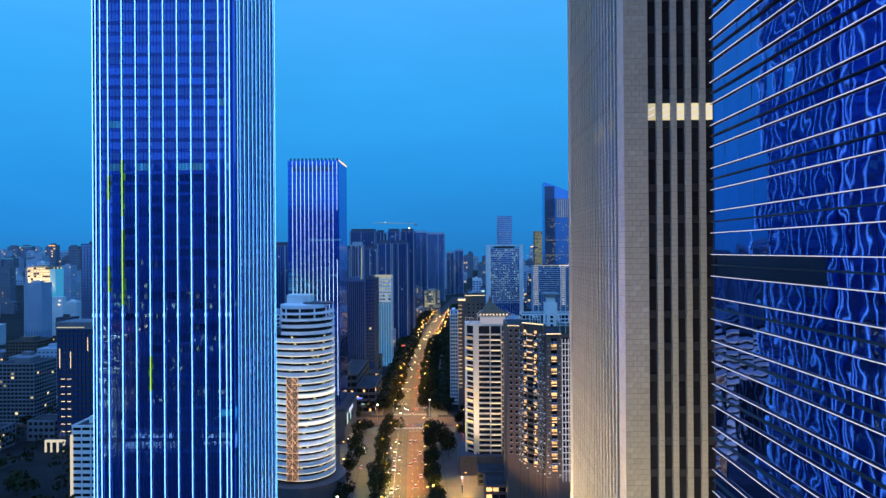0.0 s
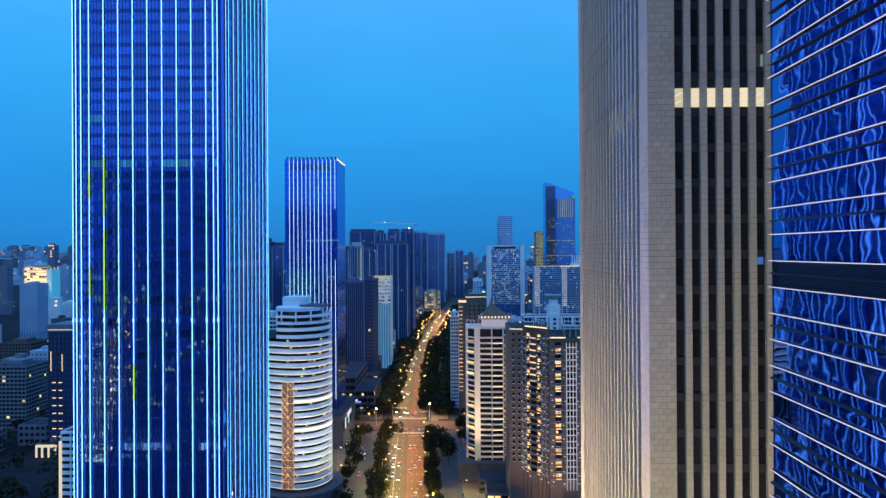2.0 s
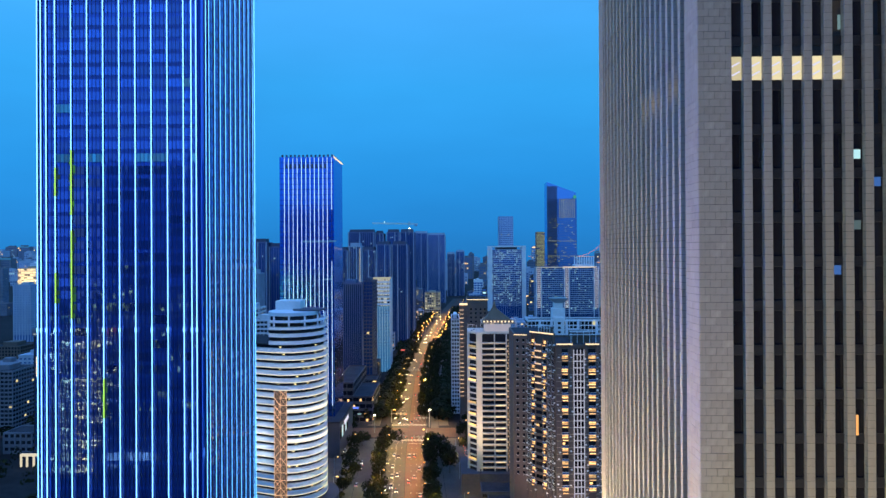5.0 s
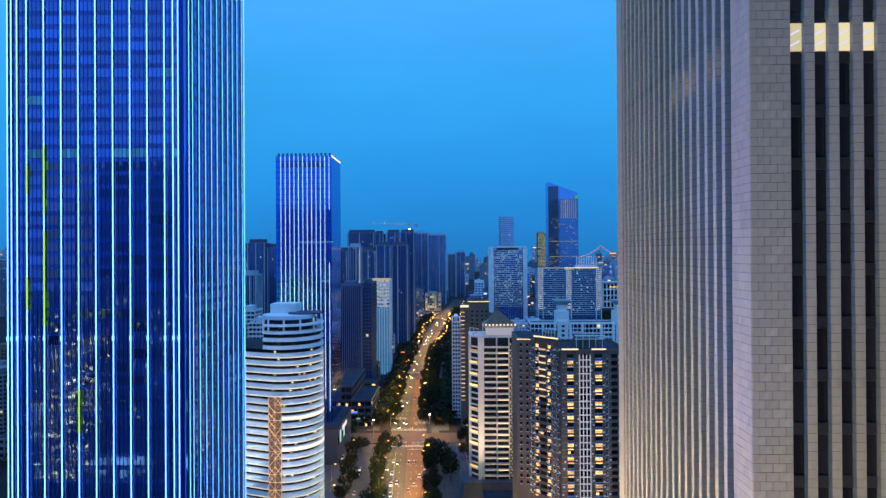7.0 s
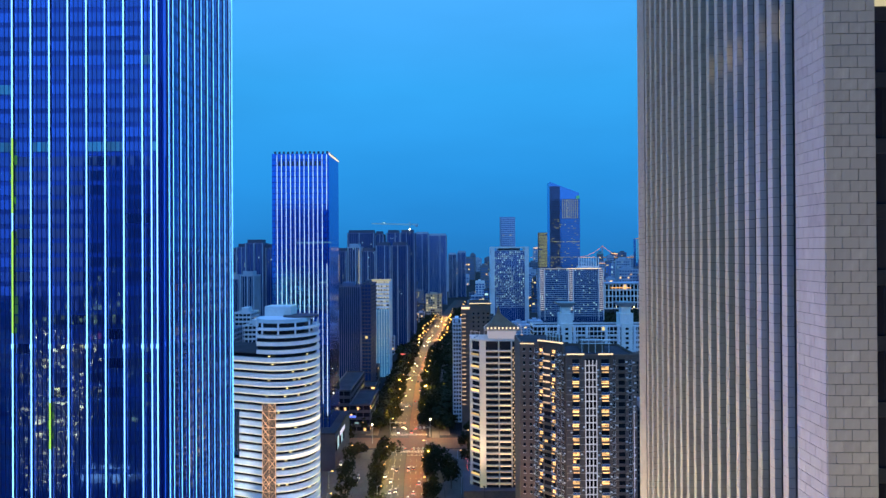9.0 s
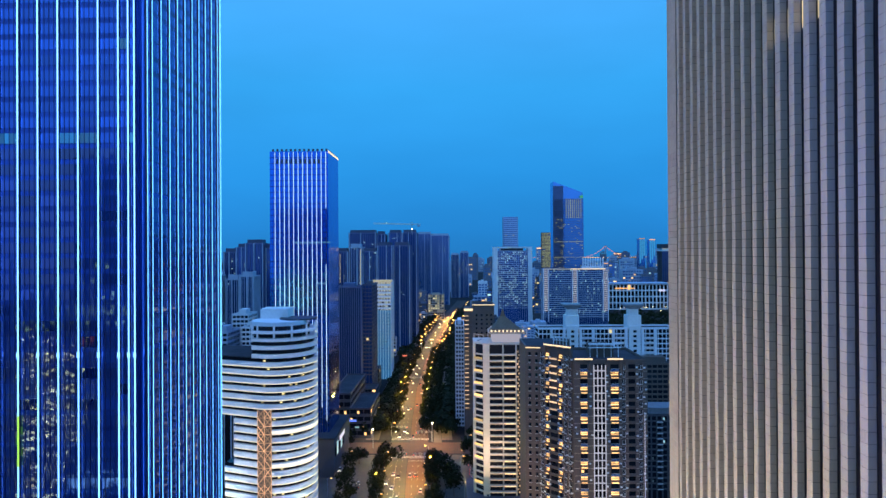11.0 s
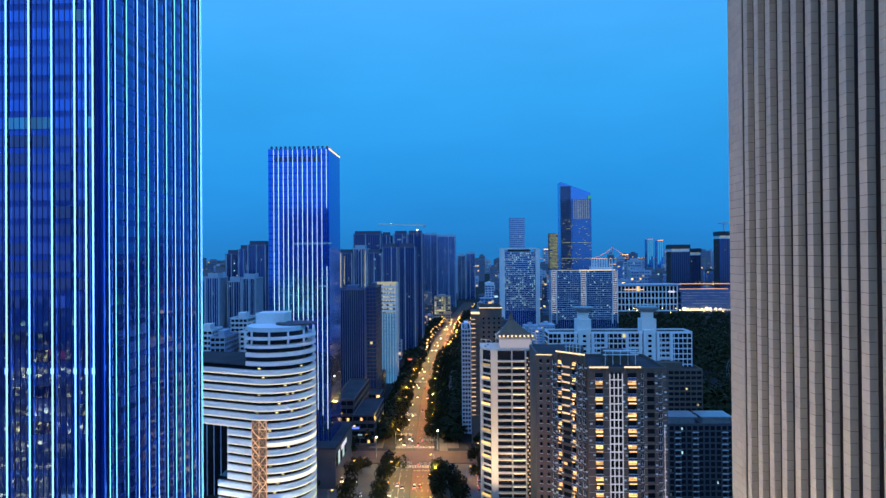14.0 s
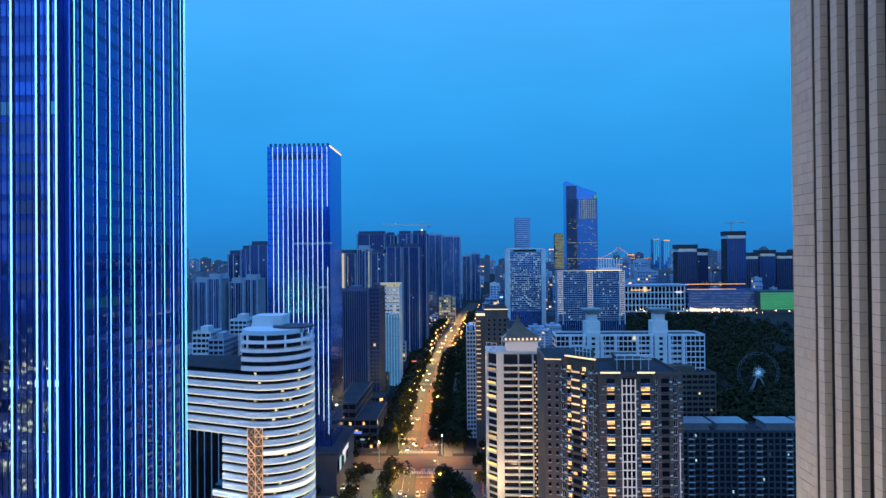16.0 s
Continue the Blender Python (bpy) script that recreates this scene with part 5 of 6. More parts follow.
def slant_tower():
    t = thing("slant_top_tower", (264, 1760, 0), "tall dark-blue glass tower with a slanted top", "skyscraper")
    W, D = 79, 50
    mb = MB()
    mb.v = [(0, 0, 0), (W, 0, 0), (W, D, 0), (0, D, 0), (0, 0, 330), (W, 0, 300), (W, D, 300), (0, D, 330)]
    mb.f = [(0, 1, 5, 4), (1, 2, 6, 5), (2, 3, 7, 6), (3, 0, 4, 7), (4, 5, 6, 7)]
    mb.m = [0] * 5
    part("body", mb, M_GLASS_PALE, t)
    part("dark_flank", box(-0.5, 27, -1.2, 0.2, 0, 318), M_RIB, t, "dark flank")
    part("shoulder", MB().prism([(30, -5), (W + 1, -5), (W + 1, 1), (30, 1)], 0, 284), M_GLASS_PALE, t)
    band = box(-1, W + 1, -6, -5, 0, 1.2).mesh("floor_band", M_NAVY)
    for f in range(12, 62):
        piece("floor_band", band, t, (0, 0, f * 4.6))
    col = box(-1.1, 1.1, -5.7, -5.1, 230, 283).mesh("light_stripe", M_STRIPE2)
    for k in range(8):
        piece("light_stripe", col, t, (34 + k * 5.6, 0, 0))
    lw = box(0, 4.0, -5.8, -5.1, 0, 1.3).mesh("lit_window", M_STRIPE2)
    rnd = random.Random(2)
    for f in range(14, 50):
        for k in range(17):
            if rnd.random() < (0.9 if f in (27, 36) else 0.12):
                piece("lit_window", lw, t, (1 + k * 4.6, 0, f * 4.6 + 1.6))
    part("roof_sign", box(W - 8, W, -6, -5, 284, 292), M_GREENSIGN, t, "small green roof sign")


slant_tower()
block("hazy_far_tower", 225.6, 292.6, 3000, 3050, 302, "far slab tower in blue dusk", M_CONC, M_GLASS_CITY, floor=9, bay=8, bandh=0.5, pier=2, lights=0.03, faces="L", seed=31, zmin=100, plant=False)
block("yellow_lit_tower", 273, 307, 2040, 2070, 200, "office tower with yellow-lit floors", M_CONC_D, M_GLASS_CITY, floor=4.5, bay=5, lights=0.95, winmat=M_STRIPE2, faces="L", seed=32, zmin=90, plant=False)


def triple_block():
    t = block("grey_triple_block", 141.4, 245.3, 1080, 1105, 113, "grey glass block with three white lattice bays", M_CONC, M_GLASS_NAVY, floor=3.3, bay=3.4, bandh=0.3, pier=0.3, lights=0.16, litw=0.6, winmat=M_COOLWIN, faces="L", seed=22, zmin=35, plant=False)
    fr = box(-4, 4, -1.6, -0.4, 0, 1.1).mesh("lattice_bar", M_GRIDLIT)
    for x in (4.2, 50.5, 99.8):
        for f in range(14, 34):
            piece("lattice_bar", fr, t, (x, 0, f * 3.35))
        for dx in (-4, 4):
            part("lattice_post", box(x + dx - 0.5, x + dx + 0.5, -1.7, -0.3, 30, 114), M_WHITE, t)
    part("roof_light_strip", box(44, 100, -0.8, -0.5, 113.5, 114.6), M_LED_WARM, t)
    part("roof_light_strip", box(0, 44, -0.8, -0.5, 113.5, 114.2), M_CROWNLIT, t)
    cr = part("crown", box(64, 98, 4, 20, 113, 118), M_WHITE, t)
    fin = box(-0.9, 0.9, 4, 5.5, 118, 132).mesh("crown_fin", M_WHITE)
    for k in range(9):
        piece("crown_fin", fin, cr, (65 + k * 4, 0, 0))


triple_block()


# ---- trees ----
def tree_meshes(seed, r, h, n=150):
    rnd = random.Random(seed)
    tr = MB().rod((0, 0, 0), (0.1, 0, h * 0.5), 0.28, sides=6, r2=0.16)
    for k in range(5):
        a = k * 1.26 + rnd.random()
        tr.rod((0.05, 0, h * (0.32 + 0.05 * k)), (math.cos(a) * r * 0.6, math.sin(a) * r * 0.6, h * (0.55 + 0.07 * k)), 0.12, sides=4, r2=0.05)
    trunk = tr.mesh("trunk", M_BARK)
    mb = MB()
    lobes = [(rnd.gauss(0, r * 0.42), rnd.gauss(0, r * 0.42), h * 0.62 + rnd.gauss(0, h * 0.13), rnd.uniform(0.35, 0.6) * r) for _ in range(9)]
    for k in range(n):
        x, y, z, q = lobes[k % len(lobes)]
        d = Vector((rnd.gauss(0, 1), rnd.gauss(0, 1), rnd.gauss(0, 1))).normalized()
        c = Vector((x, y, z)) + d * q * rnd.uniform(0.6, 1.05)
        u = Vector((rnd.gauss(0, 1), rnd.gauss(0, 1), rnd.gauss(0, 1))).normalized()
        w = (d + 0.7 * u).normalized().orthogonal().normalized()
        e = (d + 0.7 * u).normalized().cross(w)
        s = rnd.uniform(0.45, 0.95) * r * 0.19
        mb.quad([c - w * s, c + e * s * 0.8, c + w * s, c - e * s * 0.7])
        mb.quad([c - w * s * 0.8 + d * 0.2, c + d * s * 0.9, c + w * s * 0.8 - d * 0.1])
    return trunk, mb.mesh("crown", M_LEAF)


TREES = [tree_meshes(k, 4.2 + 0.5 * (k % 3), 9.5 + (k % 4) * 0.9, 420) for k in range(6)]


def tree(x, y, k, scale, label="dark leafy street tree beside the avenue", group="street trees"):
    tr, cr = TREES[k % len(TREES)]
    t = thing("tree", (x, y, 0), label, "tree", group, rz=(k * 67) % 360)
    t.scale = (scale, scale, scale)
    piece("trunk", tr, t)
    piece("crown", cr, t)


rnd_t = random.Random(21)
for off, y0, y1, step in ((11.6, 545, 960, 7.0), (16.5, 250, 490, 8.0), (-17.0, 250, 495, 11.5), (-14.2, 545, 1000, 8.0), (22, 545, 900, 8), (-26, 545, 900, 12), (-36, 300, 500, 17)):
    y, k = float(y0), 0
    while y < y1:
        if not 494 < y < 548:
            tree(road_x(y) + off + rnd_t.uniform(-1.2, 1.2), y + rnd_t.uniform(-2, 2), rnd_t.randrange(6), rnd_t.uniform(0.85, 1.3))
        y += step * rnd_t.uniform(0.8, 1.5)
for x, y, s in ((-47, 485, 1.3), (-66, 486, 1.2), (-80, 520, 1.3), (-12, 455, 2.0), (8, 502, 1.1), (12, 545, 1.1), (-100, 440, 1.2), (-104, 468, 1.3), (-97, 486, 1.1), (-90, 452, 1.0), (-106, 500, 1.2), (-84, 503, 1.0), (10, 474, 1.1), (16, 492, 1.2), (24, 503, 1.1), (-4, 446, 1.3), (-2, 430, 1.2), (-88, 420, 1.2), (-95, 405, 1.3)):
    tree(x, y, int(abs(x)), s, "broad leafy tree at the crossing")


def woods(name, label, areas, n, seed, size=5.0):
    """Far park woods: crowns of many small leaf clumps, in one sheet."""
    rnd = random.Random(seed)
    mb = MB()
    for _ in range(n):
        x0, x1, y0, y1, zb = areas[rnd.randrange(len(areas))]
        cx, cy = rnd.uniform(x0, x1), rnd.uniform(y0, y1)
        r, h = rnd.uniform(0.7, 1.4) * size, rnd.uniform(8, 15) + zb * rnd.random()
        for _k in range(30):
            d = Vector((rnd.gauss(0, 1), rnd.gauss(0, 1), abs(rnd.gauss(0, 1)) - 0.2)).normalized()
            c = Vector((cx, cy, h * 0.55)) + Vector((d.x * r, d.y * r, d.z * h * 0.45))
            w = d.orthogonal().normalized()
            e = d.cross(w)
            s = rnd.uniform(0.18, 0.34) * r
            mb.quad([c - w * s, c - e * s * 0.9, c + w * s * 0.9, c + e * s])
    single(name, mb, M_LEAF, label, "woods", kind="stuff")


woods("park_woods", "dark wooded park beyond the apartment slabs", [(150, 420, 560, 1250, 6), (200, 560, 800, 1450, 4), (150, 300, 480, 700, 0)], 2600, 4, 6.0)
woods("garden_woods", "dark trees between the western blocks", [(-420, -200, 330, 560, 0), (-330, -190, 560, 760, 0), (-150, -64, 545, 660, 0), (30, 120, 500, 900, 0), (-64, -58, 560, 900, 0), (-13, -3, 548, 640, 0), (-10, 10, 640, 900, 0), (-96, -60, 548, 600, 0)], 1300, 6, 4.5)
woods("verge_trees", "dark tree belts along the far avenue", [(road_x(y) + s * 27 - 11, road_x(y) + s * 27 + 11, y, y + 60, 0) for y in range(880, 1500, 60) for s in (-1, 1)], 420, 9, 4.2)


# ---- street lamps, gantries and traffic ----
def street_lamp_master():
    t = thing("street_lamp", (0, 0, 0), "tall grey street lamp with glowing sodium head", "street lamp", group="avenue street lamps")
    part("pole", MB().rod((0, 0, 0), (0, 0, 10.5), 0.13, sides=6, r2=0.08), M_STEEL, t)
    part("arm", MB().rod((0, 0, 10.4), (2.2, 0, 11), 0.06), M_STEEL, t)
    h = part("lamp_head", box(1.6, 2.8, -0.25, 0.25, 10.85, 11.1), M_STEEL, t)
    part("bulb", box(1.7, 2.7, -0.32, 0.32, 10.5, 10.85), M_SODIUM, h)
    return t


LAMP = street_lamp_master()
LAMP.location = (road_x(250) - 15.0, 250, 0)
k = 0
for y in range(262, 1500, 36):
    k += 1
    if 505 < y < 540:
        continue
    copy_thing(LAMP, pose(road_x(y) - 15.0, y, 0))
    copy_thing(LAMP, pose(road_x(y + 14) + 14.0, y + 14, 0, 0, 0, 180))
    if y < 1000:
        lamp("SPOT", "street_lamp_light", pose(road_x(y) - 9, y, 10.2), 52000, (1.0, 0.55, 0.14), 0.4, 150, 0.5)
        lamp("SPOT", "street_lamp_light", pose(road_x(y + 14) + 8, y + 14, 10.2), 30000, (1.0, 0.46, 0.10), 0.4, 150, 0.5)
for y in range(1010, 1560, 60):
    lamp("SPOT", "street_lamp_light", pose(road_x(y), y, 14), 330000, (1.0, 0.58, 0.16), 0.4, 105, 0.5)


# lanterns hung among the street trees
for y, o in ((300, -17), (352, 15), (388, -17), (436, -18), (470, 15), (566, -17), (604, 12), (640, -17), (672, 11), (705, -16), (760, 10), (800, -16), (850, -16), (900, 11)):
    t = thing("tree_lantern", (road_x(y) + o, y, 0), "amber lantern glowing among tree leaves", "street lamp", group="tree lanterns")
    part("pole", MB().rod((0, 0, 0), (0, 0, 9.4), 0.1), M_STEEL_D, t)
    part("globe", box(-0.4, 0.4, -0.4, 0.4, 9.4, 10.1), M_SODIUM, t)
    lamp("POINT", "lantern_light", pose(0, -0.8, 10.6), 30000, (1.0, 0.68, 0.10), 0.5, parent=t)
rnd_l = random.Random(77)
for k in range(34):
    y = 980 + k * 17 + rnd_l.uniform(-9, 9)
    x = road_x(y) + (-19 if k % 2 else 18) + rnd_l.uniform(-5, 5) if k < 24 else rnd_l.uniform(10, 190)
    head = MB().rod((0, 0, 0), (0, 0, 12), 0.2, 0).box(-1.0, 1.0, -0.6, 0.6, 11.4, 12.8, 1)
    single("street_lamp", head, [M_STEEL_D, M_SODIUM], "far street lamp with an amber head", "street lamp", (x, y if k < 24 else rnd_l.uniform(1150, 1700), 0), "far street lamps")
# added lamp that brightens the yellow hotel front
floodlight((-715, 1050, 60), (-708, 1080, 95), 700000, (1.0, 0.72, 0.34), 90)
for x, y in ((-331, 446), (-345, 433), (-352, 430)):
    copy_thing(LAMP, pose(x, y, 0))


single("corner_plaza", MB().quad([(-112, 330, 0.02), (-60, 330, 0.02), (-64, 506, 0.02), (-112, 506, 0.02)]), M_PAVE, "paved forecourt with parked cars", "pavement", kind="structure")
single("east_forecourt", MB().quad([(2, 330, 0.02), (30, 330, 0.02), (30, 506, 0.02), (-6, 506, 0.02)]), M_PAVE, "paved forecourt beside the side lane", "pavement", kind="structure")
for x, y in ((-76, 430), (-72, 480), (-96, 500), (-70, 395), (-120, 517), (-170, 517), (8, 517), (2, 470), (4, 420), (6, 370), (60, 517)):
    copy_thing(LAMP, pose(x, y, 0))
    lamp("SPOT", "street_lamp_light", pose(x + 2, y, 10.2), 28000, (1.0, 0.58, 0.18), 0.4, 150, 0.5)


def high_mast(x, y, h):
    t = thing("high_mast_lamp", (x, y, 0), "tall mast lamp with a bright white head", "street lamp", group="crossing mast lamps")
    part("pole", MB().rod((0, 0, 0), (0, 0, h), 0.2, sides=6, r2=0.12), M_STEEL, t)
    part("lamp_head", MB().frustum([(0.65 * math.cos(a), 0.65 * math.sin(a)) for a in np.linspace(0, 6.283, 9)[:-1]], h - 0.4, [(0.3 * math.cos(a), 0.3 * math.sin(a)) for a in np.linspace(0, 6.283, 9)[:-1]], h + 0.5), M_MAST, t)
    lamp("SPOT", "mast_light", pose(0, 0, h - 1.5), 55000, (1.0, 0.66, 0.30), 0.8, 150, 0.5, t)


high_mast(-61, 520, 14)
high_mast(-18.5, 536, 14)
high_mast(-48, 940, 15)
high_mast(24, 300, 12)
high_mast(-60, 330, 12)


def gantry(x, y, w, turn=0):
    t = thing("sign_gantry", (x, y, 0), "steel traffic sign gantry over the lanes", "gantry", group="traffic gantries", rz=turn)
    part("post", MB().rod((0, 0, 0), (0, 0, 7), 0.16, sides=6), M_STEEL, t)
    part("beam", MB().rod((0, 0, 6.8), (w, 0, 7.0), 0.12), M_STEEL, t)
    s = box(-0.6, 0.6, -0.15, 0.1, 5.9, 7.6).mesh("sign_panel", M_LINE)
    for q in (0.35, 0.6, 0.85):
        piece("sign_panel", s, t, (w * q, 0, 0))
    l = box(-0.25, 0.25, -0.2, -0.1, 6.0, 6.5).mesh("signal_light", M_REDSIGN)
    piece("signal_light", l, t, (w * 0.95, 0, 0))


gantry(-51, 552, 13)
gantry(-50, 610, 11)
gantry(-19, 538, -12)
gantry(-46.5, 488, 13)
gantry(-17, 486, -13)
gantry(-55, 745, 28)


def car_master(L, W, H, label, near=True, lights="ht"):
    t = thing("car", (0, 0, 0), label, "car", group="cars on the avenue")
    part("body", MB().frustum([(-W / 2, 0), (W / 2, 0), (W / 2, L), (-W / 2, L)], 0.3 if near else 0.0, [(-W / 2 + 0.06, 0.1), (W / 2 - 0.06, 0.1), (W / 2 - 0.06, L - 0.15), (-W / 2 + 0.06, L - 0.15)], H * 0.58), M_CARW, t)
    part("cabin", MB().frustum([(-W / 2 + 0.1, L * 0.18), (W / 2 - 0.1, L * 0.18), (W / 2 - 0.1, L * 0.86), (-W / 2 + 0.1, L * 0.86)], H * 0.58, [(-W / 2 + 0.3, L * 0.3), (W / 2 - 0.3, L * 0.3), (W / 2 - 0.3, L * 0.74), (-W / 2 + 0.3, L * 0.74)], H), M_GLASS_DARK, t)
    if near:
        part("roof", box(-W / 2 + 0.3, W / 2 - 0.3, L * 0.3, L * 0.74, H, H + 0.04), M_CARW, t)
        wheel = MB().rod((-0.12, 0, 0), (0.12, 0, 0), 0.32, sides=10).mesh("wheel", M_TYRE)
        for x in (-W / 2 + 0.1, W / 2 - 0.1):
            for y in (L * 0.18, L * 0.8):
                piece("wheel", wheel, t, (x, y, 0.32))
    wide = 0.24 if near else 0.32
    hd = box(-wide, wide, -0.06, 0.04, 0, 0.2 if near else 0.3).mesh("headlight", M_HEAD)
    tl = box(-0.24, 0.24, -0.04, 0.06, 0, 0.16).mesh("tail_light", M_TAIL)
    for x in (-W / 2 + 0.35, W / 2 - 0.35):
        if "h" in lights:
            piece("headlight", hd, t, (x, 0.0, 0.62))
        if "t" in lights:
            piece("tail_light", tl, t, (x, L - 0.03, 0.7))
    return t


CARS = [car_master(4.5, 1.8, 1.45, "saloon car with its lights on"), car_master(5.2, 2.0, 2.2, "boxy van with its lights on"), car_master(4.7, 1.9, 1.7, "compact sport-utility car with its lights on")]
FAR_H = car_master(4.5, 1.8, 1.5, "far car with white headlights on", False, "h")
FAR_T = car_master(4.5, 1.8, 1.5, "far car with red tail lights on", False, "t")
rnd_c = random.Random(14)
for k, c in enumerate(CARS):
    c.location = (road_x(300 + 9 * k) - 3, 300 + 9 * k, 0.05)
FAR_H.location = (road_x(556) - 3, 556, 0.05)
FAR_T.matrix_basis = pose(road_x(574) + 8, 574, 0.05, 0, 0, 180)
for lane, y0, y1, gap in ((-12.3, 262, 482, 32), (-8.8, 260, 484, 24), (-5.3, 255, 482, 34), (-12, 560, 900, 75), (-8.5, 545, 960, 60), (-5, 560, 980, 60)):
    y = float(y0)
    while y < y1:
        copy_thing(CARS[rnd_c.choice((0, 0, 0, 1, 2, 2))] if y < 500 else FAR_H, pose(road_x(y) + lane + rnd_c.uniform(-0.3, 0.3), y, 0.035))
        y += gap * rnd_c.uniform(0.65, 1.6)
for lane, y0, y1, gap in ((2.2, 300, 485, 60), (5.5, 262, 486, 44), (9.0, 280, 488, 54), (2.0, 550, 950, 110), (5.5, 560, 980, 90)):
    y = float(y0)
    while y < y1:
        copy_thing(CARS[rnd_c.choice((0, 0, 1, 2))] if y < 500 else FAR_T, pose(road_x(y) + lane, y, 0.05, 0, 0, 180))
        y += gap * rnd_c.uniform(0.6, 1.5)
for y in range(330, 470, 9):
    if rnd_c.random() < 0.5:
        copy_thing(CARS[rnd_c.choice((0, 2))], pose(road_x(y) - 29.5, y, 0.05, 0, 0, rnd_c.choice((0, 180))))
for k in range(9):
    copy_thing(CARS[(k * 2) % 3], pose(13 + (k % 2) * 0.4, 446 + k * 4.6, 0.05, 0, 0, 90))
for k in range(8):
    copy_thing(CARS[k % 3], pose(-88 + k * 2.9, 470 + (k % 3) * 0.3, 0.05))
for y in range(1000, 1420, 42):
    for lane in (-8, -4, 4, 8):
        if rnd_c.random() < 0.8:
            copy_thing(FAR_H if lane < 0 else FAR_T, pose(road_x(y) + lane, y, 0.05, 0, 0, 0 if lane < 0 else 180))

# ---- low frontage along the avenue ----
block("corner_shop_block", -82, -66, 545, 600, 22, "dark shop block with blue light band", M_CONC_D, M_GLASS_DARK, floor=5.5, bay=5, lights=0.12, litw=0.35, winmat=M_WARMWIN, seed=41, plant=False)
block("corner_shop_block", -100, -84, 560, 640, 30, "dark shop block with lit signs", M_CONC_D, M_GLASS_DARK, floor=5.5, bay=5, lights=0.14, litw=0.35, winmat=M_WARMWIN, seed=42, plant=False)
for x, y, z, w, h, m, lab in ((-86, 544.5, 13, 9, 1.4, M_BLUESIGN, "long blue illuminated shop sign"), (-112, 505, 22, 4, 4, M_COOLWIN, "square pale blue illuminated sign"), (-112, 505, 14, 6, 1.6, M_ORANGE, "orange illuminated shop sign"), (-102, 505, 16, 0.9, 6, M_ORANGE, "upright orange illuminated sign"), (-72, 600.5, 17, 5, 5, M_ORANGE, "square orange-lit shopfront panel"), (-66, 840, 14, 5, 1.4, M_REDSIGN, "red illuminated shop sign"), (-78, 545, 8, 3, 1.0, M_COOLWIN, "small pale illuminated shop sign"), (-73, 545, 8, 2.4, 1.0, M_ORANGE, "small orange illuminated shop sign"), (-97, 560, 20, 4.5, 1.2, M_ORANGE, "orange lit band on a shop front"), (-92, 560, 9, 3, 2, M_WARMWIN, "warm lit shop window panel"), (-66, 760, 12, 4, 1.2, M_COOLWIN, "pale illuminated shop sign")):
    s = thing("shop_sign", (x, y - 0.6, z), lab, "sign", group="shop signs")
    part("panel", box(0, w, 0, 0.3, 0, h), m, s)
    part("backing", box(-0.2, w + 0.2, 0.3, 0.6, -0.2, h + 0.2), M_STEEL_D, s)
block("lit_hotel", -56.9, -24, 1380, 1410, 52, "cream hotel with a lit grid of windows", M_BEIGE, M_GLASS_DARK, floor=5, bay=5, bandh=0.45, pier=1.6, lights=0.45, winmat=M_YELWIN, seed=43)
for q in range(26):
    rq = random.Random(q)
    y = 620 + q * 34
    side = -1 if q % 2 else 1
    x = road_x(y) + side * rq.uniform(38, 52) - (12 if side < 0 else 0)
    block("roadside_block", x, x + rq.uniform(10, 16), y, y + rq.uniform(14, 26), rq.uniform(9, 26) if side < 0 else rq.uniform(12, 34), "low roadside block with a few lit windows", rq.choice((M_CONC, M_CONC_D, M_BROWN)), M_GLASS_DARK, floor=4, bay=4, lights=0.10 if q < 10 else 0.32, winmat=M_WARMWIN, faces="R" if side < 0 else "L", seed=50 + q, group="roadside blocks", plant=q % 3 == 0)
for q in range(5):
    y = 415 + q * 24
    block("shop_row", 16 + q % 2 * 3, 34, y + 30 if y > 440 else 378 - 24 * q, (y + 30 if y > 440 else 378 - 24 * q) + 18, 7 + q, "low shop row with lit fronts", M_CONC_D, M_GLASS_DARK, floor=3.5, bay=4, lights=0.3, winmat=M_WARMWIN, faces="L", seed=80 + q, group="shop rows", plant=False)

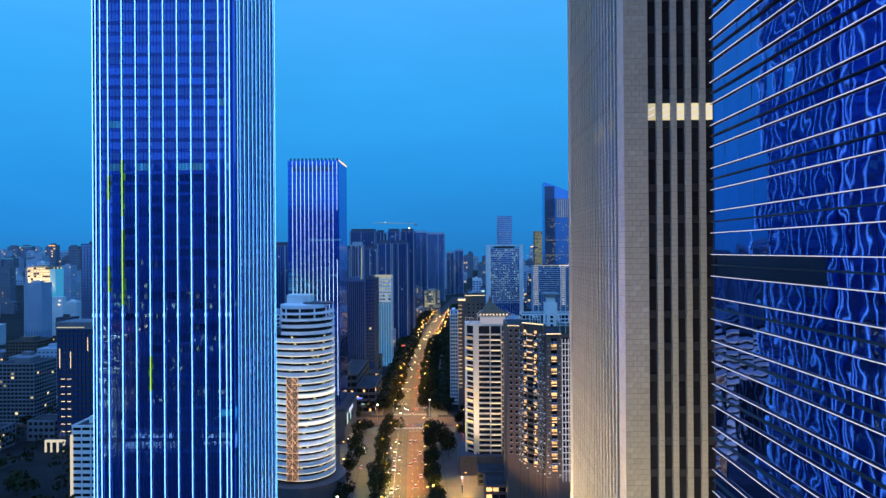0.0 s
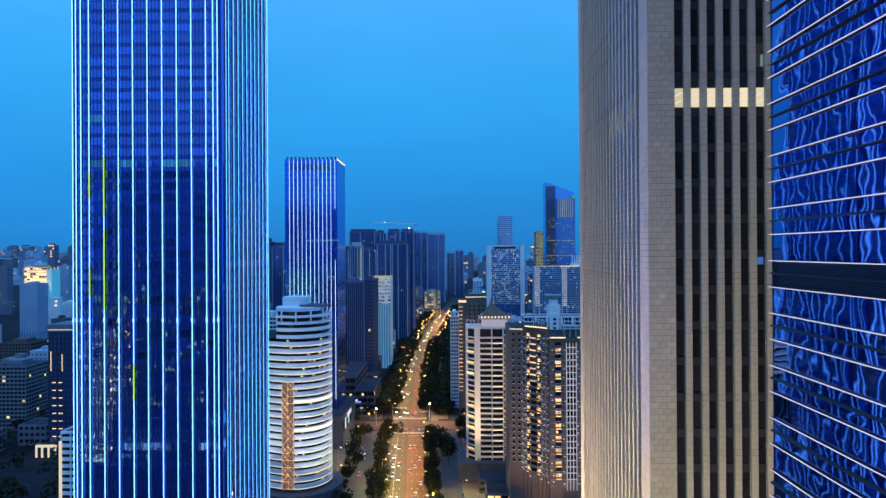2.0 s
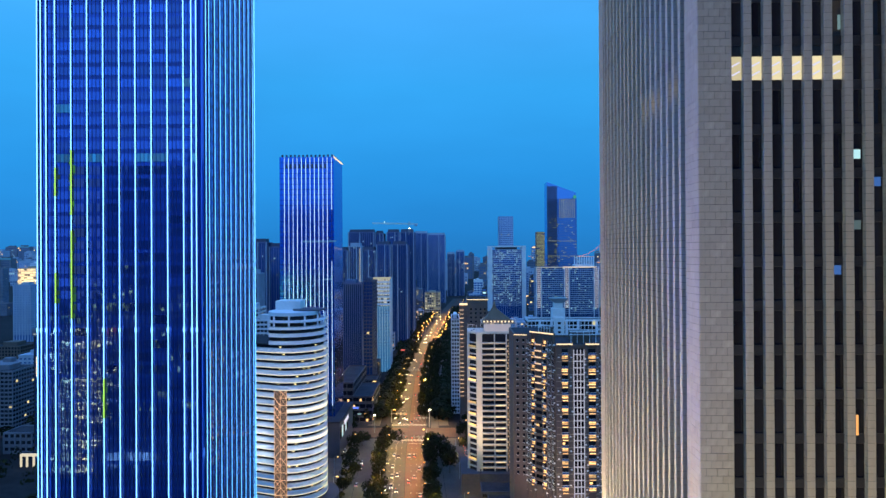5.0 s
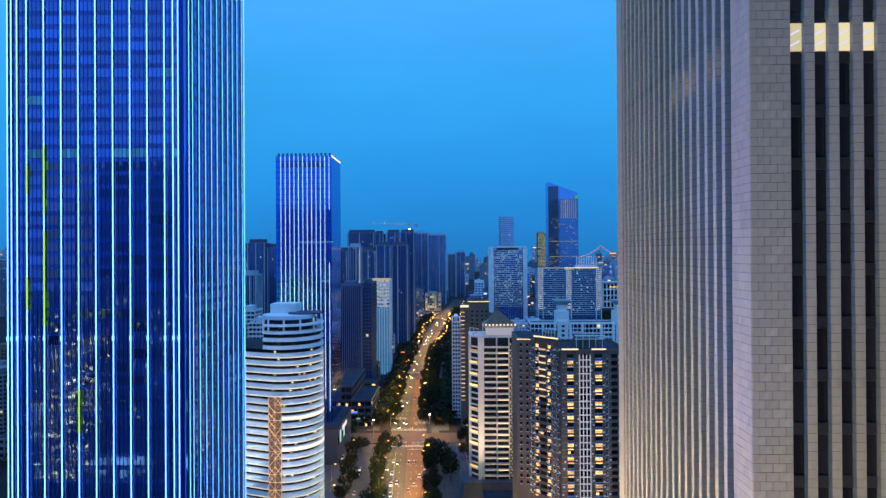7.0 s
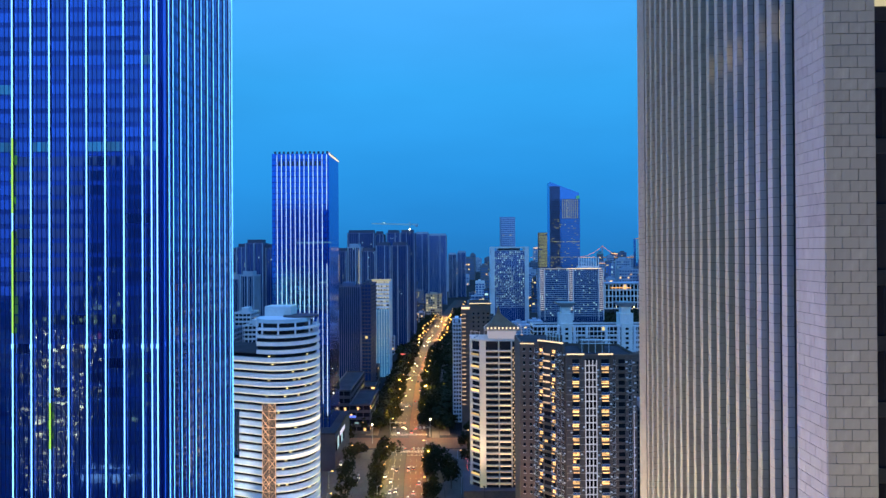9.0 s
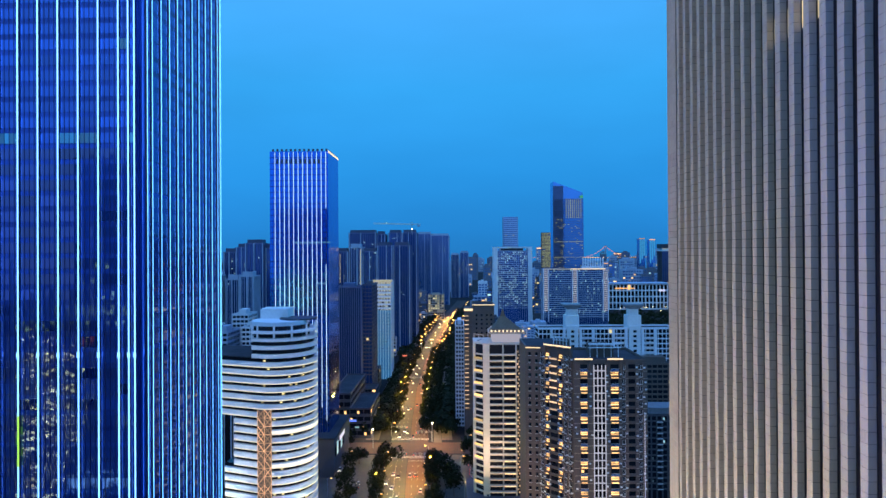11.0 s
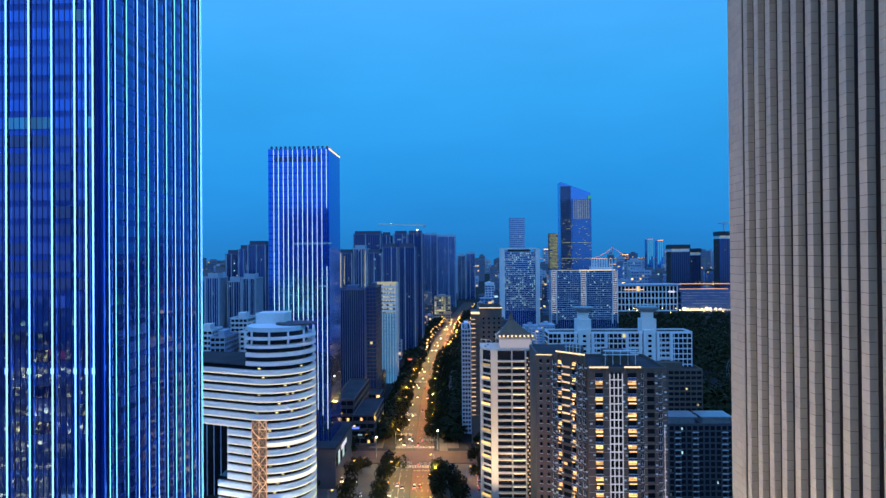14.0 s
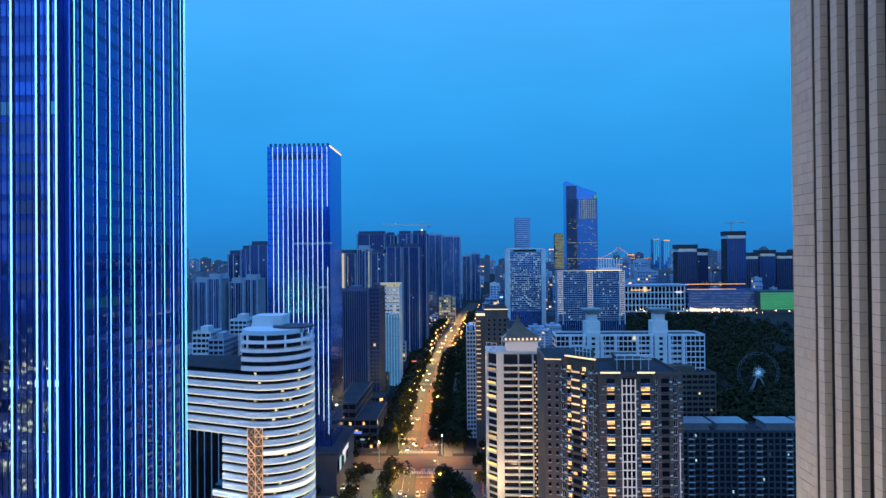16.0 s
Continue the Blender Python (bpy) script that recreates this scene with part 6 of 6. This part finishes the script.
# ---- west blocks beyond the LED tower ----
def west_blocks():
    t = block("dark_slim_tower", -284, -258, 452, 475, 86, "dark office tower with white light dashes", M_STEEL_D, M_GLASS_NAVY, floor=3.6, bay=3, bandh=0.3, lights=0.0, seed=61, plant=False, zmin=5)
    d = box(-1.3, 1.3, -0.6, -0.4, 0, 0.45).mesh("light_dash", M_LED_WARM)
    for f in range(8):
        for x in (4, 8.5):
            piece("light_dash", d, t, (x, 0, 12 + f * 5.4))
    for x, a, b in ((1.6, 58, 72), (9.5, 58, 70), (22, 70, 80)):
        part("light_stripe", box(x, x + 0.35, -0.6, -0.4, a, b), M_LED_WARM, t)
    part("roof_terrace", box(-1, 27, -1, 24, 86, 91), M_CONC_M, t, "grey roof terrace screen")
    part("roof_light_strip", box(0, 20, -1.2, -1.05, 87, 87.6), M_CROWNLIT, t)
    # columns and beam glow, in place of lamps lighting the portico
    part("portico", MB().box(-4, 10, -9, -7, 7, 8.4).box(-4, -3, -9, -8, 0, 7).box(0, 1, -9, -8, 0, 7).box(4.5, 5.5, -9, -8, 0, 7).box(9, 10, -9, -8, 0, 7), M_PORTICO, t, "white portico with its own glow")
    block("white_corner_block", -210.5, -190, 348, 372, 44, "white block with ribbon windows and lit corner", M_WHITE, M_GLASS_DARK, floor=3.4, bay=5, bandh=0.55, pier=0.6, lights=0.02, seed=62)
    part("lit_corner", box(-211.5, -210.2, 347.2, 348, 0, 40), M_PORTICO, thing("corner_light_column", (0, 0, 0), "warm light column on a building corner", "facade light"))
    # white ward and school walls given dark grey, in place of dim light
    block("white_ward_block", -373, -344, 516, 545, 49, "white apartment block in dusk", M_CONC_M, M_GLASS_DARK, floor=3.2, bay=3.4, lights=0.03, seed=63)
    block("beige_square_block", -469, -437, 660, 690, 47, "brownish block with a window grid", M_BROWN, M_GLASS_DARK, floor=3.3, bay=3.3, pier=1.2, lights=0.02, seed=64)
    block("low_white_school", -368, -322, 440, 462, 15, "low white school building with windows", M_CONC_M, M_GLASS_DARK, floor=3.7, bay=4, bandh=0.5, pier=1.2, lights=0.06, seed=65, plant=False)
    block("low_white_wing", -318, -298, 470, 490, 14, "low white school wing block", M_CONC_M, M_GLASS_DARK, floor=3.7, bay=4, bandh=0.5, pier=1.2, lights=0.06, seed=66, plant=False)
    block("yellow_lit_hotel", -730, -689, 1080, 1110, 116, "tall hotel floodlit in yellow", M_BEIGE, M_GLASS_DARK, floor=4.5, bay=5, lights=0.75, winmat=M_OFFICE, seed=67, zmin=40)
    arcade = thing("lit_arcade", (-722, 1068, 0), "brightly lit shopping arcade front", "shop")
    part("body", box(0, 60, 0.5, 10, 0, 66), M_CONC_L, arcade)
    rnd = random.Random(12)
    for k in range(20):
        x, z = rnd.uniform(0, 54), rnd.uniform(36, 60)
        part("shopfront", box(x, x + rnd.uniform(1.5, 6), -0.2 - k * 0.02, 0.5, z, z + rnd.uniform(1, 3.2)), M_ARCADE, arcade)
    # body and walls glow all over, in place of cyan light on them
    block("cyan_lit_block", -690, -680, 1078, 1100, 112, "slim block with cyan glowing walls", M_CYANSIGN, M_CYANSIGN, floor=6, bay=6, lights=0, seed=68, piers=False, plant=False, zmin=30)
    block("grey_slab", -653.6, -628, 960, 985, 94, "plain grey concrete slab", M_CONC, M_GLASS_CITY, floor=3.4, bay=4, bandh=0.6, pier=1.9, lights=0.01, seed=69, zmin=20)
    block("grey_slab", -700, -664, 860, 885, 78, "plain pale concrete slab", M_CONC, M_GLASS_CITY, floor=3.4, bay=4, bandh=0.6, pier=1.9, lights=0.02, seed=70, zmin=10)
    block("tall_dark_tower", -424, -404, 720, 745, 150, "tall dark residential tower", M_NAVY, M_GLASS_CITY, floor=3.4, bay=3.4, lights=0.01, seed=71, zmin=60)


west_blocks()


# ---- ferris wheel in the dark park ----
def ferris_wheel():
    R = 20
    t = thing("ferris_wheel", (285, 720, 23), "ferris wheel with a blue-white lit hub", "ferris wheel")
    rim = MB()
    n = 32
    for rr in (R, R - 2):
        for k in range(n):
            a, b = 2 * math.pi * k / n, 2 * math.pi * (k + 1) / n
            rim.rod((rr * math.cos(a), 0, rr * math.sin(a)), (rr * math.cos(b), 0, rr * math.sin(b)), 0.22, sides=4)
    part("rim", rim, M_CONC_M, t)
    sp = MB().rod((0, 0, 0), (R, 0, 0), 0.12, sides=4).mesh("spoke", M_STEEL_D)
    lr = MB().rod((0, -0.4, 0), (6.5, -0.4, 0), 0.4, sides=4, r2=0.08).mesh("light_ray", M_HUB)
    cab = box(-0.8, 0.8, -0.8, 0.8, -2.2, -0.2).mesh("cabin", M_STEEL_D)
    for k in range(16):
        a = 2 * math.pi * k / 16
        for me, nm in ((sp, "spoke"), (lr, "light_ray")):
            o = piece(nm, me, t)
            o.rotation_euler = (0, -a, 0)
        piece("cabin", cab, t, (R * math.cos(a + 0.2), 0, R * math.sin(a + 0.2)))
    part("support", MB().rod((-9, -3, -23), (0, 0, 0), 0.5).rod((9, -3, -23), (0, 0, 0), 0.5).rod((-9, 3, -23), (0, 0, 0), 0.5).rod((9, 3, -23), (0, 0, 0), 0.5), M_STEEL, t)


ferris_wheel()


# ---- mall and lit plaza ----
def mall():
    t = block("white_mall", 373, 514, 1600, 1660, 60, "long white mall with tall bays", M_CONC_L, M_GLASS_DARK, floor=15, bay=9, bandh=0.2, pier=2.5, proud=1.5, lights=0.05, winmat=M_WARMWIN, faces="L", seed=91, plant=False)
    part("portal_light", box(14, 62, -2.6, -1.6, 51, 53), M_ORANGE, t, "orange light line over the entrance")
    part("portal_sign", box(120, 134, -2.6, -1.6, 44, 49), M_LED_WHITE, t)
    part("roof_light", box(150, 300, 40, 41, 62, 63.5), M_ORANGE, t)
    part("roof_slab", box(-6, 150, -4, 64, 61.5, 64), M_CONC, t)
    t2 = thing("lattice_mall", (520, 1590, 0), "low mall with a dotted light facade", "shopping mall")
    part("body", box(0, 165, 0, 60, 0, 52), M_GLASS_CITY, t2)
    rnd = random.Random(8)
    dot = box(-0.9, 0.9, -0.3, 0, 0, 1.3).mesh("light_panel", M_DOTS)
    for k in range(30):
        for f in range(6):
            if rnd.random() < 0.8:
                piece("light_panel", dot, t2, (4 + k * 5.3 + (f % 2) * 2.6, 0, 12 + f * 6.3))
    part("roof_edge_light", MB().box(-4, 110, -0.5, 0, 52.5, 54), M_ORANGE, t2)
    for k in range(9):
        part("entrance_light", box(-6 + k * 9, -2 + k * 9 + (k * 3) % 4, -2, -1, 2, 5 + (k * 5) % 6), M_ARCADE, t2)
    glow = MB()
    for k in range(36):
        glow.box(2 + k * 4.4, 2 + k * 4.4 + rnd.uniform(1.2, 3.8), -1.4, -0.4, 1 + rnd.random() * 2, 4 + rnd.random() * 5)
    tagged(part("shopfront_light", glow, M_ARCADE, t2, "row of warm lit shopfronts"), kind="stuff")
    t3 = thing("green_screen_hall", (672, 1560, 0), "hall with a green striped light facade", "hall")
    part("body", box(0, 130, 0.5, 50, 0, 50), M_CONC_D, t3)
    s = box(0, 130, 0, 0.5, 0, 3.2).mesh("screen_stripe", M_GREENSIGN)
    for k in range(9):
        piece("screen_stripe", s, t3, (0, 0, 8 + k * 4.4))
    rnd = random.Random(5)
    for k in range(44):
        x, y = rnd.uniform(385, 800), rnd.uniform(1470, 1580)
        p = thing("plaza_lamp", (x, y, 0), "glowing warm plaza lamp", "lamp", group="plaza lamps")
        part("pole", MB().rod((0, 0, 0), (0, 0, 8), 0.2), M_STEEL_D, p)
        part("globe", box(-0.8, 0.8, -0.8, 0.8, 8, 9.2 + rnd.random() * 1.2), M_PLAZA, p)


mall()


# ---- towers under construction ----
def site_tower(x0, x1, y, h, label, crane=False):
    t = block("unfinished_tower", x0, x1, y, y + 40, h - 22, label, M_CONC_D, M_GLASS_NAVY, floor=7, bay=6, bandh=0.35, pier=2.0, proud=1.2, bands=False, litw=0.5, lights=0.02, faces="L", seed=int(x0), plant=False, zmin=40)
    W = x1 - x0
    part("scaffold_top", box(-2, W + 2, -2, 42, h - 12, h), M_STEEL_D, t, "dark netted scaffold")
    part("pale_floors", box(0.5, W - 0.5, -0.6, 41, h - 21, h - 12), M_CONC_L, t)
    rs = random.Random(int(x0))
    lamps = MB()
    for _ in range(int(W / 5)):
        a = rs.uniform(0, W - 4)
        lamps.box(a, a + rs.uniform(1, 5), -2.6, -2.0, h - 14.5, h - 13)
    tagged(part("site_lights", lamps, M_STRIPE, t, "row of pale work lights"), kind="stuff")
    if crane:
        part("mast", box(W * 0.3, W * 0.3 + 3, 10, 13, h, h + 26), M_CRANE, t)
        part("jib", MB().rod((W * 0.3 - 16, 11, h + 24), (W * 0.3 + 40, 11, h + 26), 1.2), M_CRANE, t)


site_tower(606, 659, 1920, 162, "tower under construction with netted top")
site_tower(745, 796, 1920, 199, "tower under construction with a crane", True)
site_tower(700, 735, 2040, 151, "dark unfinished concrete tower")
for k in range(5):
    site_tower(890 + k * 62, 890 + k * 62 + 50, 2160 + k * 15, 137 + (k % 2) * 8, "row of dark unfinished towers")
for k in range(2):
    x = 1027 + k * 56
    h = 210 - 6 * k
    t = block("blue_lit_tower", x, x + 34, 3600, 3640, h, "far tower with glowing cyan wash panels", M_CONC, M_GLASS_PALE, floor=14, bay=12, lights=0, bands=False, faces="L", seed=95, plant=False)
    # cyan wash on the walls, drawn as glowing panels
    for q, (a, b) in enumerate(((3, 9), (13, 20), (24, 31))):
        part("light_panel", box(a, b, -3.0, -2.2, h * (0.35 + 0.1 * q), h - 4), M_CYANSIGN, t)
    part("roof_light", box(0, 34, -3.0, -2.2, h - 2, h + 2), M_ORANGE, t)


# ---- tower crane over the dark towers ----
def tower_crane():
    t = thing("tower_crane", (-70, 1080, 0), "pale tower crane above the dark towers", "crane")
    m = MB()
    for x, y in ((-0.9, -0.9), (0.9, -0.9), (0.9, 0.9), (-0.9, 0.9)):
        m.rod((x, y, 170), (x, y, 192), 0.25, sides=4)
    for k in range(8):
        m.rod((-0.9, -0.9, 170 + k * 2.75), (0.9, -0.9, 172.7 + k * 2.75), 0.15, sides=4)
    part("mast", m, M_CRANE, t)
    j = MB()
    j.rod((-62, 0, 190), (14, 0, 188), 0.6, sides=4).rod((-62, 0, 188.6), (14, 0, 186.6), 0.5, sides=4)
    for k in range(24):
        j.rod((-62 + k * 3.1, 0, 188.6 - k * 0.08), (-60.4 + k * 3.1, 0, 190 - k * 0.08), 0.14, sides=4)
    part("jib", j, M_CRANEPALE, t)
    part("counterweight", box(9, 13, -1.5, 1.5, 184, 187), M_CONC, t)
    part("work_light", box(-0.9, 0.9, -1.4, -1.0, 179, 180.6), M_MAST, t)
    part("jib_lamp", box(-42, -41.2, -0.4, 0.4, 190.2, 191.0), M_MAST, t)


tower_crane()


# ---- far suspension bridge with orange lights ----
def bridge():
    t = thing("suspension_bridge", (1010, 4400, 0), "far suspension bridge with orange light lines", "bridge")
    part("deck", box(-420, 330, -6, 6, 92, 98), M_CONC_D, t)
    part("deck_light", box(-420, 330, -6.6, -6, 97, 99), M_ORANGE, t)
    for x in (-310, 20):
        part("pylon", MB().box(x - 4, x + 4, -6, 6, 0, 176).box(x - 7, x + 7, -7, 7, 176, 180), M_CONC, t)
    c = MB()
    for x in (-310, 20):
        for s in (-1, 1):
            for k in range(8):
                a, b = k / 8, (k + 1) / 8
                za, zb = 100 + 76 * (1 - a) ** 2, 100 + 76 * (1 - b) ** 2
                c.rod((x + s * a * 165, -6, za), (x + s * b * 165, -6, zb), 1.3, sides=4)
    part("cable_light", c, M_REDCABLE, t)


bridge()


# ---- the rest of the city, block by block ----
def city_block_mesh(x, y, w, d, h, rnd, share, faces):
    mb, wn = MB().box(0, w, 0, d, 0, h, 0), MB()
    fl = 3.4 if y < 1500 else 6.8
    n = max(1, int(h / fl))
    nb, nd = max(1, int(w / (fl * 1.1))), max(1, int(d / (fl * 1.1)))
    pick = rnd.random()
    for f in range(n):
        for i in range(nb):
            m = 0 if rnd.random() > share else 1
            a = w * i / nb
            wn.box(a + 1.0, a + w / nb - 0.8, -0.12, 0.02, f * fl + 1.2, f * fl + fl - 0.9, m)
        for i in range(nd):
            m = 0 if rnd.random() > share * 0.7 else 1
            a = d * i / nd
            if faces == "R":
                wn.box(w - 0.02, w + 0.12, a + 1.0, a + d / nd - 0.8, f * fl + 1.2, f * fl + fl - 0.9, m)
            else:
                wn.box(-0.12, 0.02, a + 1.0, a + d / nd - 0.8, f * fl + 1.2, f * fl + fl - 0.9, m)
    mb.box(-0.3, w + 0.3, -0.3, d + 0.3, h, h + 1.0, 0)
    mb.box(w * 0.3, w * 0.6, d * 0.3, d * 0.6, h + 1, h + 4.5, 0)
    if pick < 0.3:
        mb.box(w * 0.1, w * 0.18, d * 0.3, d * 0.5, h + 1, h + 3, 0)
    return mb, wn


TAKEN = []
def free(x, y, w, d):
    if road_x(y) - 42 - w < x < road_x(y) + 40 and y < 1900:
        return False
    return all(x + w < a or x > b or y + d < c or y > e for a, b, c, e in TAKEN)


TAKEN += [(-205, -60, 330, 560), (-130, -60, 540, 720), (0, 200, 320, 640), (-345, -215, 780, 920), (-185, -55, 940, 1130), (-110, 45, 1750, 2070), (60, 145, 1190, 1245), (130, 255, 1070, 1115), (255, 350, 1750, 1820), (360, 830, 1400, 1680), (140, 570, 470, 1460), (-120, 30, 180, 250), (590, 810, 1900, 1970), (880, 1220, 2150, 2260), (-60, -20, 1370, 1420), (-20, 40, 1550, 1620), (-470, -190, 330, 560), (-480, -430, 650, 700)]
rnd_b = random.Random(33)
walls = (M_CONC, M_CONC_L, M_CONC_M, M_BROWN, M_CONC_D, M_CONC)
lights_b = (M_YELWIN, M_COOLWIN, M_WARMWIN)


def scatter(count, xr, yr, hr, share, group, behind=False):
    made = tries = 0
    while made < count and tries < count * 40:
        tries += 1
        y = rnd_b.uniform(*yr)
        x = rnd_b.uniform(*xr)
        w, d = rnd_b.uniform(14, 34), rnd_b.uniform(14, 26)
        h = hr[0] + (hr[1] - hr[0]) * rnd_b.random() ** 2.2
        if not free(x, y, w, d):
            continue
        TAKEN.append((x, x + w, y, y + d))
        mb, wn = city_block_mesh(x, y, w, d, h, rnd_b, share, "R" if x < 0 else "L")
        far = y > 1500
        ob = single("city_block", mb, rnd_b.choice(walls), ("far " if far else "") + "city block with a few lit windows at dusk", "building", (x, y, 0), group)
        tagged(part("window_grid", wn, [M_GLASS_CITY, rnd_b.choice(lights_b)], ob), kind="stuff")
        made += 1


scatter(34, (-520, -200), (560, 900), (12, 60), 0.02, "western city blocks")
scatter(60, (-1100, -180), (900, 1700), (25, 125), 0.025, "western city blocks")
scatter(26, (-200, 40), (1130, 1900), (25, 95), 0.2, "central city blocks")
scatter(46, (30, 460), (1120, 2000), (14, 90), 0.15, "eastern city blocks")
scatter(40, (400, 1300), (1700, 2600), (20, 100), 0.08, "eastern city blocks")
scatter(26, (20, 140), (640, 1180), (12, 45), 0.08, "eastern city blocks")


def far_row(count, xr, yr, hr, share, group):
    for _ in range(count):
        y = rnd_b.uniform(*yr)
        x = rnd_b.uniform(xr[0] * y, xr[1] * y)
        w, d, h = rnd_b.uniform(30, 80), rnd_b.uniform(25, 50), hr[0] + (hr[1] - hr[0]) * rnd_b.random() ** 2
        mb = MB().box(0, w, 0, d, 0, h, 0).box(w * 0.2, w * 0.7, 4, d * 0.7, h, h + 8, 0)
        for f in range(int(h / 12)):
            for i in range(int(w / 10)):
                mb.box(i * 10 + 2, i * 10 + 8, -0.5, 0.1, f * 12 + 3, f * 12 + 8, 1 if rnd_b.random() > share else 2)
        if rnd_b.random() < 0.14:
            mb.box(0, w, -0.8, -0.4, h - 5, h - 1, 3)
        single("far_city_block", mb, [rnd_b.choice((M_CONC, M_CONC_M)), M_GLASS_CITY, rnd_b.choice(lights_b), rnd_b.choice((M_CYANSIGN, M_ORANGE, M_ORANGE, M_WARMWIN))], "far city block in blue dusk", "building", (x, y, 0), group)


far_row(125, (-0.72, 0.62), (2300, 3400), (35, 110), 0.12, "far city blocks")


def far_skyline(rows):
    """The hundreds of blocks on the horizon, too far to count."""
    mb = MB()
    for count, xr, yr, hr, share in rows:
        for _ in range(count):
            y = rnd_b.uniform(*yr)
            x = rnd_b.uniform(xr[0] * y, xr[1] * y)
            w, d, h = rnd_b.uniform(30, 80), rnd_b.uniform(25, 50), hr[0] + (hr[1] - hr[0]) * rnd_b.random() ** 2
            wall, lm = rnd_b.randrange(2), rnd_b.randrange(3, 6)
            mb.box(x, x + w, y, y + d, 0, h, wall).box(x + w * 0.2, x + w * 0.7, y + 4, y + d * 0.7, h, h + 8, wall)
            for f in range(int(h / 12)):
                for k in range(int(w / 10)):
                    mb.box(x + k * 10 + 2, x + k * 10 + 8, y - 0.5, y + 0.1, f * 12 + 3, f * 12 + 8, 2 if rnd_b.random() > share else lm)
            if rnd_b.random() < 0.2:
                mb.box(x, x + w, y - 0.8, y - 0.4, h - 5, h - 1, rnd_b.choice((6, 6, 7, 5)))
    single("far_skyline", mb, [M_CONC, M_CONC_M, M_GLASS_CITY, M_YELWIN, M_COOLWIN, M_WARMWIN, M_CYANSIGN, M_ORANGE], "far skyline of city blocks with scattered lights", "buildings", kind="stuff")


far_skyline(((190, (-0.75, 0.65), (3400, 4700), (70, 165), 0.12), (50, (-0.75, -0.45), (2600, 4200), (110, 185), 0.10)))


# ---- the city behind the viewpoint, which the glass mirrors ----
def lit_rear_tower(rnd):
    t = block("lit_apartment_tower", -242, -200, -46, -20, 103, "apartment tower with many lit rooms", M_BROWN, M_GLASS_DARK, floor=3.6, bay=3.5, bandh=0.3, pier=0.5, lights=0.0, faces="", seed=103, plant=False)
    rooms, crown = MB(), MB()
    for f in range(3, 28):
        for k in range(12):
            if rnd.random() < (0.62 if k < 9 else 0.25):
                x = k * 3.5 + 0.5
                rooms.box(x, x + rnd.uniform(0.9, 2.6), 26.4, 26.6, f * 3.6 + 1.2, f * 3.6 + rnd.uniform(1.6, 2.3))
    for k in range(8):
        crown.box(2 + k * 3.1, 4.4 + k * 3.1, 26.5, 27, 103.6, 105)
    tagged(part("room_light", rooms, M_REARROOM, t), kind="stuff")
    part("crown_light", crown, M_REARTOWER, t)
    part("roof_beacon", box(33.5, 37, 26.6, 27, 93, 96.5), M_REDSIGN, t)
    shops = MB()
    for k in range(40):
        x = rnd.uniform(30, 190)
        shops.box(x, x + rnd.uniform(1, 4), 29, 29.4, rnd.uniform(14, 22), rnd.uniform(23, 26))
    arc = thing("rear_arcade", (-242, -46, 0), "low lit shop arcade behind the viewpoint", "shop")
    part("body", box(30, 195, 10, 29, 0, 28), M_CONC_D, arc)
    tagged(part("shopfront_light", shops, M_REARSHOP, arc), kind="stuff")
    part("cyan_sign", box(96, 112, 29, 29.4, 36, 42), M_REARCYAN, arc, "cyan rooftop sign")
    part("sign_post", box(103, 105, 27, 29, 28, 36), M_STEEL_D, arc)


def rear_city():
    t = block("rear_dark_tower", -300, -178, -205, -170, 218, "dark tower with scattered lit windows", M_NAVY, M_GLASS_CITY, floor=4.2, bay=6, bandh=0.3, pier=0.6, lights=0.0, faces="", seed=101, plant=False)
    rnd = random.Random(44)
    lw = MB()
    for f in range(2, 34):
        for k in range(20):
            if rnd.random() < (0.55 if k < 5 and f < 26 else 0.05):
                lw.box(k * 6.1 + 0.5, k * 6.1 + 5.2, 35.0, 35.2, f * 4.2 + 1.2, f * 4.2 + 3.5)
    tagged(part("window_light", lw, M_REARTOWER, t), kind="stuff")
    lit_rear_tower(rnd)
    for k in range(46):
        x, y = rnd.uniform(-900, 700), -rnd.uniform(90, 700)
        if -60 < x < 75 and y > -300 or -330 < x < -150 and y > -260:
            continue
        w, d, h = rnd.uniform(25, 55), rnd.uniform(20, 40), rnd.uniform(20, 95) + (70 if rnd.random() < 0.08 else 0)
        mb = MB().box(0, w, 0, d, 0, h, 0)
        for f in range(int(h / 4)):
            for i in range(int(w / 4)):
                mb.box(i * 4 + 0.6, i * 4 + 3.4, d - 0.02, d + 0.12, f * 4 + 1, f * 4 + 3, 1 if rnd.random() > 0.06 else 2)
        single("rear_city_block", mb, [rnd.choice((M_CONC, M_BROWN, M_CONC_D)), M_GLASS_CITY, M_REARWIN], "city block with lit windows behind the viewpoint", "building", (x, y, 0), "rear city blocks")


rear_city()


# ---- added floodlights that brighten the round, pyramid and brown blocks ----
floodlight((-45, 316, 4), (-82, 350, 75), 205000, (0.94, 0.95, 1.0), 75)
floodlight((-118, 330, 4), (-115, 366, 80), 160000, (1.0, 0.95, 0.90), 75)
floodlight((6, 366, 4), (20, 400, 66), 250000, (1.0, 0.74, 0.48), 70)
floodlight((16, 392.5, 15), (16.5, 399.5, 40), 1300, (1.0, 0.82, 0.62), 70)
floodlight((30, 300, 4), (50, 335, 55), 125000, (1.0, 0.62, 0.36), 90)
